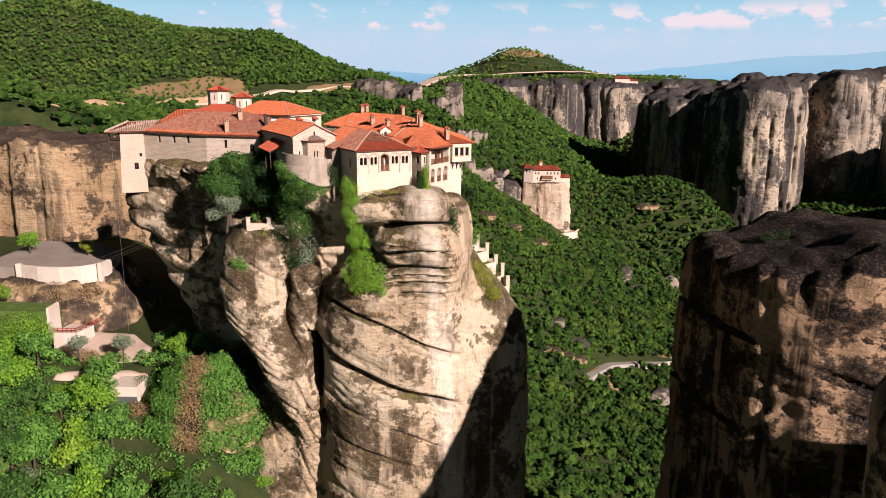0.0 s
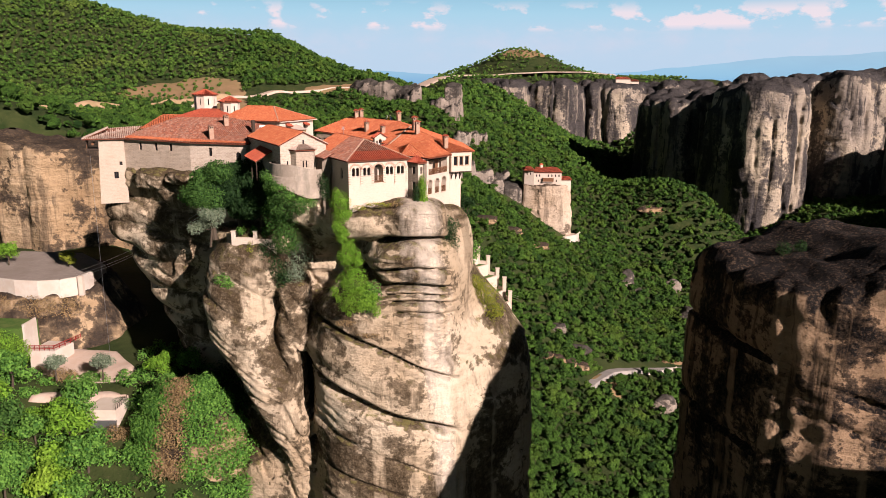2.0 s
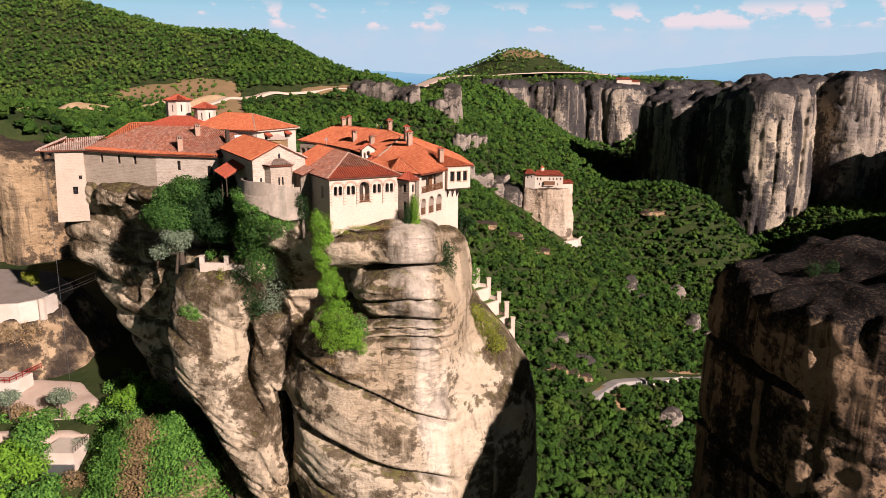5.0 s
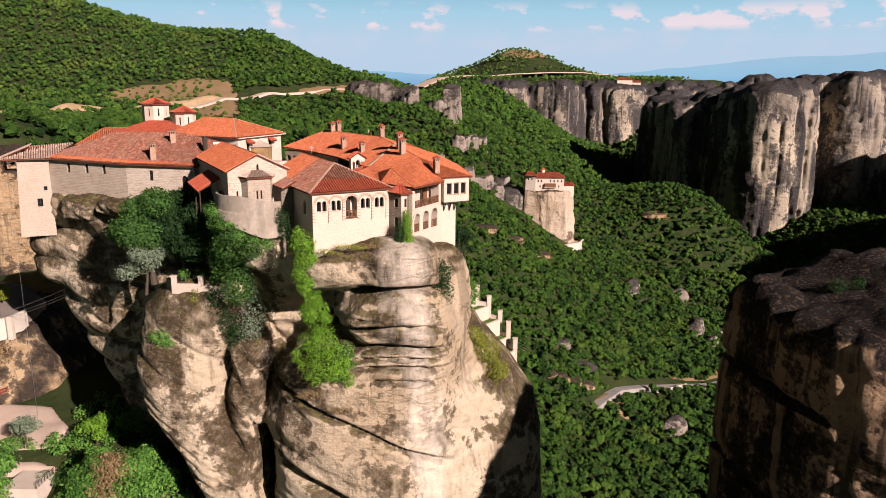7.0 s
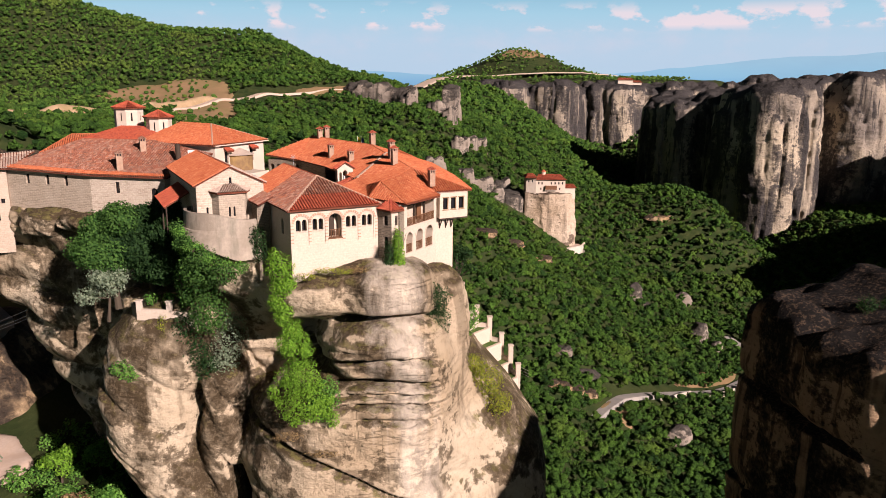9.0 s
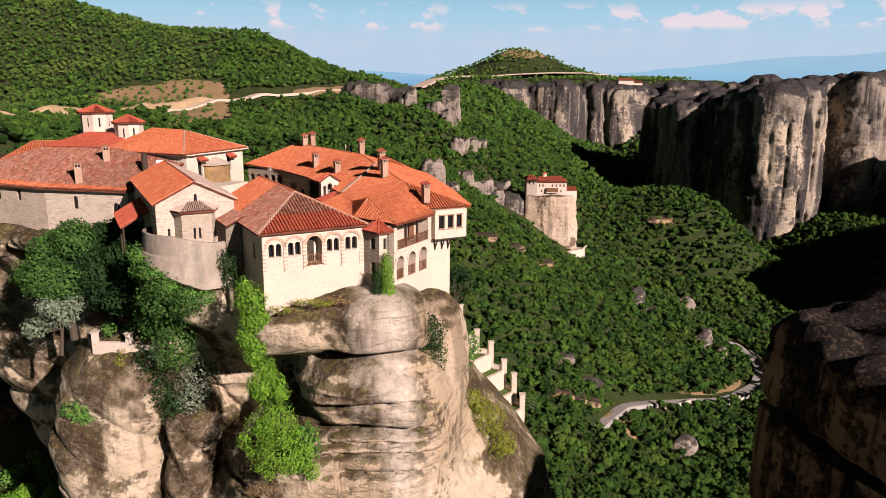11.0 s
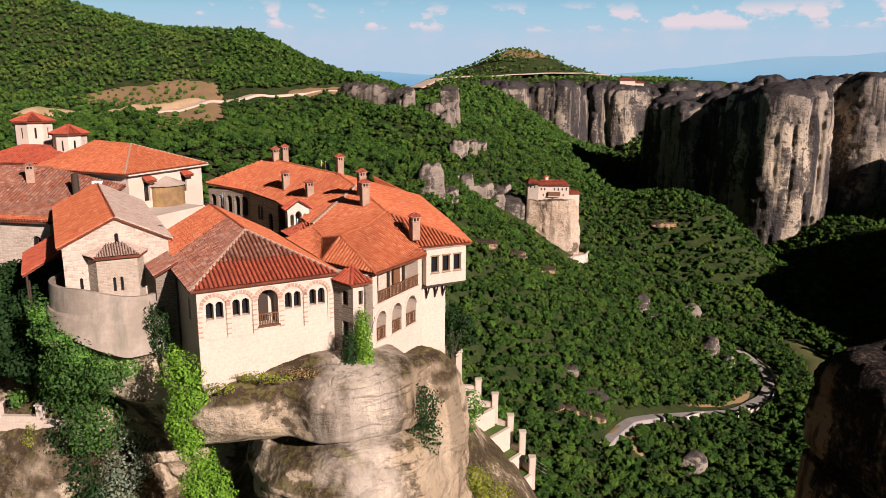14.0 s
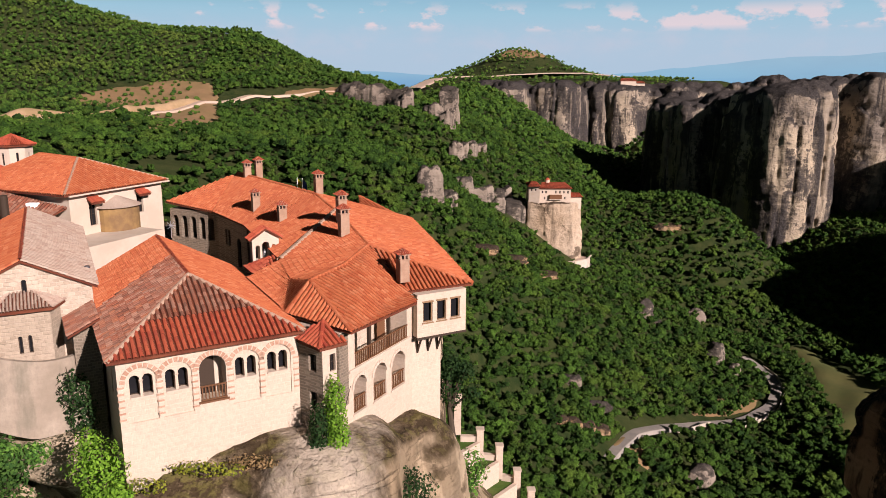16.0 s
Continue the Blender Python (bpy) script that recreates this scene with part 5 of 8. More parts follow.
def loggia_wing():
    h = House("loggia_wing", (0, 152, 72), "tall pale wing with a wooden loggia, arches and an oriel", "house")
    T0, T1 = (-6.05, 146.6), (-4.15, 145.2)
    S = (-3.1, 146.5)
    E = along(S, LD, 9.9)
    K = along(E, FD, 2.75)
    back = [along(K, FB, 24), (-14.0, 173)]
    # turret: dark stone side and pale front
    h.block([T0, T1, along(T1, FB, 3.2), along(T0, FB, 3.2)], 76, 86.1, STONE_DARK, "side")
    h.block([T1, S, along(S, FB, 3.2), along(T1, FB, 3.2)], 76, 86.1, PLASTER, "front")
    ms, mf = wall_frame(T0, T1), wall_frame(T1, S)
    for z0, z1 in ((84.0, 85.3), (81.0, 82.5)):
        h.opening(ms, 1.35, 0.75, z0, z1, "side", False)
        h.opening(mf, 0.95, 0.55, z0, z1, "front", False, 0.35)
    # the loggia wall runs down on to the rock
    h.block([S, E, along(E, LN, 7), along(S, LN, 6)], 72.0, 86.6, PLASTER, "loggia")
    ml = wall_frame(S, E)
    add_plug(h.solids["loggia"][1], ml, [(1.75, 83.45), (9.1, 83.45), (9.1, 86.3), (1.75, 86.3)], -0.3, 1.9)
    arches = ((2.35, 1.65, 79.8, 82.6), (5.05, 1.8, 79.75, 82.65), (7.75, 2.0, 79.7, 82.7))
    for u, w, z0, z1 in arches:
        h.opening(ml, u, w, z0, z1, "loggia", True, 1.6, False)
    h.opening(ml, 5.2, 0.6, 76.4, 76.95, "loggia", True, 0.4)
    # the wall under the oriel, and the long body behind
    h.block([E, K, along(K, FB, 8.5), along(E, FB, 8.5)], 71.5, 86.9, PLASTER, "end", [E, K, along(K, FB, 8.5), along(E, FB, 8.5)])
    h.block([along(E, FB, 3), along(K, FB, 6), *back], 74, 87.4, PLASTER, "body")
    h.build()
    r = h.root
    part("pier", box((-0.35, -0.18, 81.0), (0.75, 0.5, 86.5), ml, 0.03), STONE_DARK, r, "dark stone pier at the loggia's corner")
    part("loggia_back", box((1.7, 1.86, 83.45), (9.1, 1.98, 86.3), ml), STONE_PALE, r)
    for u in (3.9, 6.6):
        part("post", box((u - 0.12, 0.05, 83.45), (u + 0.12, 0.29, 86.3), ml), WOOD_DARK, r, "dark wooden loggia post")
    part("door", box((7.2, 1.80, 83.45), (8.6, 1.87, 86.0), ml), WOOD, r, "brown wooden door in the loggia")
    part("beam", box((1.6, -0.02, 86.2), (9.25, 0.35, 86.5), ml), WOOD_DARK, r)
    balustrade(r, ml, 1.75, 9.1, -0.03, 83.45, 84.6, 30)
    part("string_course", box((1.0, -0.14, 83.2), (9.5, 0.2, 83.42), ml, 0.02), PLASTER_WHITE, r)
    for u, w, z0, z1 in arches:
        arch_band(r, PLASTER_WHITE, ml, u, w / 2, z1 - w / 2, 0.24, -0.08, 0.03, 9)
        balustrade(r, ml, u - w / 2 + 0.03, u + w / 2 - 0.03, 0.1, z0, z0 + 1.2, 7)
        part("sill", box((u - w / 2 - 0.1, -0.08, z0 - 0.14), (u + w / 2 + 0.1, 0.3, z0 - 0.01), ml), PLASTER_WHITE, r)
    # oriel on brackets
    O = along(E, FB, -0.75)
    mo = wall_frame(O, along(O, FD, 5))
    o = bmesh.new()
    add_box(o, (0.12, 0, 83.35), (4.75, 5.5, 87.0), mo)
    cuts = bmesh.new()
    side = wall_frame(*[(v.x, v.y) for v in (mo @ Vector((4.75, 0, 0)), mo @ Vector((4.75, 5, 0)))])
    for u in (1.1, 2.4, 3.7):
        add_plug(cuts, mo, [(u - 0.44, 84.6), (u + 0.44, 84.6), (u + 0.44, 86.3), (u - 0.44, 86.3)], -0.2, 0.45)
    for v in (1.4, 3.2):
        add_plug(cuts, side, [(v - 0.44, 84.6), (v + 0.44, 84.6), (v + 0.44, 86.3), (v - 0.44, 86.3)], -0.2, 0.45)
    oriel = part("oriel", carve(o, cuts), PLASTER, r, "boxed-out oriel with three windows")
    for u in (1.1, 2.4, 3.7):
        part("window", box((u - 0.46, 0.36, 84.58), (u + 0.46, 0.40, 86.32), mo), GLASS, oriel, "dark window pane in its opening")
        f = bmesh.new()
        for q in (-1, 1):
            add_box(f, (u + q * 0.40 - 0.05, 0.10, 84.66), (u + q * 0.40 + 0.05, 0.24, 86.2), mo)
        add_box(f, (u - 0.46, 0.10, 84.56), (u + 0.46, 0.24, 84.66), mo)
        add_box(f, (u - 0.52, -0.06, 86.28), (u + 0.52, 0.10, 86.42), mo)
        add_box(f, (u - 0.52, -0.07, 84.48), (u + 0.52, 0.08, 84.58), mo)
        part("window_frame", f, OCHRE_WOOD, oriel, "brown wooden window frame with a flat lintel")
    part("floor_beam", box((0.07, -0.05, 83.17), (4.8, 5.5, 83.35), mo), WOOD_DARK, oriel)
    for u in (0.5, 1.5, 2.4):
        b = bmesh.new()
        add_rod(b, mo @ Vector((u, 0.05, 83.15)), mo @ Vector((u, 0.70, 81.9)), 0.09, 6)
        add_rod(b, mo @ Vector((u, 0.68, 83.15)), mo @ Vector((u, 0.68, 81.8)), 0.08, 6)
        part("bracket", b, WOOD_DARK, oriel, "dark wooden bracket")
    return r


OCHRE_WOOD = plain_material("ochre_wood", (0.23, 0.145, 0.080), 0.8, 0.35, 6.0)
WING = loggia_wing()


def wing_roofs(r):
    ze = 87.2
    A, R2, H1, H2 = (-22.6, 193.6, 92.0), (-9.3, 175.6, 91.9), (-6.6, 171.0, 91.0), (-2.3, 159.7, 90.0)
    LA, M = (-5.95, 151.5, 89.04), (-3.8, 155.0, 89.4)
    BL, BM = (-30.6, 189.0, 88.9), (-23.5, 185.2, 88.3)
    N1, N2, N3 = (-18.0, 178.4, 88.0), (-10.6, 162.5, 87.9), (-8.3, 156.0, 87.9)
    # hall: front slope, west hip, back slope
    roof(r, [(BM, N1, R2, A)], TILE_NEW, [(A, R2), (BM, A)], 11)
    roof(r, [(BL, BM, A)], TILE_NEW, (), 12)
    back = [(-14.0, 200.5, 88.3), (0.6, 181.5, 88.3)]
    roof(r, [(back[1], back[0], A, R2)], TILE_NEW, (), 13)
    roof(r, [(back[0], BL, A)], TILE_NEW, (), 14)
    # the middle fall towards the court, up to the pale hip
    roof(r, [(N1, N2, H1, R2)], TILE_NEW, [(R2, H1)], 15)
    roof(r, [(N2, N3, M, H2, H1)], TILE_NEW, [(H1, H2), (H2, M)], 16)
    part("hip_band", ridge_tiles([(N2, H1)], 0.34, 0.45), MORTAR, r, "broad pale mortared hip of cross-laid tiles")
    # the outer fall over the east side
    E1, E2 = (4.5, 164.5, 88.1), (6.75, 157.9, 87.1)
    roof(r, [(E1, back[1], R2, H1)], TILE_NEW, (), 17)
    roof(r, [(E2, E1, H1, H2)], TILE_NEW, [(E2, H2)], 18)
    O1 = (1.35, 155.2, 87.1)
    roof(r, [(O1, E2, H2)], TILE_NEW, (), 19)
    # loggia roof with its hipped end
    LC, LR = (-2.2, 146.0, 86.85), (2.15, 153.2, 86.85)
    LL = (-7.5, 149.6, 87.05)
    roof(r, [(LC, LR, O1, H2, M, LA)], TILE_NEW, (), 20)
    roof(r, [(LL, LC, LA)], TILE_NEW, [(LC, LA), (LL, LA), (LA, M)], 21)
    roof(r, [(N3, LL, LA, M)], TILE_NEW, (), 22)
    # the low fall between the two houses
    roof(r, [((-8.3, 151.4, 87.0), (-12.9, 159.6, 87.0), N2, N3)], TILE_NEW, (), 24)
    roof(r, [(LL, (-8.3, 151.4, 87.0), N3)], TILE_NEW, (), 25)
    # hipped end at the back
    p, tip = [(-4.5, 176.5, 88.2), (0.4, 180.4, 88.2), (-4.0, 190.0, 88.2), (-12.0, 186.0, 88.2)], (-5.8, 184.8, 90.4)
    roof(r, [(p[0], p[1], tip), (p[1], p[2], tip)], TILE_NEW, [(p[1], tip)], 26)
    part("wall", prism([(-4.4, 177.2), (-0.3, 180.5), (-4.4, 189.2), (-11.0, 185.5)], 74, 88.1), PLASTER, r)
    # small turret roof below
    t = (-4.4, 147.4, 87.2)
    ring = [(-6.6, 147.0, 86.1), (-4.2, 144.55, 86.1), (-2.5, 146.0, 86.1)]
    roof(r, [(ring[0], ring[1], t), (ring[1], ring[2], t)], TILE_RED, [(ring[1], t)], 23)
    # wooden hood over the east end
    for x, y, z0, z1 in ((0.9, 155.6, 87.9, 90.6), (-4.9, 163.6, 90.0, 92.9), (-5.6, 167.4, 90.6, 93.6), (-12.9, 174.6, 88.6, 91.4), (-17.0, 180.0, 89.2, 91.9),
                         (-9.6, 178.6, 91.4, 94.2), (-20.6, 190.8, 91.4, 94.0), (-19.6, 192.6, 91.2, 94.2)):
        chimney(r, x, y, z0, z1, 0.84)


wing_roofs(WING)


def court_front(r):
    """The arcaded gallery of the hall towards the court, and the small belfry before it."""
    BL, BM, N1 = (-30.0, 188.6), (-23.2, 185.6), (-17.9, 178.9)
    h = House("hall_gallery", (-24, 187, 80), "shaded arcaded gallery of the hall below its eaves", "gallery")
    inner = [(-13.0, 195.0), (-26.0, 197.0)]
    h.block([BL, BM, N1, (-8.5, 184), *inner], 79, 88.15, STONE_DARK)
    m = wall_frame(BL, BM)
    for k in range(5):
        h.opening(m, 0.8 + 1.4 * k, 1.0, 84.6, 87.4, depth=1.6, pane=False)
    m2 = wall_frame(BM, N1)
    for k in range(2):
        h.opening(m2, 2.6 + 0.9 * k, 0.6, 84.6, 86.6)
    h.opening(m2, 6.2, 1.0, 82.5, 86.0)
    h.build()
    b = thing("belfry", (-11.9, 168.0, 86), "small white belfry with three arches and a tiled cap", "belfry")
    m = Matrix.Translation((0.6, 0.2, -1.1)) @ wall_frame((-13.4, 166.2), (-13.4 + FD[0], 166.2 + FD[1]))
    o = bmesh.new()
    add_box(o, (-1.3, 0, 85.6), (1.3, 0.9, 90.2), m)
    c = bmesh.new()
    add_plug(c, m, arch_outline(0, 0.72, 88.0, 89.9), -0.3, 1.3)
    for u in (-0.78, 0.78):
        add_plug(c, m, arch_outline(u, 0.42, 88.2, 89.6), -0.3, 1.3)
    part("wall", carve(o, c), PLASTER_WHITE, b)
    part("gable", add_plug(bmesh.new(), m, [(-1.3, 90.2), (1.3, 90.2), (0.75, 90.55), (0, 91.0), (-0.75, 90.55)], 0.05, 0.85), PLASTER_WHITE, b)
    pk = [m @ Vector(v) for v in ((-1.6, -0.2, 90.15), (-1.6, 1.1, 90.15), (0, 1.1, 91.2), (0, -0.2, 91.2), (1.6, -0.2, 90.15), (1.6, 1.1, 90.15))]
    roof(b, [(pk[0], pk[1], pk[2], pk[3]), (pk[4], pk[5], pk[2], pk[3])], TILE_RED, (), 31, 0.22)
    bell = bmesh.new()
    for z, rr in ((88.35, 0.26), (88.5, 0.20), (88.75, 0.15), (88.9, 0.05)):
        add_rod(bell, m @ Vector((0, 0.45, z)), m @ Vector((0, 0.45, z + 0.16)), rr, 10, rr * 0.8)
    part("bell", bell, METAL, b, "dark bronze bell")
    # a stair roof below it
    h2 = House("stair_house", (-11, 161, 80), "small tiled stair house between the roofs", "house")
    q = plan((-12.0, 161.4), 3.6, 4.0)
    h2.block(q, 79, 86.6, PLASTER)
    h2.build()
    pk = plan((-12.3, 160.9), 4.2, 4.6)
    top = along(along(pk[0], FD, 2.1), FB, 2.3)
    roof(h2.root, [((*pk[k], 86.7), (*pk[(k + 1) % 4], 86.7), (*top, 88.0)) for k in range(4)], TILE_RED, (), 32)


court_front(WING)


# -- chapel with the stone gable --
CD, CB = (0.884, 0.467), (-0.467, 0.884)


def chapel():
    P = (-29.5, 145.7)
    W, L = 8.8, 24
    h = House("chapel", (-27, 152, 83), "stone chapel with a gabled front, apse and orange roof", "chapel")
    A, B, C, D = plan(P, W, L, CD, CB)
    h.block([A, B, C, D], 79, 89.2, STONE_PALE)
    m = wall_frame(A, B)
    add_plug(h.solids["wall"][0], m, [(0, 89.2), (W, 89.2), (W / 2, 91.25)], 0, 0.6)
    h.opening(m, 4.45, 0.35, 89.0, 90.0, depth=0.3, bars=False)
    h.opening(m, 1.3, 0.28, 85.0, 86.2, depth=0.3, bars=False)
    ml = wall_frame(D, A)
    h.opening(ml, 20.5, 0.9, 84.0, 86.0)
    h.build()
    # apse: three-sided, with its own stone roof
    ap = [m @ Vector(v) for v in ((1.9, 0.05, 0), (2.55, -1.35, 0), (5.9, -1.35, 0), (6.6, 0.05, 0))]
    apse = House("apse", (-24.5, 146.5, 83), "three-sided stone apse with a slab roof", "apse")
    apse.block([(v.x, v.y) for v in ap], 79, 88.2, STONE_WALL)
    ma = m @ pose(0, -1.35, 0)
    for u in (3.9, 4.5):
        apse.opening(ma, u, 0.26, 85.0, 86.3, depth=0.3, bars=False)
    apse.build()
    e = [m @ Vector(v) for v in ((1.6, 0, 88.2), (2.35, -1.75, 88.2), (6.1, -1.75, 88.2), (6.95, 0, 88.2))]
    tip = [m @ Vector(v) for v in ((3.6, 0, 89.1), (4.9, 0, 89.1))]
    roof(apse.root, [(e[0], e[1], tip[0]), (e[1], e[2], tip[1], tip[0]), (e[2], e[3], tip[1])], TILE_SLATE, (), 41, 0.22)
    o = 0.35
    lf, lb = m @ Vector((-o, -0.25, 89.05)), m @ Vector((-o, L, 89.05))
    rf, rb = m @ Vector((W + o, -0.25, 89.05)), m @ Vector((W + o, L, 89.05))
    tf, tb = m @ Vector((W / 2, -0.25, 91.45)), m @ Vector((W / 2, L, 91.45))
    d = roof(h.root, [(lb, lf, tf, tb)], TILE_NEW, (), 42)
    roof(h.root, [(rf, rb, tb, tf)], TILE_SLATE, (), 43, 0.5)
    ridge_part("ridge_cap", ridge_tiles([(tf, tb)]), TILE_RED, d)
    # porch roof on the west side
    p = thing("porch", m @ Vector((-3, 5, 83)), "red-tiled porch roof on timber posts beside the chapel", "porch")
    q = [m @ Vector(v) for v in ((-3.4, 5.2, 85.7), (-3.4, 14.0, 86.0), (-0.1, 14.0, 87.9), (-0.1, 5.2, 87.6))]
    roof(p, [tuple(q)], TILE_RED, (), 44)
    for y in (5.6, 9.4, 13.6):
        part("post", rod(m @ Vector((-3.1, y, 82)), m @ Vector((-3.1, y, 85.7)), 0.11, 6), WOOD_DARK, p)


chapel()


def bastion():
    """The round retaining wall below the chapel."""
    c, bm = (-27.1, 149.3), bmesh.new()
    n, rows = 40, []
    for z, r in ((79.4, 6.05), (82.4, 5.75), (83.5, 5.55), (85.7, 5.4)):
        rows.append([bm.verts.new((c[0] + r * math.cos(a) * (1.0 if math.cos(a) > 0 else 0.96), c[1] + r * math.sin(a) * 0.92, z - (1.1 * smooth(-0.2, 0.9, math.cos(a)) if z > 85 else 0) + (3.4 * np.clip((0.5 - math.cos(a)) / 1.3, 0, 1) if z < 80 else (1.2 * np.clip((0.5 - math.cos(a)) / 1.3, 0, 1) if z < 83 else 0))))
                     for a in np.linspace(math.pi * 0.93, math.pi * 1.87, n)])
    for lo, hi in zip(rows, rows[1:]):
        for k in range(n - 1):
            bm.faces.new((lo[k], lo[k + 1], hi[k + 1], hi[k]))
    inner = [bm.verts.new((c[0] + (v.co.x - c[0]) * 0.93, c[1] + (v.co.y - c[1]) * 0.93, v.co.z)) for v in rows[-1]]
    deep = [bm.verts.new((v.co.x, v.co.y, 82)) for v in inner]
    for k in range(n - 1):
        bm.faces.new((rows[-1][k], rows[-1][k + 1], inner[k + 1], inner[k]))
        bm.faces.new((inner[k], inner[k + 1], deep[k + 1], deep[k]))
    ob = solo("bastion_wall", bm, STONE_ROUGH, "round rough-rendered retaining wall with dark stains below the chapel", "retaining wall")
    return ob


bastion()


# -- the great church: hipped hall, two drums --
def great_church():
    h = House("great_church", (-42, 184, 82), "pale plastered church hall with a hipped orange roof", "church")
    F, R = (-36.0, 175.8), (-30.7, 188.2)
    Lc = (-50.5, 181.8)
    Bk = (Lc[0] + R[0] - F[0] - 1, Lc[1] + R[1] - F[1] + 2)
    h.block([Lc, F, R, Bk], 79, 91.7, PLASTER_WHITE)
    m = wall_frame(F, R)
    h.opening(m, 3.0, 1.0, 87.9, 90.4, arched=False)
    h.opening(m, 9.9, 1.0, 88.3, 90.6, arched=False)
    m2 = wall_frame(Lc, F)
    h.opening(m2, 10.5, 1.0, 89.4, 91.0, arched=False)
    h.build()
    for u in (3.0, 9.9):
        q = [m @ Vector(v) for v in ((u - 0.9, -0.95, 90.55), (u + 0.9, -0.95, 90.55), (u + 0.75, 0.0, 91.1), (u - 0.75, 0.0, 91.1))]
        roof(h.root, [tuple(q)], TILE_RED, (), 51, 0.2)
    # painted apse on the side
    ap = [m @ Vector((6.4 + 2.6 * math.cos(a), -2.1 * math.sin(a), 0)) for a in np.linspace(math.pi, 0, 13)]
    part("apse", prism([(v.x, v.y) for v in ap], 79, 89.7), FRESCO, h.root, "curved ochre painted apse")
    bm = bmesh.new()
    edge = [bm.verts.new((m @ Vector((6.4 + 2.95 * math.cos(a), -2.45 * math.sin(a), 89.7)))) for a in np.linspace(math.pi, 0, 13)]
    tip = bm.verts.new(m @ Vector((6.4, 0.0, 90.9)))
    for k in range(12):
        bm.faces.new((edge[k], edge[k + 1], tip))
    part("apse_roof", bm, TILE_SLATE, h.root, "pale rosy half-cone roof")
    # low court roof before it
    q = plan((-32.6, 170.2), 9.5, 8.0, (0.39, 0.92), (-0.92, 0.39))
    part("court_block", prism(plan((-33.4, 168.5), 13.5, 6.0, (0.39, 0.92), (-0.92, 0.39)), 79, 87.0, None), PLASTER_WHITE, h.root, "pale low block before the church")
    # roof
    o = 0.6
    top1, top2 = (-39.2, 185.2, 94.7), (-46.5, 190.5, 94.7)
    f3, r3, l3, b3 = (-36.0, 174.9, 91.75), (-29.9, 188.6, 91.75), (-51.3, 181.3, 91.75), (Bk[0], Bk[1] + 0.6, 91.75)
    d = roof(h.root, [(l3, f3, top1, top2)], TILE_NEW, [(f3, top1), (r3, top1)], 52, cap=MORTAR)
    roof(h.root, [(f3, r3, top1)], TILE_NEW, (), 53)
    roof(h.root, [(r3, b3, top2, top1)], TILE_NEW, (), 54)
    part("gutter", box((-0.5, -0.75, 91.55), (14.2, -0.6, 91.72), m), PLASTER_WHITE, h.root)
    # air unit on the flat roof beside it
    a = thing("air_conditioner", (-39.6, 175.4, 89), "white air conditioner box on a low roof", "air conditioner")
    part("casing", box((-40.4, 175.2, 89.6), (-39.2, 175.9, 90.9), None, 0.05), WHITE_PAINT, a)
    part("shelf", box((-41.5, 174.6, 82), (-38.2, 177.5, 89.6), None, 0.03), PLASTER_WHITE, a)
    # drums
    for x, y, z0, z1, rad, sides, ang in ((-59.0, 197.4, 88, 97.1, 2.72, 8, 0.2), (-52.0, 194.2, 87, 95.5, 2.35, 8, 0.35)):
        dh = House("church_drum", (x, y, z0), "pale octagonal drum with slit windows and a red tile cap", "church drum")
        pts = [(x + rad * math.cos(ang + 2 * math.pi * k / sides), y + rad * math.sin(ang + 2 * math.pi * k / sides)) for k in range(sides)]
        dh.block(pts, z0, z1, PLASTER_WHITE)
        for k in range(sides):
            mm = wall_frame(pts[k], pts[(k + 1) % sides])
            w = math.dist(pts[k], pts[(k + 1) % sides])
            dh.opening(mm, w / 2, 0.30, z1 - 2.5, z1 - 0.9, depth=0.3, bars=False)
        dh.build()
        e = [(x + (rad + 0.45) * math.cos(ang + 2 * math.pi * k / sides), y + (rad + 0.45) * math.sin(ang + 2 * math.pi * k / sides), z1 - 0.02) for k in range(sides)]
        tip = (x, y, z1 + 1.25)
        roof(dh.root, [(e[k], e[(k + 1) % sides], tip) for k in range(sides)], TILE_RED, [(e[k], tip) for k in range(sides)], 55, 0.22)
    # lower vaults round the drums
    v = thing("church_vaults", (-55, 194, 82), "low red-tiled vault roofs round the drums", "roof")
    part("wall", prism(plan((-64.5, 189.5), 15.0, 13.0, (0.92, -0.10), (0.10, 0.92)), 79, 91.6), PLASTER_WHITE, v)
    p = plan((-65.0, 189.0), 16.5, 14.0, (0.92, -0.10), (0.10, 0.92))
    t0, t1 = along(along(p[0], (0.92, -0.10), 5), (0.10, 0.92), 7), along(along(p[0], (0.92, -0.10), 11), (0.10, 0.92), 7)
    P3 = [(*q, 91.6) for q in p]
    roof(v, [(P3[0], P3[1], (*t1, 93.6), (*t0, 93.6)), (P3[1], P3[2], (*t1, 93.6)), (P3[3], P3[0], (*t0, 93.6)), (P3[2], P3[3], (*t0, 93.6), (*t1, 93.6))], TILE_RED, [((*t0, 93.6), (*t1, 93.6))], 56)


great_church()


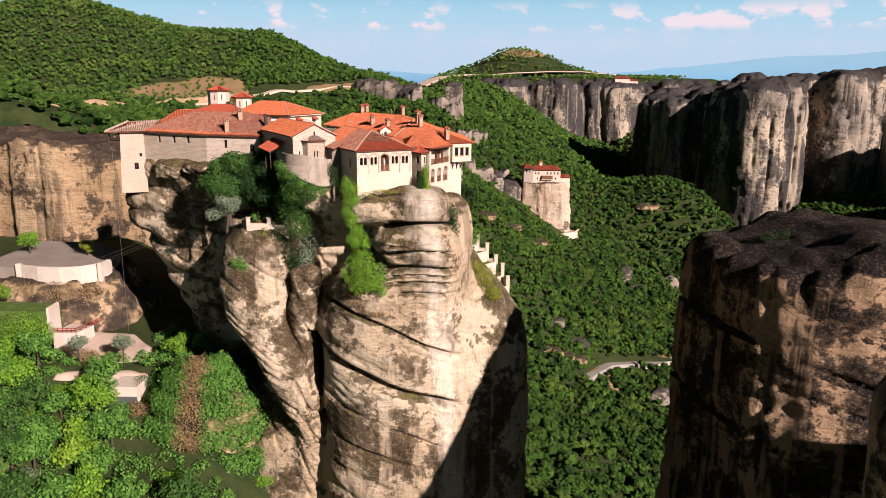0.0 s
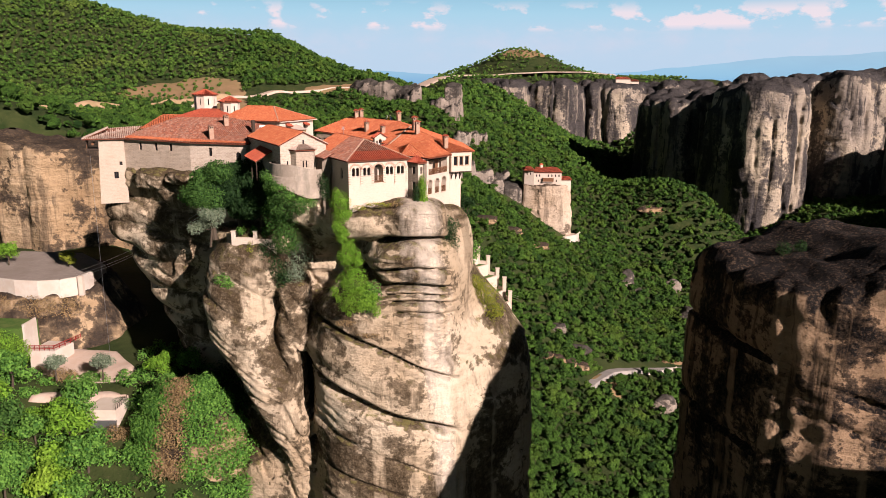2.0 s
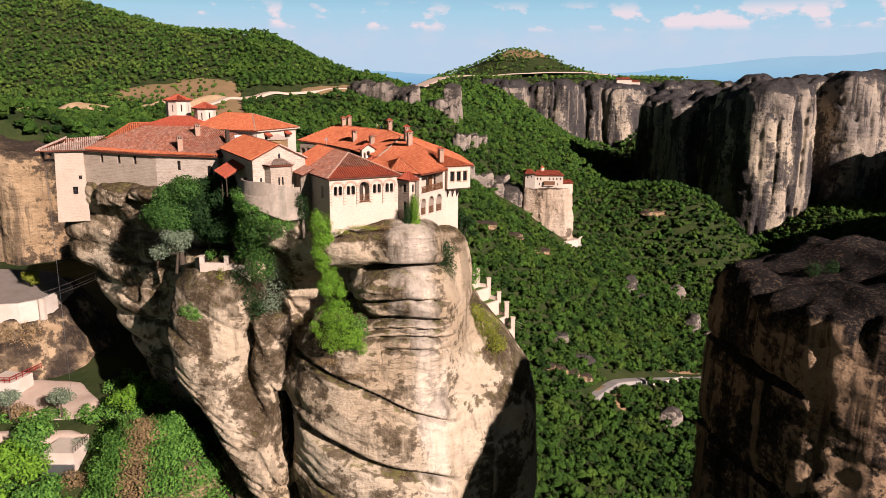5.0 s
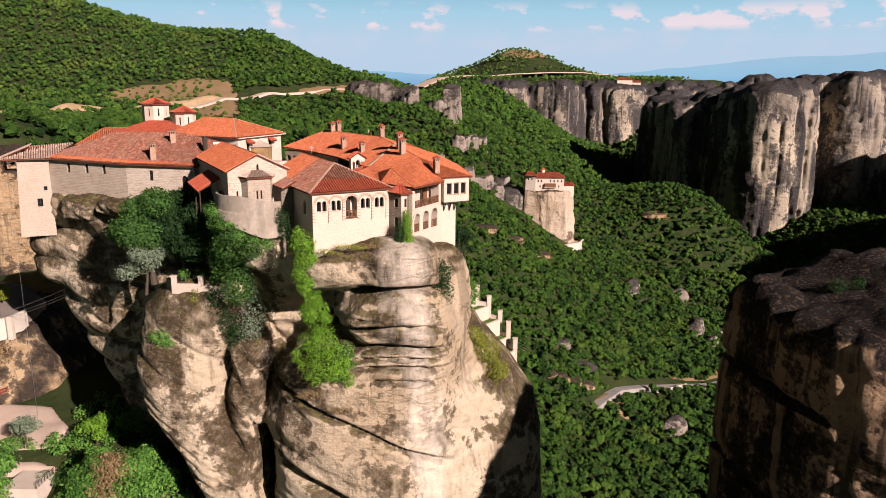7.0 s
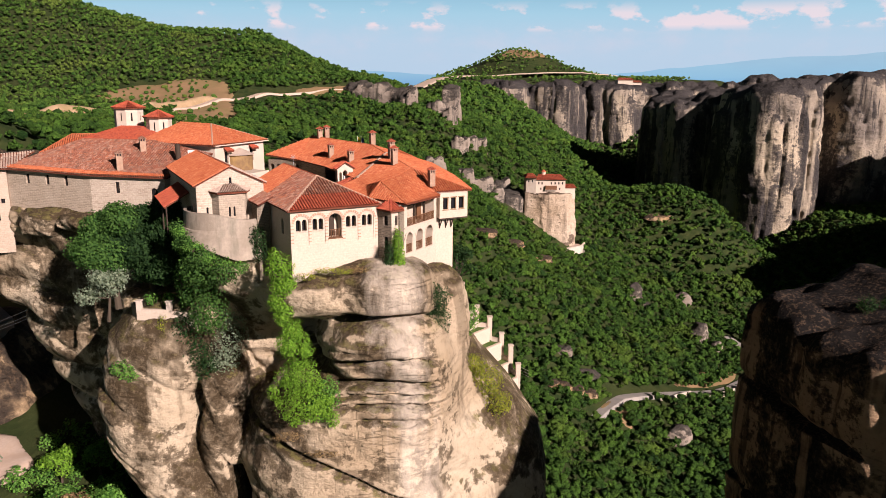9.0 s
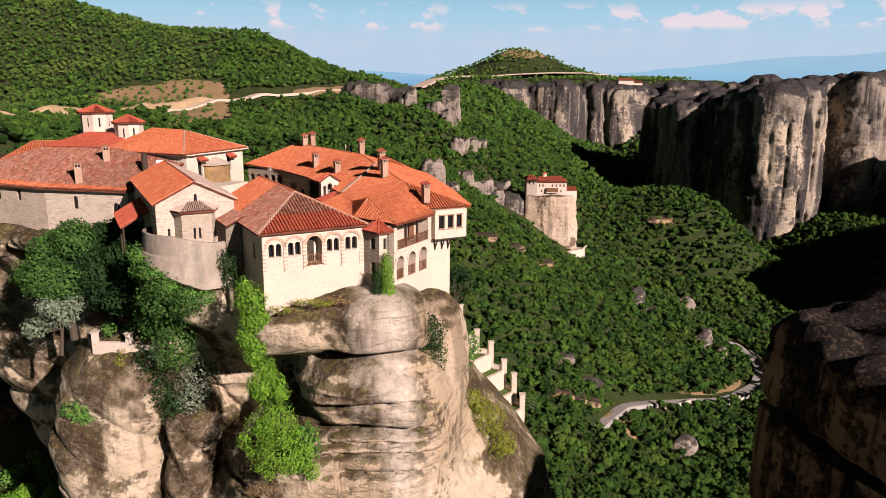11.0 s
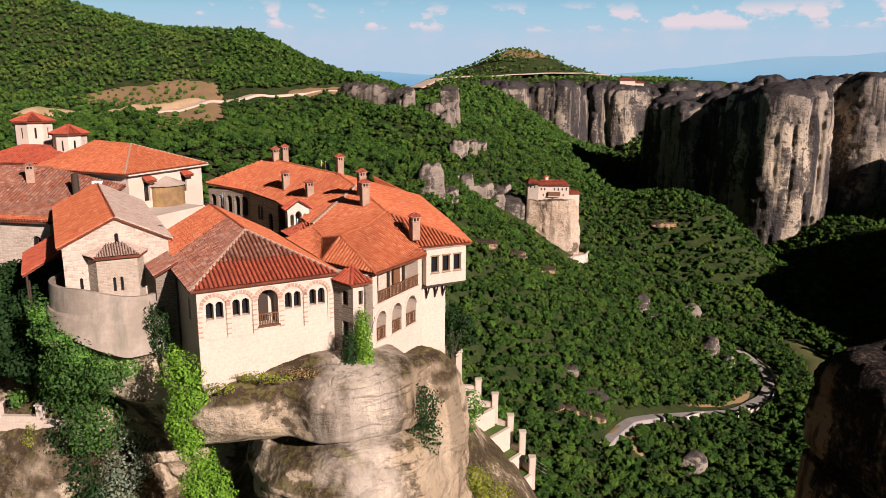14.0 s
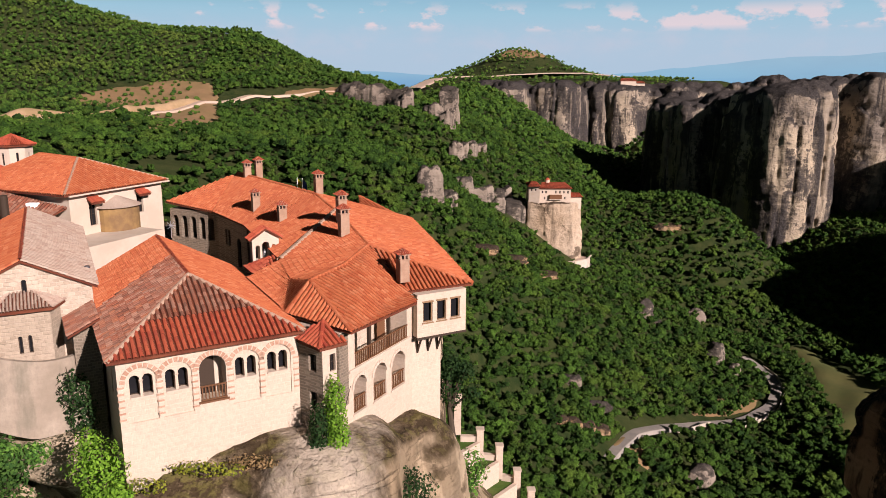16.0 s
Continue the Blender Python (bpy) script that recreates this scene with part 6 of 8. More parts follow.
# -- the long refectory and the hoist tower --
def refectory():
    h = House("refectory", (-55, 170, 83), "long stone refectory with a broad weathered tile roof", "refectory")
    A, K, E = (-69.6, 172.6), (-53.4, 167.2), (-40.9, 165.3)
    Br, Bl = (-36.5, 178.0), (-66.0, 188.0)
    h.block([A, K, (-51.0, 176), (-66, 182)], 80.5, 87.9, STONE_WALL, "west")
    h.block([K, E, Br, (-51.0, 176)], 79, 87.6, STONE_PALE, "east")
    h.block([(-66, 182), (-51.0, 176), Br, (-48, 188), Bl], 79, 88.0, STONE_PALE, "body")
    m = wall_frame(A, K)
    for u in (4.3, 8.4, 12.2):
        h.opening(m, u, 0.75, 85.7, 87.3, "west", False)
    m2 = wall_frame(K, E)
    h.opening(m2, 4.6, 0.75, 84.9, 86.7, "east", False)
    h.opening(m2, 10.8, 1.2, 83.6, 85.9, "east")
    h.build()
    part("timber_props", add_rod(add_rod(bmesh.new(), m @ Vector((14.5, 0.2, 83.3)), m @ Vector((17.0, 1.5, 82.2)), 0.14), m @ Vector((13.0, 0.3, 83.25)), m @ Vector((17.5, 0.3, 83.25)), 0.16), WOOD_DARK, h.root, "timber props under the wall")
    o = 0.6
    a3, k3, e3 = (-70.2, 171.8, 88.15), (-53.4, 166.4, 87.75), (-40.2, 164.5, 87.6)
    r1, r2 = (-60.5, 180.8, 92.2), (-46.5, 177.4, 92.3)
    j = (-36.4, 176.0, 90.3)
    d = roof(h.root, [(a3, k3, r2, r1)], TILE_OLD, [(r1, r2)], 61)
    roof(h.root, [(k3, e3, j, r2)], TILE_OLD, (), 62)
    bl = (-67.0, 189.0, 88.2)
    roof(h.root, [(bl, a3, r1)], TILE_OLD, [(a3, r1)], 63)
    roof(h.root, [((-48, 189, 89.5), bl, r1, r2)], TILE_OLD, (), 64)
    lerp = lambda p, q, k: tuple(p[i] + (q[i] - p[i]) * k for i in range(3))
    up = lambda p: (p[0], p[1], p[2] + 0.14)
    # newer tiles along the eaves
    part("eave_tiles", roof_tiles([(up(a3), up(k3), up(lerp(k3, r2, 0.09)), up(lerp(a3, r1, 0.09))), (up(k3), up(e3), up(lerp(e3, j, 0.09)), up(lerp(k3, r2, 0.09)))], seed=65), TILE_NEW, d, "band of newer orange tiles along the eaves")
    for x, y, z0, z1 in ((-49.0, 168.4, 88.2, 91.4), (-47.4, 174.2, 90.8, 93.3)):
        chimney(h.root, x, y, z0, z1, 0.95, cap=TILE_OLD)
    part("stovepipe", rod((-41.0, 172.4, 89), (-41.0, 172.4, 92.2), 0.42, 12), WOOD_DARK, h.root, "dark round chimney stack")
    # orange roof behind the ridge
    b = House("cells_wing", (-66, 192, 83), "wing behind the refectory with an orange tile roof", "house")
    q = plan((-70, 186), 14, 9, (0.95, 0.30), (-0.30, 0.95))
    b.block(q, 79, 89.3, PLASTER)
    b.build()
    p = [(*v, 89.3) for v in plan((-70.8, 185.4), 15.4, 10.2, (0.95, 0.30), (-0.30, 0.95))]
    s, t = (-68.0, 192.2, 92.2), (-58.5, 195.2, 92.2)
    roof(b.root, [(p[0], p[1], t, s), (p[3], p[0], s), (p[2], p[3], s, t), (p[1], p[2], t)], TILE_NEW, [(s, t)], 66)


refectory()


def hoist_tower():
    h = House("hoist_tower", (-71.5, 172, 77), "pale hoist tower with a projecting wooden loft", "tower")
    A, B = (-74.0, 170.0), (-69.4, 172.0)
    C, D = (-71.4, 177.0), (-76.0, 175.0)
    A2, B2, D2 = (-74.5, 169.6), (-69.2, 171.8), (-76.5, 175.2)
    h.block([A2, B2, C, D2], 74.0, 88.0, PLASTER_TAN, "wall", [A, B, C, D])
    m = wall_frame(A, B)
    h.opening(m, 3.0, 0.9, 79.4, 80.9, arched=False)
    h.opening(m, 4.1, 0.6, 82.3, 83.1, arched=False)
    h.build()
    ml = wall_frame(D, A)
    loft = part("hoist_loft", box((0.3, -2.6, 85.7), (5.2, 0.3, 85.95), ml), WOOD_DARK, h.root, "dark wooden hoist loft jutting from the tower")
    for u in (0.5, 2.0, 3.5, 5.0):
        part("post", box((u - 0.08, -2.5, 85.95), (u + 0.08, -2.34, 88.0), ml), WOOD_DARK, loft)
    part("panel", box((0.4, -2.45, 85.95), (5.1, -2.38, 86.9), ml), WOOD, loft)
    part("windlass", rod(ml @ Vector((0.6, -1.2, 87.0)), ml @ Vector((4.9, -1.2, 87.0)), 0.28, 10), WOOD, loft)
    q = [ml @ Vector(v) for v in ((-0.3, -3.1, 88.1), (6.1, -3.1, 88.1), (6.1, 2.0, 90.3), (-0.3, 2.0, 90.3))]
    roof(h.root, [tuple(q)], TILE_SLATE, (), 67)
    e = [ml @ Vector((6.2, -3.0, 88.1)), Vector((-68.6, 171.2, 88.15)), Vector((-67.0, 177.0, 90.5)), ml @ Vector((5.0, 2.0, 90.3))]
    roof(h.root, [tuple(e)], TILE_SLATE, (), 68)


hoist_tower()


# ---- woods ----
def ico(sub):
    bm = bmesh.new()
    bmesh.ops.create_icosphere(bm, subdivisions=sub, radius=1)
    v = np.array([w.co for w in bm.verts])
    f = np.array([[w.index for w in q.verts] for q in bm.faces])
    bm.free()
    return v, f


def clumps(centres, radii, rng, sub=1, squash=0.8, rough=0.25):
    """Many uneven leaf clumps in one mesh."""
    v, f = ico(sub)
    n, k = len(centres), len(v)
    a = rng.uniform(0, 2 * math.pi, n)
    c, s = np.cos(a)[:, None], np.sin(a)[:, None]
    x, y, z = v[:, 0][None], v[:, 1][None], v[:, 2][None]
    V = np.stack([x * c - y * s, x * s + y * c, z * squash + 0 * c], -1) * (1 + rough * rng.uniform(-1, 1, (n, k)))[:, :, None]
    V = V * np.asarray(radii)[:, None, None] + np.asarray(centres)[:, None, :]
    F = f[None] + (np.arange(n) * k)[:, None, None]
    return V.reshape(-1, 3), F.reshape(-1, 3)


def scatter(lo, hi, spacing, rng, keep):
    """Places on a loosened grid where keep(x, y) says so."""
    X, Y = np.meshgrid(np.arange(lo[0], hi[0], spacing), np.arange(lo[1], hi[1], spacing), indexing="ij")
    X = (X + rng.uniform(-0.45, 0.45, X.shape) * spacing).ravel()
    Y = (Y + rng.uniform(-0.45, 0.45, Y.shape) * spacing).ravel()
    m = keep(X, Y)
    return X[m], Y[m]


def outside(X, Y, pts, margin=0.0):
    d = plan_distance(X.reshape(-1, 1, 1), Y.reshape(-1, 1, 1), pts).ravel()
    return d > margin


CLIFF_FEET = [[(95, 1800), (140, 1735), (690, 1710), (800, 1780), (780, 1940), (100, 1940)], [(310, 1225), (345, 1185), (620, 1190), (640, 1420), (330, 1410)],
              [(400, 1100), (425, 1055), (480, 1040), (900, 1020), (900, 1260), (420, 1200)], [(42, 702), (135, 698), (138, 770), (45, 765)]]


def open_land(x, y, wide=1.0):
    ok = (path_distance(x, y, VALLEY_ROAD) > 7.2) & (path_distance(x, y, HILL_ROAD) > 16) & (path_distance(x, y, NORTH_ROAD) > 42)
    for p in (MEADOW_PLAN, BARE_PLAN, CUT_PLAN):
        ok &= outside(x, y, p, -2)
    for p in CLIFF_FEET:
        ok &= outside(x, y, p, 0)
    return ok


def in_view(x, y, pad=30):
    return (x < 0.66 * y + pad) & (x > -0.66 * y - pad)


def wood(name, lo, hi, spacing, crown, count, sub, mat, label, seed, keep=None, gaps=-0.9, blades=0, blade=1.0):
    """A wood of many crowns: each of several clumps, or a core clad in leafy blades that face outwards."""
    rng = np.random.RandomState(seed)
    x, y = scatter(lo, hi, spacing, rng, lambda x, y: open_land(x, y) & in_view(x, y) & (fbm(x / 30, y / 30, 0.5, 2, seed) > gaps) & (keep(x, y) if keep else True))
    size = crown * rng.uniform(0.55, 1.35, len(x))
    z = land(x, y) + size * rng.uniform(0.5, 1.1, len(x))
    C, R = [np.stack([x, y, z + size * 0.35], 1)], [size * 0.62]
    for k in range(count):
        a, t = rng.uniform(0, 2 * math.pi, len(x)), rng.uniform(-0.35, 0.75, len(x))
        r = size * np.sqrt(1 - np.clip(t, 0, 1) ** 2) * rng.uniform(0.45, 0.75, len(x))
        C.append(np.stack([x + r * np.cos(a), y + r * np.sin(a), z + size * (0.25 + 0.75 * t)], 1))
        R.append(size * rng.uniform(0.22, 0.40, len(x)))
    C, R = np.concatenate(C), np.concatenate(R)
    if not blades:
        V, F = clumps(C, R, rng, sub, 0.85, 0.42)
        return solo(name, mesh_np(name, V, F, False), mat, label, "wood", "stuff")
    V, F = clumps(C, R * 0.86, rng, sub, 0.85, 0.35)
    n = len(C)
    d = rng.normal(size=(n, blades, 3)) + np.array((0.15, -0.30, 0.45))
    d /= np.linalg.norm(d, axis=2)[:, :, None]
    p = C[:, None, :] + d * (R[:, None] * rng.uniform(0.75, 1.22, (n, blades)))[:, :, None] * np.array((1, 1, 0.85))
    nrm = d + 0.55 * rng.normal(size=d.shape)
    a = np.cross(nrm, rng.normal(size=d.shape))
    a /= np.linalg.norm(a, axis=2)[:, :, None]
    b = np.cross(nrm, a)
    b /= np.linalg.norm(b, axis=2)[:, :, None]
    s = (blade * rng.uniform(0.55, 1.25, (n, blades)))[:, :, None]
    q = np.stack([p - a * s * 0.5, p + b * s * 0.42, p + a * s * 0.5], 2).reshape(-1, 3)
    F = np.concatenate([F, len(V) + np.arange(len(q)).reshape(-1, 3)])
    return solo(name, mesh_np(name, np.concatenate([V, q]), F, False), mat, label, "wood", "stuff")


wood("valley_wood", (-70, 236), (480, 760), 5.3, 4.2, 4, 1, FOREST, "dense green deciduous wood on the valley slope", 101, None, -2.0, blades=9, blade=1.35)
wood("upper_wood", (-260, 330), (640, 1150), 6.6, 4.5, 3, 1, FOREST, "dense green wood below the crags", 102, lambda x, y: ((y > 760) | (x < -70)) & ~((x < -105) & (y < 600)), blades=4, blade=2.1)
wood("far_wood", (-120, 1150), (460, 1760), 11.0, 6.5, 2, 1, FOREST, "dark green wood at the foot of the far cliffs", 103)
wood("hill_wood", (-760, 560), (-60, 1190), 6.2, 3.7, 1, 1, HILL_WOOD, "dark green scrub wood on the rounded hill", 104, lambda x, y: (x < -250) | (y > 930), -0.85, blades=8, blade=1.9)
wood("ridge_wood", (-80, 1880), (640, 2480), 13.0, 5.2, 1, 1, HILL_WOOD, "dark scrub on the far hill and ridge", 105, None, -0.25)
wood("plateau_wood", (-420, 335), (-105, 600), 6.5, 3.6, 5, 1, FOREST, "green trees on the plateau behind the cliff", 106, None, -0.55)


def bare_scrub():
    """Single bushes dotted over the bare slope."""
    rng = np.random.RandomState(107)
    x, y = scatter((-360, 620), (-170, 930), 11.0, rng, lambda x, y: ~outside(x, y, BARE_PLAN, 4) & (path_distance(x, y, HILL_ROAD) > 5) & (fbm(x / 40, y / 40, 0.2, 2, 9) > -0.35))
    size = rng.uniform(1.2, 2.8, len(x))
    V, F = clumps(np.stack([x, y, land(x, y) + size * 0.7 + 0.8], 1), size, rng, 1, 0.8, 0.3)
    solo("slope_scrub", mesh_np("slope_scrub", V, F, False), HILL_WOOD, "dark bushes dotted over the bare slope", "scrub", "stuff")


bare_scrub()


def verge_scrub():
    """Low bushes round the near end of the valley road."""
    rng = np.random.RandomState(108)
    x, y = scatter((80, 466), (114, 502), 3.0, rng, lambda x, y: path_distance(x, y, VALLEY_ROAD) > 4.6)
    size = rng.uniform(1.1, 2.3, len(x))
    V, F = clumps(np.stack([x, y, land(x, y) + size * 0.8 + 0.6], 1), size, rng, 2, 0.85, 0.3)
    solo("verge_scrub", mesh_np("verge_scrub", V, F, False), FOREST, "green bushes round the near end of the road", "scrub", "stuff")


verge_scrub()


# ---- trees, shrubs and climbers near the monastery ----
def leaves(clump_list, size, per, rng, inner=0.45):
    """Leaf blades spread through and over ellipsoid clumps: (centre, radii) pairs."""
    V = []
    for c, r in clump_list:
        r = np.array(r if isinstance(r, tuple) else (r, r, r))
        n = int(per * (r[0] * r[1] + r[1] * r[2] + r[0] * r[2]) / 3 * 14.0 / size ** 2)
        d = rng.normal(size=(n, 3))
        d /= np.linalg.norm(d, axis=1)[:, None]
        k = rng.uniform(inner ** 3, 1.12, n) ** (1 / 3)
        lump = 1 + 0.22 * vnoise(d[:, 0] * 2.6 + c[0], d[:, 1] * 2.6 + c[1], d[:, 2] * 2.6 + c[2], 77)
        p = np.array(c) + d * r * (k * lump)[:, None]
        nrm = d * 1.0 + rng.normal(size=(n, 3)) * 0.45 + np.array((0, 0, 0.25))
        nrm /= np.linalg.norm(nrm, axis=1)[:, None]
        a = np.cross(nrm, rng.normal(size=(n, 3)))
        a /= np.linalg.norm(a, axis=1)[:, None]
        b = np.cross(nrm, a)
        s = size * rng.uniform(0.6, 1.3, n)[:, None]
        V.append(np.stack([p - a * s * 0.5, p + b * s * 0.34 + nrm * s * 0.08, p + a * s * 0.5, p - b * s * 0.34 + nrm * s * 0.08], 1))
    V = np.concatenate(V).reshape(-1, 3)
    return mesh_np("leaves", V, np.arange(len(V)).reshape(-1, 4))


def tree(name, x, y, z0, height, spread, mat, label, seed, size=0.42, per=1.5, category="tree", squash=0.8, lobes=7):
    """A tapered trunk with limbs and a crown of many leaf clumps."""
    rng = np.random.RandomState(seed)
    root = thing(name, (x, y, z0), label, category)
    bm = bmesh.new()
    fork = z0 + height * 0.40
    lean = rng.uniform(-0.06, 0.06, 2) * height
    add_rod(bm, (x, y, z0 - 0.5), (x + lean[0], y + lean[1], fork), 0.035 * height, 8, 0.022 * height)
    cl = [((x + lean[0], y + lean[1], z0 + height * 0.66), (spread * 0.62, spread * 0.62, height * 0.27))]
    for k in range(lobes):
        a = 2 * math.pi * (k + rng.uniform(-0.3, 0.3)) / lobes
        t = rng.uniform(0.42, 0.88)
        rr = spread * (0.62 if t < 0.65 else 0.42) * rng.uniform(0.8, 1.15)
        c = (x + rr * math.cos(a), y + rr * math.sin(a), z0 + height * t)
        q = spread * rng.uniform(0.34, 0.50)
        cl.append((c, (q, q, q * squash)))
        add_rod(bm, (x + lean[0] * 0.9, y + lean[1] * 0.9, fork - 0.3), c, 0.014 * height, 5, 0.005 * height)
    part("trunk", bm, BARK, root)
    part("crown", leaves(cl, size, per, rng), mat, root)
    return root


def shrub(name, spots, mat, label, seed, size=0.36, per=1.6, category="shrub"):
    """A low plant without a trunk, of one or more clumps, with its stems."""
    rng = np.random.RandomState(seed)
    (c, r) = spots[0]
    r0 = r if isinstance(r, tuple) else (r, r, r)
    root = thing(name, (c[0], c[1], c[2] - r0[2]), label, category)
    bm = bmesh.new()
    for k in range(5):
        d = rng.normal(size=3) * np.array(r0) * 0.5
        add_rod(bm, (c[0], c[1], c[2] - r0[2]), (c[0] + d[0], c[1] + d[1], c[2] + abs(d[2])), 0.06, 5, 0.02)
    part("stems", bm, BARK, root)
    part("foliage", leaves(spots, size, per, rng), mat, root)
    return root


# the shelf under the refectory
tree("broadleaf_tree", -45.8, 156.4, 69.5, 15.5, 6.2, LEAF_LEAFY, "leafy dark green tree on the rock shelf below the refectory", 201, per=3.4, lobes=11)
tree("dark_tree", -40.4, 157.0, 69.5, 16.0, 6.2, LEAF_DARK, "tall dark green tree on the rock shelf", 202, per=3.4, lobes=11)
tree("dark_tree", -36.2, 156.0, 69.5, 14.5, 6.0, LEAF_DARK, "tall dark green tree on the rock shelf", 203, per=3.4, lobes=11)
tree("dark_tree", -32.4, 153.4, 69.0, 12.6, 5.2, LEAF_DARK, "tall dark green tree on the rock shelf", 204, per=3.4, lobes=11)
tree("olive_tree", -45.4, 152.0, 69.0, 8.0, 3.9, LEAF_GREY, "silvery olive tree at the terrace edge", 205, 0.34)
for _k, (_c, _r) in enumerate([((-39.5, 153.2, 71.6), 1.1), ((-37.2, 153.4, 71.5), 1.0), ((-34.3, 153.0, 71.4), 1.3)]):
    shrub("terrace_bush", [(_c, _r)], LEAF_GREEN, "small green bush on the walled terrace", 210 + _k)
shrub("ivy_curtain", [((-34.0, 150.6, 67.6), (2.2, 1.6, 3.2)), ((-32.0, 149.4, 64.8), (2.0, 1.6, 2.6)), ((-30.6, 149.0, 62.6), (1.7, 1.5, 2.0))], LEAF_DARK, "dark ivy hanging over the terrace wall", 214)
shrub("dry_bush", [((-27.6, 150.4, 66.6), (2.6, 2.0, 4.2)), ((-28.6, 149.4, 63.2), (2.0, 1.8, 2.6))], LEAF_GREY, "half-dry grey-green bush on the ledge", 215, 0.32, 1.0)
shrub("wall_creeper", [((-37.2, 150.6, 67.4), (1.0, 0.7, 2.6)), ((-38.2, 150.2, 64.6), (1.3, 0.8, 1.3))], LEAF_YELLOW, "yellow-green creeper on the terrace wall", 216, 0.26)
shrub("ledge_bush", [((-42.2, 147.6, 63.0), (1.7, 1.3, 1.3)), ((-40.9, 147.4, 62.2), (1.2, 1.0, 1.0))], LEAF_GREEN, "dry-tipped green bush on a rock ledge", 217, 0.3)
# climbers at the corner of the arcaded house
_rng = np.random.RandomState(219)
_tufts = [((-17.9, 140.4, 79.6), (1.9, 1.6, 2.0)), ((-18.2, 140.6, 76.8), (1.3, 1.2, 1.7)), ((-17.6, 140.8, 73.6), (1.0, 1.0, 2.2)), ((-17.0, 140.4, 69.6), (1.7, 1.5, 2.3)), ((-15.8, 139.8, 65.2), (2.9, 2.0, 2.6)), ((-15.2, 139.4, 61.6), (3.6, 2.3, 2.6))]
for _k in range(44):
    _z = _rng.uniform(58.6, 81.4)
    _w = float(np.interp(_z, (58.6, 62, 66, 70, 74, 78, 81.4), (3.4, 4.4, 3.2, 2.0, 1.2, 1.7, 1.0)))
    _a = _rng.uniform(-1, 1)
    _q = _rng.uniform(0.5, 1.1)
    _tufts.append(((float(np.interp(_z, (59, 66, 74, 80), (-15.2, -16.0, -17.7, -17.9))) + _a * _w, 139.2 + 0.10 * (_z - 60) * 0.5 + 0.8 * abs(_a), _z), (_q, _q * 0.9, _q * _rng.uniform(0.8, 1.4))))
shrub("bright_ivy", _tufts, LEAF_BRIGHT, "bright green ivy climbing from the ledge to the house corner", 220, 0.25, 1.5, "ivy")
shrub("dark_ivy", [((-12.4, 140.6, 62.6), (1.9, 1.6, 2.4)), ((-13.6, 140.4, 60.6), (1.7, 1.4, 1.9))], LEAF_GREEN, "darker green ivy beside the bright one", 221)
shrub("hanging_ivy", [((-31.4, 146.6, 80.6), (1.6, 1.6, 1.8)), ((-32.6, 146.6, 83.2), (1.2, 1.2, 1.4)), ((-31.0, 144.9, 81.8), (1.7, 1.3, 1.6)), ((-28.6, 143.6, 80.0), (2.1, 1.3, 1.7)), ((-25.8, 143.2, 78.4), (2.1, 1.3, 1.8)), ((-29.4, 144.8, 78.2), (2.8, 2.0, 2.4)), ((-30.6, 148.0, 75.6), (3.2, 2.6, 3.6)), ((-29.6, 148.0, 71.0), (2.8, 2.4, 3.0))],
      LEAF_LEAFY, "dark ivy trailing below the round wall", 222, 0.34, 1.8, "ivy")
shrub("bastion_ivy", [((-29.6, 143.3, 81.6), (1.5, 0.6, 0.7)), ((-31.6, 144.7, 83.3), (0.9, 0.6, 0.8)), ((-27.6, 142.9, 80.2), (1.3, 0.6, 0.8)), ((-25.6, 143.0, 79.3), (1.3, 0.6, 0.8)), ((-23.7, 143.6, 78.9), (1.1, 0.6, 0.9))], LEAF_GREEN, "fresh green ivy on the foot of the round wall", 223, 0.26, 2.2)
shrub("wall_ivy", [((-21.9, 145.9, 82.4), (1.2, 0.9, 1.6)), ((-21.6, 146.0, 80.4), (1.2, 0.9, 1.6))] , LEAF_DARK, "dark ivy on the shaded wall by the chapel", 224, 0.26)
shrub("loggia_creeper", [((-3.3, 145.0, 81.6), (0.75, 0.7, 2.6)), ((-3.2, 144.9, 78.8), (0.95, 0.9, 2.6)), ((-3.2, 144.6, 75.8), (1.1, 1.0, 2.2))], LEAF_BRIGHT, "bright green creeper up the corner of the turret", 225, 0.22, 3.2)
shrub("slim_cypress", [((-4.5, 144.5, 80.0), (0.70, 0.7, 2.4)), ((-4.5, 144.4, 77.4), (1.0, 0.9, 2.6)), ((-4.3, 144.2, 75.2), (1.1, 1.0, 1.8))], LEAF_DARK, "slim dark green cypress against the turret", 226, 0.22, 3.0, "cypress")
shrub("round_bush", [((1.7, 147.0, 73.8), (2.0, 1.7, 2.2)), ((1.9, 147.0, 70.6), (1.8, 1.6, 2.4))], LEAF_DARK, "dense round dark bush below the loggia wall", 227, 0.28, 1.8)
shrub("yellow_bush", [((9.4, 157.0, 57.6), (2.6, 2.2, 2.6)), ((11.2, 156.0, 54.4), (2.4, 2.0, 2.2)), ((7.6, 157.6, 60.0), (1.8, 1.6, 1.8))], LEAF_YELLOW, "bright yellow-green bush on the rock shoulder", 228, 0.32, 1.6)
tree("garden_tree", 5.6, 168.0, 66.0, 12.5, 2.6, LEAF_DARK, "narrow dark tree behind the wing", 229, 0.34)
shrub("garden_bush", [((7.4, 166.0, 65.2), (1.6, 1.4, 2.0)), ((6.6, 164.5, 63.6), (1.4, 1.2, 1.5))], LEAF_GREEN, "green bush beside the garden steps", 230)
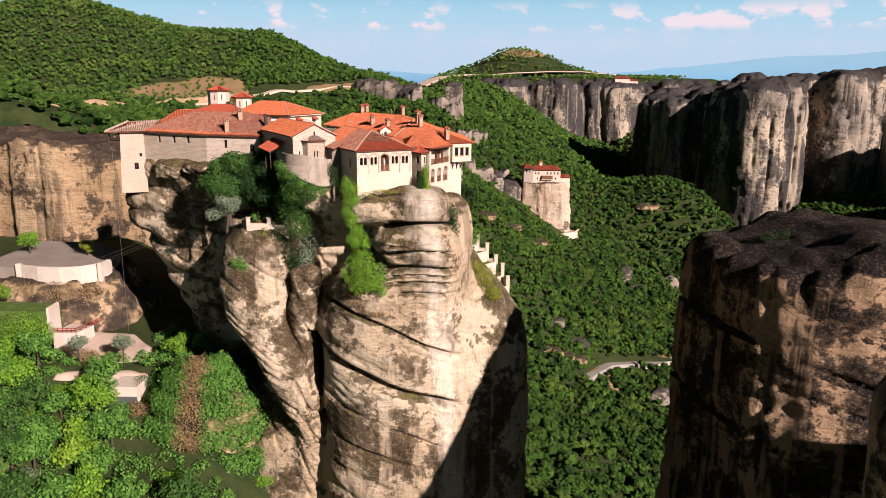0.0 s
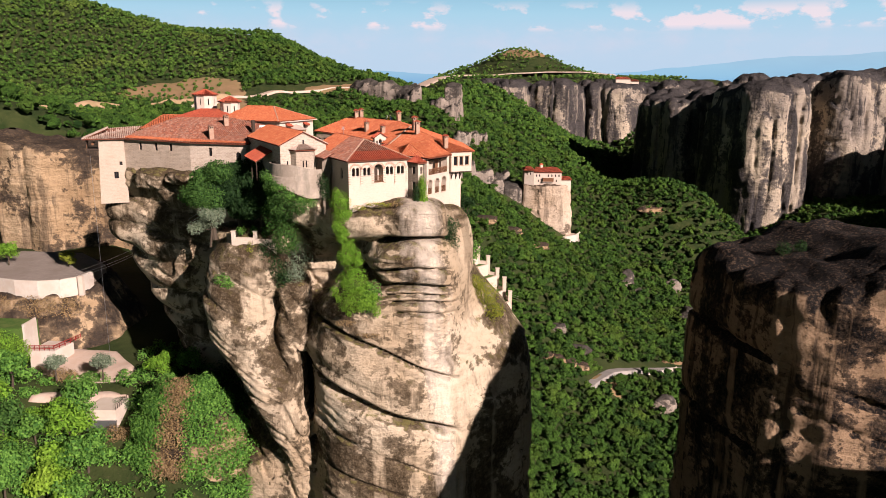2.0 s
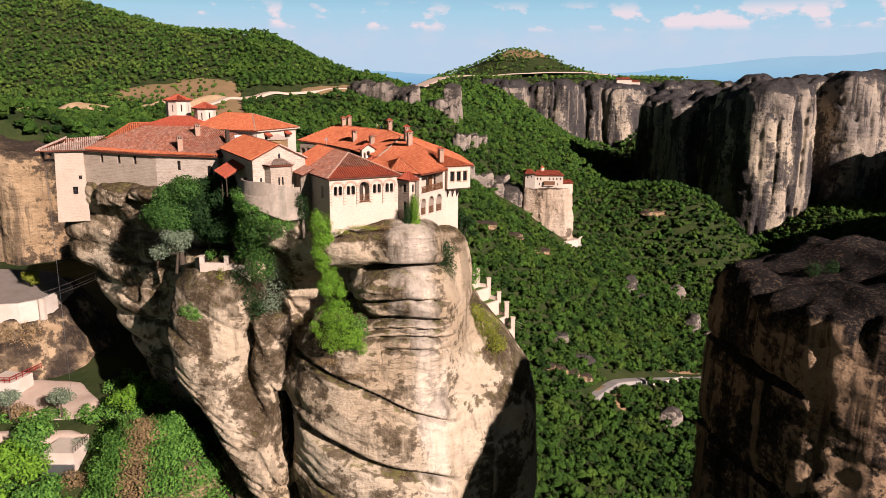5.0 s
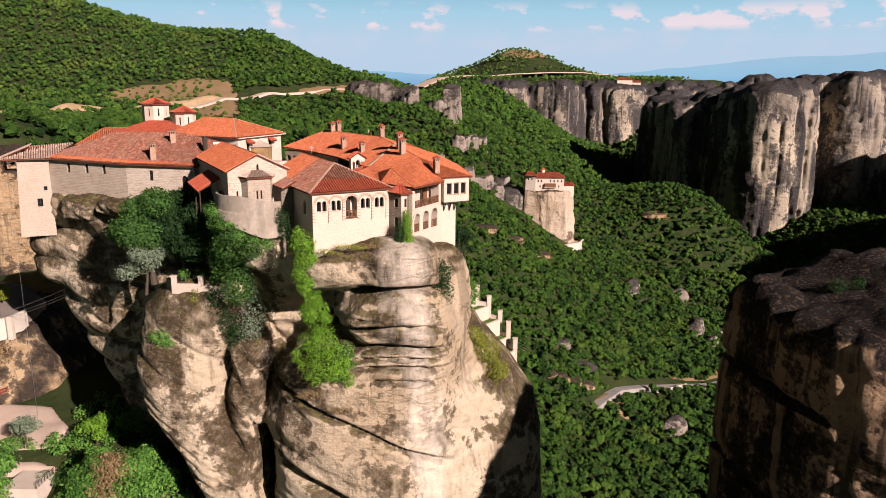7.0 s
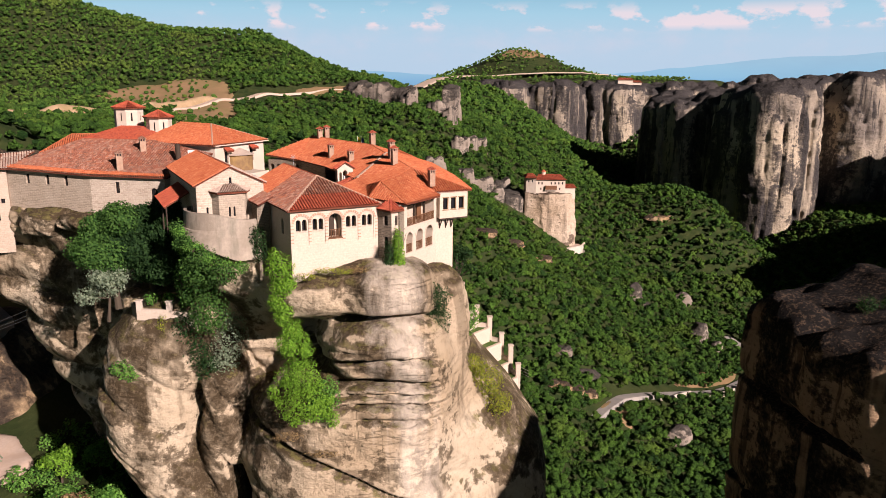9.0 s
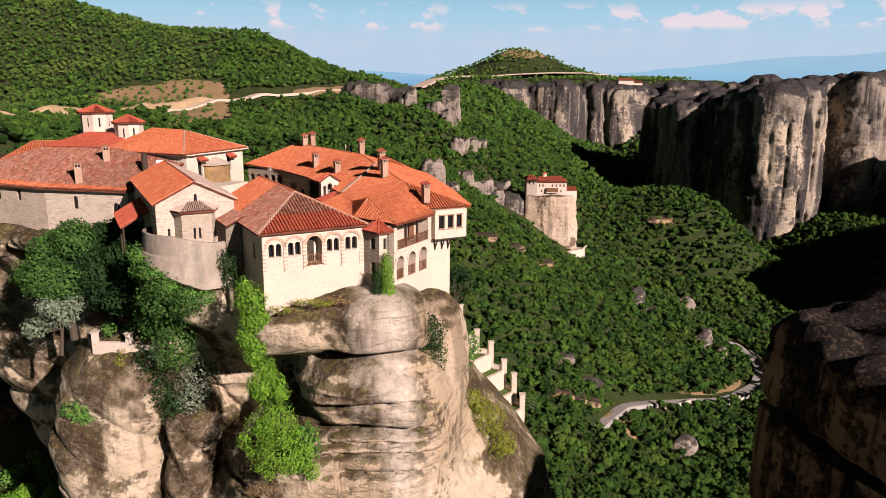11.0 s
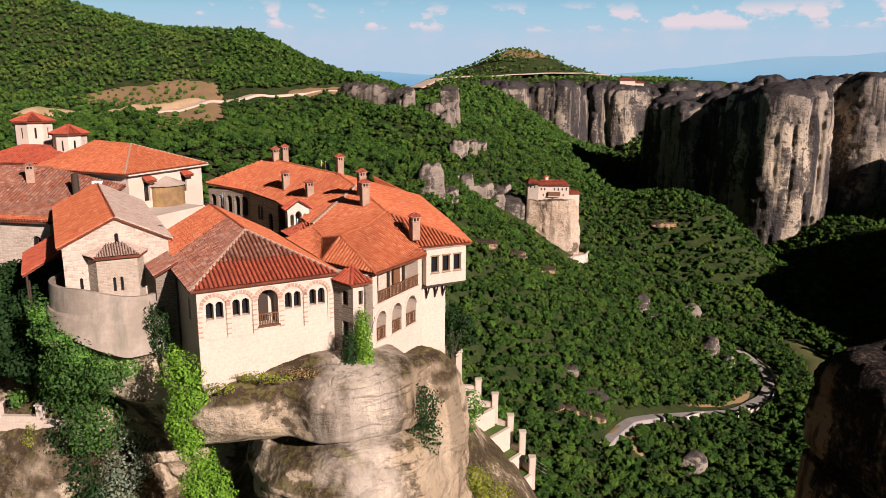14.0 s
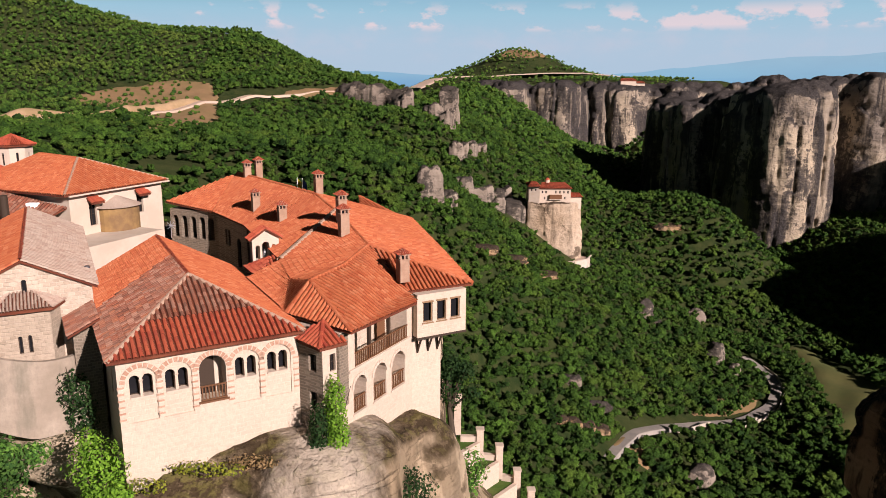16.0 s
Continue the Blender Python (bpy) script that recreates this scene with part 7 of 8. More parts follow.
# dry growth on the boulders below the front
for _k, (_c, _r, _m) in enumerate([((-11.4, 141.4, 79.0), (2.6, 0.7, 0.45), LEAF_YELLOW), ((-8.6, 142.4, 78.9), (1.8, 0.6, 0.5), LEAF_DRY), ((-14.6, 139.9, 78.6), (1.4, 0.6, 0.5), LEAF_YELLOW),
                                  ((-7.2, 142.6, 77.8), (0.8, 0.5, 0.5), LEAF_GREEN), ((-17.5, 139.6, 57.0), (2.0, 1.0, 0.6), LEAF_DRY), ((-13.0, 139.0, 54.8), (2.2, 0.8, 0.5), LEAF_DRY)]):
    shrub("dry_tuft", [(_c, _r)], _m, "low dry grass tuft on the rock", 240 + _k, 0.22, 1.1, "grass tuft")
# gardens at the foot
_rng = np.random.RandomState(55)
_kinds = [(LEAF_GREEN, "leafy green tree in the lower garden"), (LEAF_BRIGHT, "large bright green tree in the lower garden"), (LEAF_GREEN, "large green tree on the garden slope"), (LEAF_LEAFY, "dark green tree on the garden slope")]
_spots = [(x + _rng.uniform(-1.8, 1.8), y + _rng.uniform(-1.8, 1.8)) for y in np.arange(126, 172, 6.4) for x in np.arange(-118, -38, 6.8)]
_k = 0
for _x, _y in _spots:
    _court = (-99 < _x < -71 and _y > 165.5) or (-93 < _x < -66 and 158.5 < _y < 166) or (-77 < _x < -67 and _y > 153) or (_x < -95 and _y > 169) or (-106 < _x < -94 and 134 < _y < 143) or (_x > -69 and _y > 133)
    if _court:
        continue
    _m, _lab = _kinds[(_k * 7) % 4]
    tree("garden_tree", _x, _y, float(land(_x, _y)), 6.2 + 3.6 * _rng.uniform(), 3.9 + 1.6 * _rng.uniform(), _m, _lab, 300 + _k, 0.66, 1.5)
    _k += 1
for _k, (_x, _y, _h, _s, _m, _l) in enumerate([
        (-86, 164.5, 6, 3.0, LEAF_GREY, "silvery olive tree beside the gravel court"), (-76, 165.5, 6, 3.0, LEAF_GREY, "silvery olive tree beside the gravel court"),
        (-64, 168, 7, 3.8, LEAF_BRIGHT, "bright young tree by the ravine"), (-58, 170, 7, 3.6, LEAF_GREEN, "green tree at the mouth of the ravine"),
        (-118, 205, 7, 3.6, LEAF_BRIGHT, "bright tree on the upper path"), (-101, 204, 5, 2.6, LEAF_YELLOW, "small yellow-green tree by the path wall"),
        (-112, 178, 6, 3.4, LEAF_BRIGHT, "bright tree beside the lawn")]):
    _g = 50.5 if _y > 200 else (44.2 if _x < -100 and _y > 172 else float(land(_x, _y)))
    tree("garden_tree", _x, _y, max(_g, 35.0 if -98 < _x < -70 and _y > 164 else _g), _h, _s, _m, _l, 380 + _k, 0.42, 1.2)


# ---- walls, steps and small things ----
def walled_terrace():
    """The little terrace on the left buttress, with its two posts."""
    t = thing("terrace_wall", (-38, 152, 68), "stone and plaster terrace wall with square posts on the buttress", "terrace wall")
    A, B, C = (-42.6, 153.4), (-41.0, 151.2), (-32.2, 150.8)
    m, n = wall_frame(A, B), wall_frame(B, C)
    part("stone_side", box((0, 0, 64.5), (math.dist(A, B), 0.5, 71.0), m), STONE_DARK, t, "dark rubble side of the terrace")
    L = math.dist(B, C)
    part("front", box((0, 0, 64.0), (L * 0.5, 0.5, 70.6), n), PLASTER, t)
    part("low_front", box((L * 0.5, 0.02, 64.0), (L, 0.5, 70.3), n), PLASTER, t)
    for u in (0.35, 4.7):
        p = part("post", box((u - 0.35, -0.06, 70.3), (u + 0.35, 0.62, 71.75), n, 0.03), PLASTER_WHITE, t)
        part("coping", box((u - 0.45, -0.16, 71.75), (u + 0.45, 0.72, 71.9), n, 0.03), PLASTER_WHITE, p)


walled_terrace()


def garden_steps():
    """White posts, low walls and grass terraces going down the east shoulder."""
    spots = [(6.2, 180.5, 64.2, 2.4), (9.0, 180.5, 60.8, 1.5), (11.4, 180.2, 58.4, 1.9), (13.6, 179.5, 55.8, 1.6), (15.2, 178.0, 52.6, 3.0), (16.4, 175.8, 50.6, 2.3)]
    for k, (x, y, z, h) in enumerate(spots):
        p = thing("garden_post", (x, y, z), "white plastered square post of the garden terraces", "post", "garden terrace posts")
        part("shaft", box((x - 0.44, y - 0.44, z - 2.5), (x + 0.44, y + 0.44, z + h), None, 0.04), PLASTER, p)
        part("cap", box((x - 0.52, y - 0.52, z + h), (x + 0.52, y + 0.52, z + h + 0.14), None, 0.03), PLASTER_WHITE, p)
    for k, ((x0, y0, z0, _), (x1, y1, z1, _)) in enumerate(zip(spots, spots[1:])):
        m = wall_frame((x0, y0), (x1, y1))
        L = math.dist((x0, y0), (x1, y1))
        w = thing("garden_wall", (x0, y0, z1), "low white garden wall stepping downhill", "garden wall", "garden walls")
        part("wall", box((0.4, -0.25, z1 - 3.0), (L - 0.4, 0.25, z1 + 0.55), m, 0.03), PLASTER_WHITE, w)
        part("coping", box((0.4, -0.32, z1 + 0.55), (L - 0.4, 0.32, z1 + 0.65), m), PLASTER_WHITE, w)
        lawn = [(x0 - 0.3, y0), (x1 - 0.3, y1), (x1 - 5.0, y1 - 5.5), (x0 - 4.0, y0 - 5.5)]
        solo("garden_lawn", prism(lawn, z1 - 5.0, z1 - 0.1), GRASS, "strip of mown grass on a garden terrace", "lawn")
        face = thing("retaining_wall", (x1, y1 - 5, z1 - 2), "pale retaining wall between two grass terraces", "retaining wall", "terrace retaining walls")
        part("wall", prism([(x1 - 0.4, y1 - 0.3), (x1 - 5.2, y1 - 5.8), (x1 - 4.8, y1 - 6.1), (x1, y1 - 0.6)], z1 - 5, z1 + 0.02), PLASTER, face)
    for k in range(3):
        r = thing("garden_rail", (16.8, 176.0 - k, 51), "thin metal rail beside the lowest post", "rail")
        part("bar", rod((16.8, 177.5, 50.6 + 0.55 * k), (18.4, 175.5, 50.5 + 0.55 * k), 0.05, 6), METAL, r)
    hut = House("garden_hut", (4.4, 160.4, 66), "small white hut with a red-tiled lean-to roof", "hut")
    q = plan((3.6, 158.9), 2.4, 3.2)
    hut.block(q, 60, 69.0, PLASTER_WHITE)
    hut.build()
    o = plan((3.4, 158.5), 2.8, 3.8)
    roof(hut.root, [((*o[1], 69.0), (*o[2], 69.0), (*o[3], 70.2), (*o[0], 70.2))], TILE_RED, (), 71, 0.22)


garden_steps()


def boulder(name, x, y, r, mat, label, seed, z=None, lift=0.35):
    """A rounded, cracked boulder half sunk in the ground."""
    rng = np.random.RandomState(seed)
    v, f = ico(4)
    d = 1 + 0.22 * fbm(v[:, 0] * 1.3 + seed, v[:, 1] * 1.3, v[:, 2] * 1.3, 4, seed)
    d = d - 0.10 * np.exp(-((v[:, 2] + 0.3 * v[:, 0] - 0.25 + 0.2 * vnoise(v[:, 0] * 3, v[:, 1] * 3, v[:, 2] * 3, seed)) / 0.05) ** 2)
    base = float(land(x, y)) if z is None else z
    V = v * d[:, None] * np.array(r) + np.array((x, y, base + lift * r[2]))
    return solo(name, mesh_np(name, V, f, True), mat, label, "boulder")


for _k, (_x, _y, _r) in enumerate([(228, 660, (9, 7, 12)), (236, 640, (6, 5, 7)), (179, 694, (8, 6, 9)), (234, 723, (8, 6, 7)), (152, 476, (10, 8, 9)), (100, 505, (9, 5, 5)), (84, 512, (7, 5, 4)), (190, 690, (4, 3, 3))]):
    boulder("boulder", _x, _y, _r, ROCK_GREY, "grey weathered boulder among the trees", 400 + _k)
for _k, (_x, _y, _r) in enumerate([(235, 826, (15, 9, 4)), (30, 560, (14, 6, 4)), (55, 604, (12, 6, 4)), (85, 640, (10, 6, 4)), (-5, 512, (9, 5, 3)), (95, 481, (7, 5, 4)), (86, 476, (6, 5, 4)), (77, 470, (7, 5, 4)), (69, 466, (5, 4, 3))]):
    boulder("rock_outcrop", _x, _y, _r, ROCK_OCHRE, "pale bare rock outcrop in the wood", 420 + _k)

# crags on the ridge and the slope
for _k, (_x, _y, _w, _d, _h) in enumerate([(-3, 574, 9, 8, 22), (9, 592, 7, 6, 12), (24, 690, 8, 6, 14), (33, 705, 9, 7, 12), (44, 722, 8, 7, 14), (60, 752, 9, 6, 12), (20, 770, 9, 6, 16), (31, 800, 8, 6, 14), (42, 812, 8, 6, 12),
                                          (10, 850, 9, 8, 22), (0, 880, 9, 8, 26), (-8, 905, 8, 8, 22), (14, 940, 12, 12, 40), (52, 720, 7, 6, 10)]):
    _z = float(land(_x, _y))
    cliff("crag", [(_x - _w, _y - _d), (_x, _y - _d * 1.3), (_x + _w, _y - _d * 0.7), (_x + _w * 0.8, _y + _d), (_x - _w * 0.7, _y + _d)],
          _z - 12, _z + _h - 2, 1.6, ROCK_GREY, "grey rock crag standing out of the wood", "crag", crown=4.0, flute=3.5, flute_size=6.0, seed=430 + _k)
cliff("crag_ridge", [(-128, 985), (-112, 955), (-84, 938), (-60, 930), (-38, 905), (-24, 915), (-30, 950), (-70, 990), (-115, 1005)], 50, 93, 2.4, ROCK_GREY,
      "long rounded grey rock ridge above the wood", "crag", crown=9.0, flute=5.0, flute_size=11.0, seed=450, strata=1.2)


def nunnery():
    """The small monastery on its own rock across the valley."""
    cliff("rock_column", [(80, 726), (96, 720), (118, 722), (129, 732), (126, 756), (100, 764), (82, 750)], -85, 2.5, 1.5, ROCK_PALE,
          "sheer pale rock stack with vertical cracks", "rock stack", crown=1.2, flute=2.6, flute_size=10.0, seed=460, strata=0.7)
    cliff("rock_column", [(50, 732), (62, 722), (78, 726), (80, 748), (56, 756)], -60, 1, 1.5, ROCK_GREY,
          "lower grey rock stack beside the pale one", "rock stack", crown=3.0, flute=2.0, flute_size=9.0, seed=462, strata=0.7)
    h = House("nunnery", (100, 733, 2), "rosy plastered nunnery with red roofs on a rock stack", "monastery")
    h.block([(81, 728), (90, 724.5), (90, 746), (81, 746)], 0, 16.5, PLASTER_WHITE, "west")
    h.block([(90, 725.5), (117, 725.5), (117, 746), (90, 746)], 0, 14.8, PLASTER, "main")
    h.block([(116.5, 726.5), (127, 729), (127, 744), (116.5, 744)], -4, 7.0, PLASTER, "east")
    m = wall_frame((90, 725.5), (117, 725.5))
    for u in (2.5, 5.5, 14.0, 17.5, 21.0, 24.5):
        h.opening(m, u, 1.2, 10.2, 12.4, "main", False, 0.5, bars=False)
    for u in (4.5, 18.0, 22.0):
        h.opening(m, u, 1.1, 5.2, 7.2, "main", False, 0.5, bars=False)
    m2 = wall_frame((81, 728), (90, 724.5))
    for u in (2.5, 6.0):
        h.opening(m2, u, 1.2, 12.0, 14.2, "west", False, 0.5, bars=False)
    h.build()
    part("balcony", box((8.5, -2.2, 5.6), (19.0, 0.0, 9.2), m), WOOD, h.root, "dark red wooden balcony")
    part("balcony_slab", box((8.0, -2.5, 5.1), (19.5, 0.0, 5.6), m), PLASTER_WHITE, h.root)
    roof(h.root, [((80, 722.8, 16.4), (91, 722.8, 16.4), (87.5, 735, 19.5), (84, 735, 19.5)), ((91, 722.8, 16.4), (91, 747, 16.4), (87.5, 735, 19.5)), ((80, 747, 16.4), (80, 722.8, 16.4), (84, 735, 19.5))], TILE_RED, (), 72, 0.9)
    roof(h.root, [((89.5, 723.8, 14.7), (118, 723.8, 14.7), (113, 736, 18.6), (93, 736, 18.6)), ((118, 723.8, 14.7), (118, 747, 14.7), (113, 736, 18.6))], TILE_RED, (), 73, 0.9)
    roof(h.root, [((116, 725.5, 6.9), (128, 728, 6.9), (126, 737, 9.5), (117, 737, 9.5)), ((128, 728, 6.9), (128, 745, 6.9), (126, 737, 9.5))], TILE_RED, (), 74, 0.9)
    d = thing("nunnery_dome", (98, 736, 17), "small tiled dome drum on the nunnery roof", "dome")
    part("drum", rod((98, 736, 16), (98, 736, 21), 2.0, 10), PLASTER, d)
    part("cap", rod((98, 736, 21), (98, 736, 22.8), 2.5, 10, 0.1), TILE_RED, d)
    w = thing("foot_wall", (118, 712, -50), "pale curved wall of the forecourt below the rock stack", "wall")
    pts = [(92, 706), (108, 708), (122, 712), (134, 722), (140, 736)]
    bm = bmesh.new()
    for (x0, y0), (x1, y1) in zip(pts, pts[1:]):
        mm = wall_frame((x0, y0), (x1, y1))
        add_box(bm, (-0.2, 0, -58), (math.dist((x0, y0), (x1, y1)) + 0.2, 1.2, -46.5), mm)
    part("wall", bm, CONCRETE, w)
    solo("forecourt", prism([(92, 707), (108, 709), (121, 713), (132, 722), (136, 736), (110, 740), (90, 730)], -60, -48), GRAVEL, "pale forecourt below the rock stack", "forecourt", "structure")


nunnery()


def kerb_wall():
    """The low white wall on the outside of the hairpin."""
    P = [(145, 521), (182, 541), (223, 563.5), (248, 584), (264.5, 611), (271, 640), (269, 660)]
    w = thing("road_parapet", (245, 590, -122), "low pale parapet along the outside of the road bend", "parapet")
    for (x0, y0), (x1, y1) in zip(P, P[1:]):
        m = wall_frame((x0, y0), (x1, y1))
        z = (float(land(x0, y0)) + float(land(x1, y1))) / 2 + 1.6
        part("wall", box((0, -0.4, z - 5), (math.dist((x0, y0), (x1, y1)), 0.4, z + 0.8), m, 0.05), CONCRETE, w)


kerb_wall()
patch("verge", [(172, 556), (205, 572), (228, 584), (245, 605), (228, 612), (200, 590)], 1.0, DIRT, "dry orange verge inside the road bend", "verge")
patch("verge", [(103, 476), (112, 492), (126, 492), (122, 470)], 1.4, DIRT, "reddish earth bank below the road's end", "verge", 2.0)


# ---- the gardens in the west ----
def west_garden():
    # upper path with its pale wall, on the outcrop
    w = thing("path_wall", (-100, 187, 50), "pale curved wall along the path on the outcrop", "wall")
    pts = [(-112, 188.5), (-106, 186.4), (-100, 185.8), (-95, 187.0), (-91.5, 190.5), (-90.8, 196)]
    for (x0, y0), (x1, y1) in zip(pts, pts[1:]):
        m = wall_frame((x0, y0), (x1, y1))
        part("wall", box((-0.1, 0, 47), (math.dist((x0, y0), (x1, y1)) + 0.1, 0.7, 51.8), m, 0.06), CONCRETE, w)
    for x, y in ((-91.2, 190.0), (-112, 188.5)):
        part("post", box((x - 0.6, y - 0.6, 47), (x + 0.6, y + 0.6, 52.1), None, 0.05), PLASTER_WHITE, w)
    solo("upper_path", prism([(-124, 191), (-106, 188), (-96, 188.5), (-92, 193), (-92, 206), (-105, 220), (-124, 222)], 47, 50.9), GREY_GRAVEL, "grey gravel path on top of the outcrop", "path", "structure")
    shrub("dry_scrub", [((-101, 185.2, 45.0), (7.0, 1.8, 3.2)), ((-94, 187.0, 44.0), (3.5, 2.0, 3.6)), ((-109, 185.8, 45.4), (4.0, 1.6, 2.4))], LEAF_DRY, "dry brown scrub hanging on the outcrop face", 350, 0.34, 1.3, "scrub")
    # lawn above a hedge, with a white corner wall
    solo("upper_lawn", prism([(-124, 172), (-97.5, 172), (-97.0, 179), (-124, 181)], 36, 44.2), GRASS, "bright mown lawn on a raised terrace", "lawn")
    lw = thing("lawn_wall", (-97, 175, 36), "white retaining wall at the lawn's corner", "retaining wall")
    part("wall", box((-97.5, 173.0, 37), (-97.0, 178.5, 44.8), None, 0.06), CONCRETE, lw)
    shrub("hedge", [((-103, 171.2, 41.5), (6.0, 1.4, 3.0)), ((-114, 171.2, 41.5), (6.0, 1.4, 3.0)), ((-103, 170.2, 38.0), (6.5, 2.0, 3.0)), ((-97.5, 171.4, 38.5), (2.4, 1.6, 3.6)), ((-115, 170.4, 38.0), (6.5, 2.0, 3.0))], LEAF_BRIGHT, "bright green hedge below the lawn", 351, 0.36, 1.6, "hedge")
    # gravel court and its red railing
    patch("gravel_court", [(-97, 172), (-86, 167.5), (-73, 168), (-72, 174), (-80, 183), (-97, 184)], 0.7, GRAVEL, "pale stony court at the ravine's foot", "court", 1.2)
    r = thing("red_railing", (-94, 178, 38), "red painted metal railing on a pale block", "railing")
    part("block", prism([(-97, 174), (-91, 174), (-89.5, 180), (-96, 181)], 32, 38.0), CONCRETE, r)
    for a, b in (((-97, 174.2), (-91.2, 174.2)), ((-91.2, 174.2), (-88.8, 182.6))):
        m = wall_frame(a, b)
        L = math.dist(a, b)
        for z in (38.5, 39.1):
            part("rail", box((0, 0, z), (L, 0.12, z + 0.14), m), RED_PAINT, r)
        for k in range(6):
            part("post", box((k * (L - 0.1) / 5, 0.0, 38.0), (k * (L - 0.1) / 5 + 0.12, 0.14, 39.3), m), RED_PAINT, r)
    # lower terrace: path, hedge bed, white wall
    patch("lower_path", [(-92, 160.8), (-70, 161.4), (-68, 163.6), (-80, 164.6), (-92, 164.0)], 0.6, GRAVEL, "pale garden path between the beds", "path", 1.0)
    shrub("garden_bed", [((-84.5, 158.2, 30.2), (3.6, 2.6, 1.3)), ((-79.0, 158.2, 30.4), (3.4, 2.6, 1.3)), ((-89.0, 158.0, 29.6), (2.6, 2.4, 1.2))], LEAF_BRIGHT, "bright clipped green bed beside the garden path", 356, 0.3, 1.8, "garden bed")
    t = thing("white_terrace", (-72, 158, 28), "white terrace block with a thin dark railing", "terrace")
    part("slab", prism([(-75.4, 155.2), (-69.0, 155.2), (-68.6, 161.6), (-74.8, 161.6)], 24, 31.9), PLASTER_WHITE, t)
    part("apron", box((-75.4, 154.9, 24), (-69.0, 155.2, 29.6), None, 0.02), METAL, t, "grey metal apron")
    for k in range(8):
        part("post", box((-69.1 + 0.05 * k, 155.3 + 0.85 * k, 31.9), (-69.02 + 0.05 * k, 155.38 + 0.85 * k, 33.0), None), WOOD_DARK, t)
    part("rail", rod((-69.05, 155.3, 33.0), (-68.7, 161.4, 33.0), 0.05, 6), WOOD_DARK, t)
    shrub("clipped_hedge", [((-65.5, 160.0, 31.0), (3.4, 2.2, 2.2)), ((-62.0, 159.0, 30.0), (3.2, 2.2, 2.4))], LEAF_GREEN, "clipped green hedge beside the terrace", 352, 0.3, 1.8, "hedge")
    # the ivied mound with its dry runnel
    centre, radii = np.array((-53.0, 155.5, 9.0)), np.array((14.0, 12.0, 30.0))
    boulder("ivied_mound", centre[0], centre[1], tuple(radii * 0.94), ROCK_OCHRE, "steep rock mound under the ivy", 470, centre[2], 0.0)
    green, dry = [], []
    for turn in np.radians(np.arange(-168, -10, 13)):
        for tilt in np.radians((2, 16, 30, 44, 58, 72)):
            n = np.array((math.cos(turn) * math.cos(tilt), math.sin(turn) * math.cos(tilt), math.sin(tilt)))
            here = dry if abs(math.degrees(turn) + 98) < 20 - 6 * math.sin(tilt) or (tilt > 1.2 and abs(math.degrees(turn) + 98) < 30) else green
            here.append((tuple(centre + n * radii), (2.7, 2.4, 3.4)))
    shrub("mound_ivy", green, LEAF_GREEN, "green ivy thickly covering the mound", 353, 0.50, 1.5, "ivy")
    shrub("dry_vines", dry, LEAF_DRY, "dry brown hanging vines down the mound", 354, 0.46, 1.5, "vines")
    shrub("ravine_scrub", [((-57, 176, 37.0), (6, 4, 3.5)), ((-49, 168, 34.0), (5, 4, 4.0)), ((-44, 158, 33.5), (3.6, 3, 3.4))], LEAF_DARK, "dark scrub filling the mouth of the ravine", 355, 0.42, 1.3, "scrub")
    for k, (x, y) in enumerate([(-99, 148), (-92, 151), (-86, 138), (-75, 144), (-69, 153), (-62, 150), (-56, 138), (-46, 135), (-104, 138), (-82, 131), (-64, 131), (-52, 147), (-70, 160), (-92, 163), (-87, 168), (-80, 168), (-40, 148), (-34, 144)]):
        z = float(land(x, y))
        s = 1.6 + 0.9 * ((k * 37) % 10) / 10
        shrub("garden_shrub", [((x, y, z + s * 0.6), (s, s, s * 0.8)), ((x + s, y + 0.5, z + s * 0.5), (s * 0.7, s * 0.7, s * 0.6))], (LEAF_GREEN, LEAF_BRIGHT, LEAF_GREY, LEAF_GREEN, LEAF_DRY)[k % 5], ("green", "bright green", "grey-green", "green", "dry brown")[k % 5] + " shrub on the garden slope", 360 + k, 0.36, 1.4)
    # low scrub between the terraces
    rng = np.random.RandomState(66)
    bare = [(-97, 171), (-86, 167), (-73, 167.5), (-72, 174), (-80, 184), (-97, 185)]
    x, y = scatter((-120, 124), (-42, 190), 3.3, rng, lambda x, y: outside(x, y, bare, -0.6) & ~((x < -96.5) & (y > 171)) & ~((x > -93) & (x < -67) & (y > 159.5) & (y < 165.5)) & ~((x > -77) & (x < -67) & (y > 154) & (y < 163))
                   & ((y < 172) | (x > -72)) & (fbm(x / 9, y / 9, 0.4, 2, 12) > -0.5))
    size = rng.uniform(1.0, 2.1, len(x))
    spots = [((a, b, c), (s, s, s * 0.8)) for a, b, c, s in zip(x, y, land(x, y) + size * 0.45, size)]
    solo("garden_scrub", leaves(spots, 0.56, 1.1, rng), LEAF_GREEN, "low green scrub between the garden terraces", "scrub", "stuff")
    patch("grass_bank", [(-118, 128), (-96, 130), (-88, 142), (-96, 150), (-118, 148)], 0.35, GRASS, "grassy bank below the gardens", "grass bank", 2.0)


west_garden()


# ---- cables, flags, cross, shrubs on the dark tower, far house ----
def cable(a, b, sag, name="cable", label="thin cable slung across the ravine"):
    bm = bmesh.new()
    pts = [Vector(a).lerp(Vector(b), k / 14) - Vector((0, 0, sag * 4 * (k / 14) * (1 - k / 14))) for k in range(15)]
    for p, q in zip(pts, pts[1:]):
        add_rod(bm, p, q, 0.03, 4)
    return solo(name, bm, METAL, label, "cable", group="ravine cables")


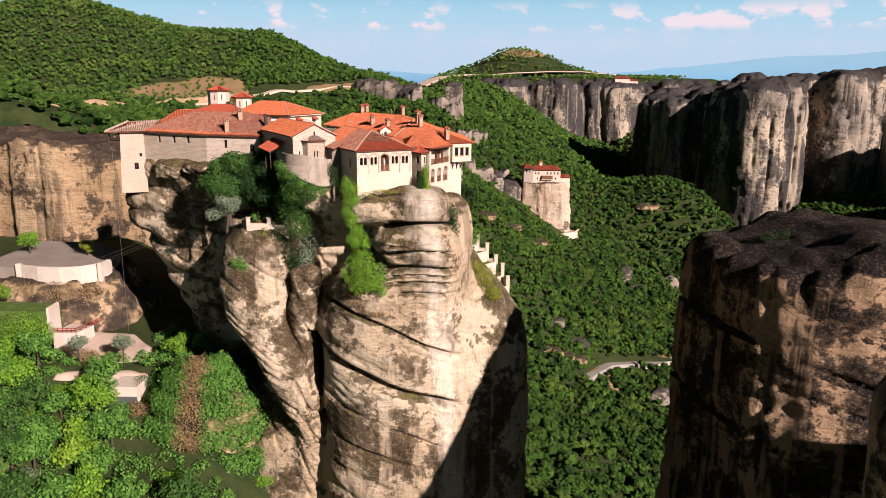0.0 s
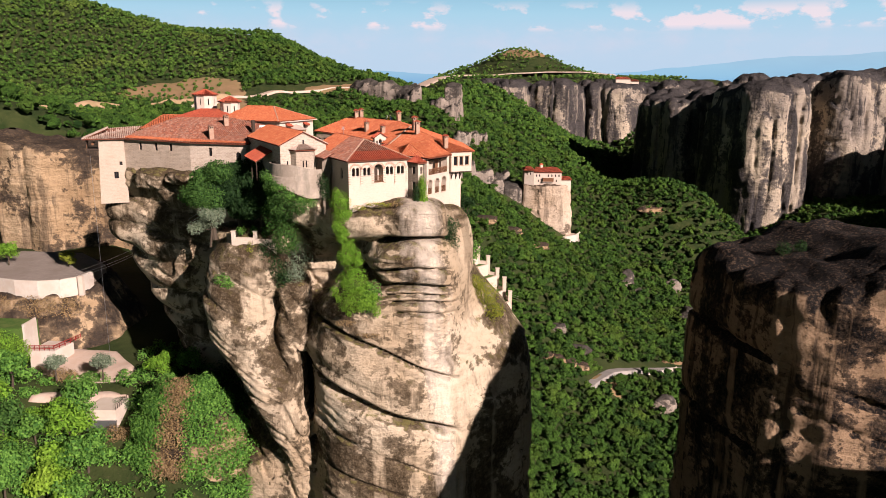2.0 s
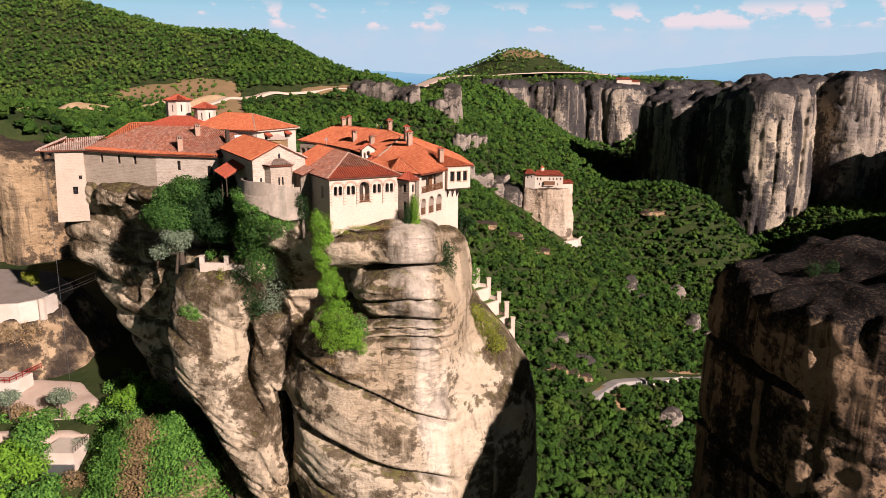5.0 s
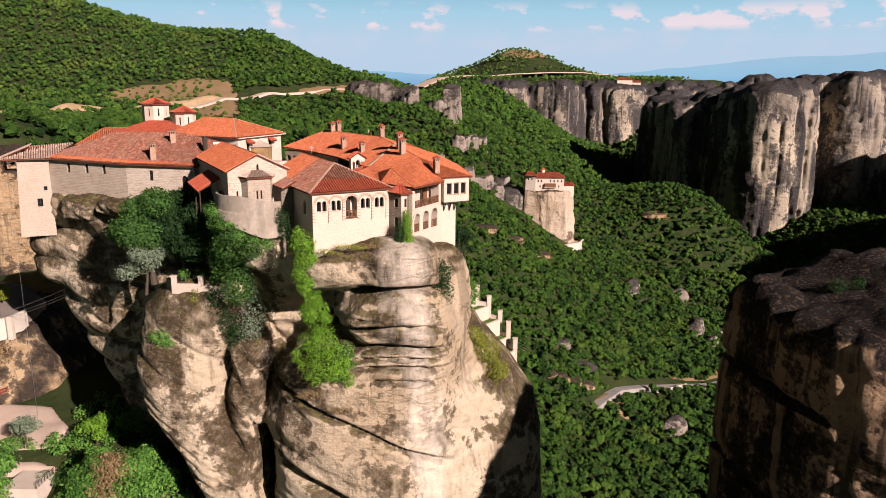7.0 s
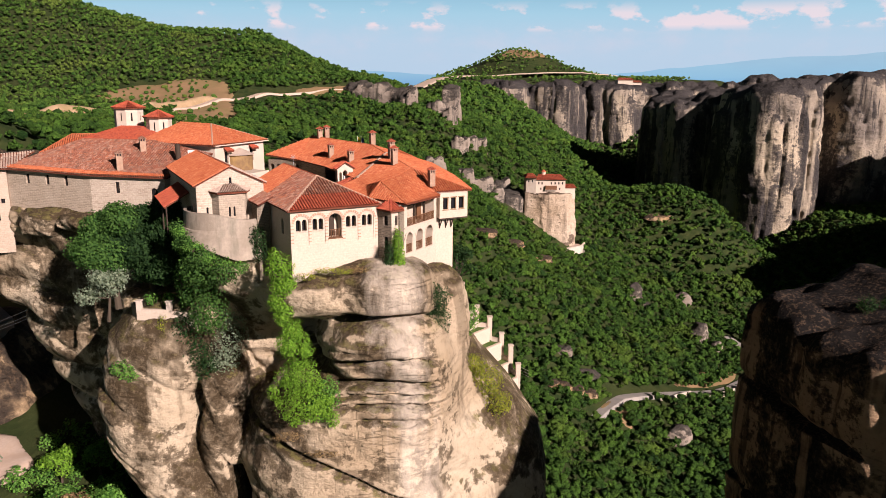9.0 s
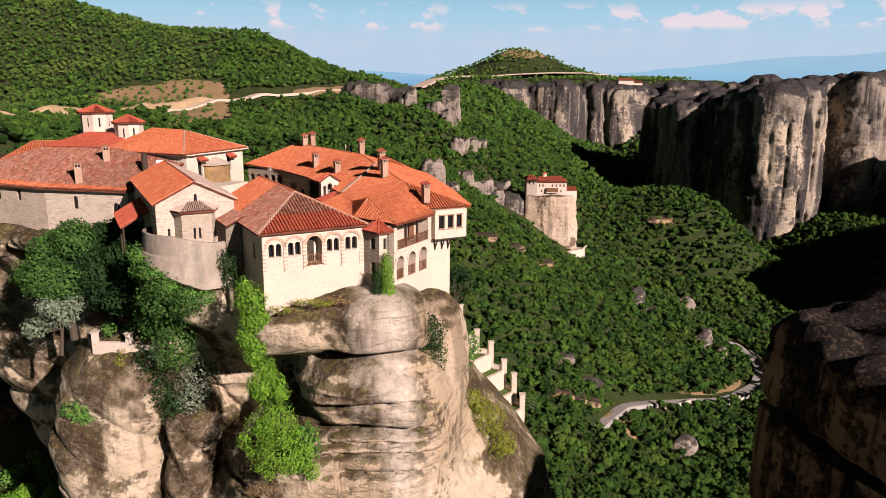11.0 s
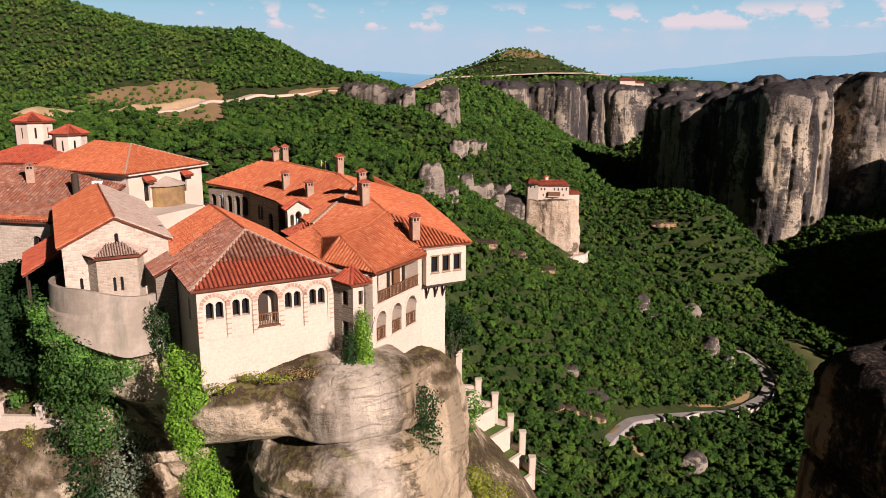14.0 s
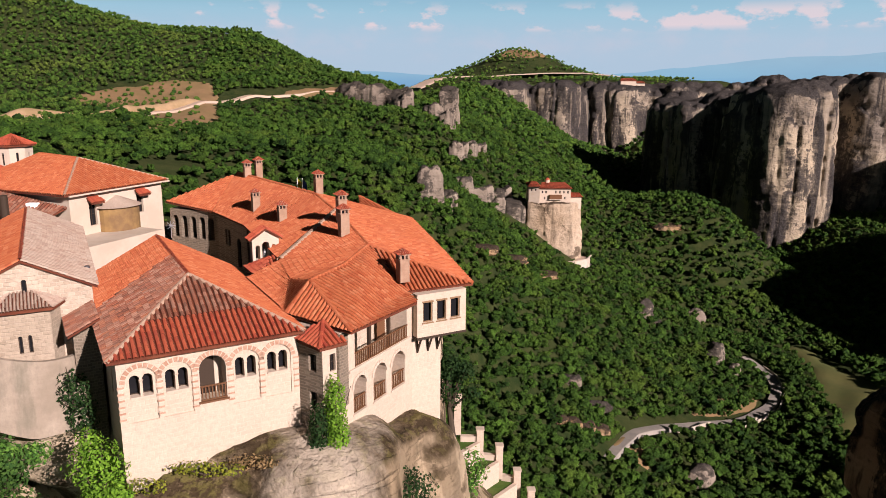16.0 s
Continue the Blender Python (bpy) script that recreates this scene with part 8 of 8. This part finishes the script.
cable((-92.5, 190, 53), (-50.0, 165.5, 74.0), 1.2)
cable((-92.5, 190.5, 52.2), (-51.0, 165.8, 72.6), 1.4)
cable((-92.5, 191, 51.4), (-52.0, 166.0, 71.4), 1.2)
solo("hoist_rope", rod((-76.8, 171.5, 85.8), (-76.8, 171.5, 36.0), 0.035, 5), METAL, "thin hoist rope hanging from the tower loft", "rope")


def flags():
    for x, y, mat, kind in ((-12.4, 181.0, YELLOW_CLOTH, "yellow"), (-11.7, 180.4, BLUE_PAINT, "blue and white")):
        f = thing("flag", (x, y, 91), kind + " flag hanging on a white pole above the roof", "flag", "roof flags")
        part("pole", rod((x, y, 89.5), (x, y, 93.1), 0.035, 6), WHITE_PAINT, f)
        bm = bmesh.new()
        grid = [[bm.verts.new((x + 0.05 + 0.15 * i, y + 0.06 * math.sin(1.7 * i + 0.6 * k), 93.0 - 0.22 * k - 0.14 * i)) for i in range(4)] for k in range(5)]
        for k in range(4):
            for i in range(3):
                bm.faces.new((grid[k][i], grid[k][i + 1], grid[k + 1][i + 1], grid[k + 1][i]))
        bmesh.ops.solidify(bm, geom=bm.faces[:], thickness=0.02)
        part("cloth", bm, mat, f)
    c = thing("roof_cross", (-19.9, 161.4, 90.3), "thin grey metal star cross on the roof ridge", "cross")
    part("stem", rod((-19.9, 161.4, 90.2), (-19.9, 161.4, 91.5), 0.035, 6), METAL, c)
    for k in range(4):
        a = math.pi * k / 4
        d = Vector((0.871 * math.cos(a), 0.491 * math.cos(a), math.sin(a))) * 0.42
        part("ray", rod(Vector((-19.9, 161.4, 91.3)) - d, Vector((-19.9, 161.4, 91.3)) + d, 0.03, 6), METAL, c)


flags()
shrub("rock_shrub", [((84.5, 186.5, 61.2), (2.0, 1.6, 1.8)), ((88.5, 186.0, 61.8), (1.8, 1.5, 1.6))], LEAF_DARK, "dark green shrub on top of the dark rock tower", 380, 0.4)


def far_house():
    h = House("far_monastery", (420, 1752, 100), "far rosy monastery with red roofs on the cliff top", "monastery")
    h.block([(398, 1742), (432, 1742), (432, 1770), (398, 1770)], 76, 108, PLASTER, "main")
    h.block([(432, 1745), (452, 1745), (452, 1768), (432, 1768)], 76, 103, PLASTER_WHITE, "side")
    h.build()
    roof(h.root, [((396, 1740, 108), (434, 1740, 108), (428, 1756, 113), (402, 1756, 113))], TILE_RED, (), 75, 3.0)
    roof(h.root, [((431, 1743, 103), (454, 1743, 103), (450, 1757, 107), (436, 1757, 107))], TILE_RED, (), 76, 3.0)


far_house()
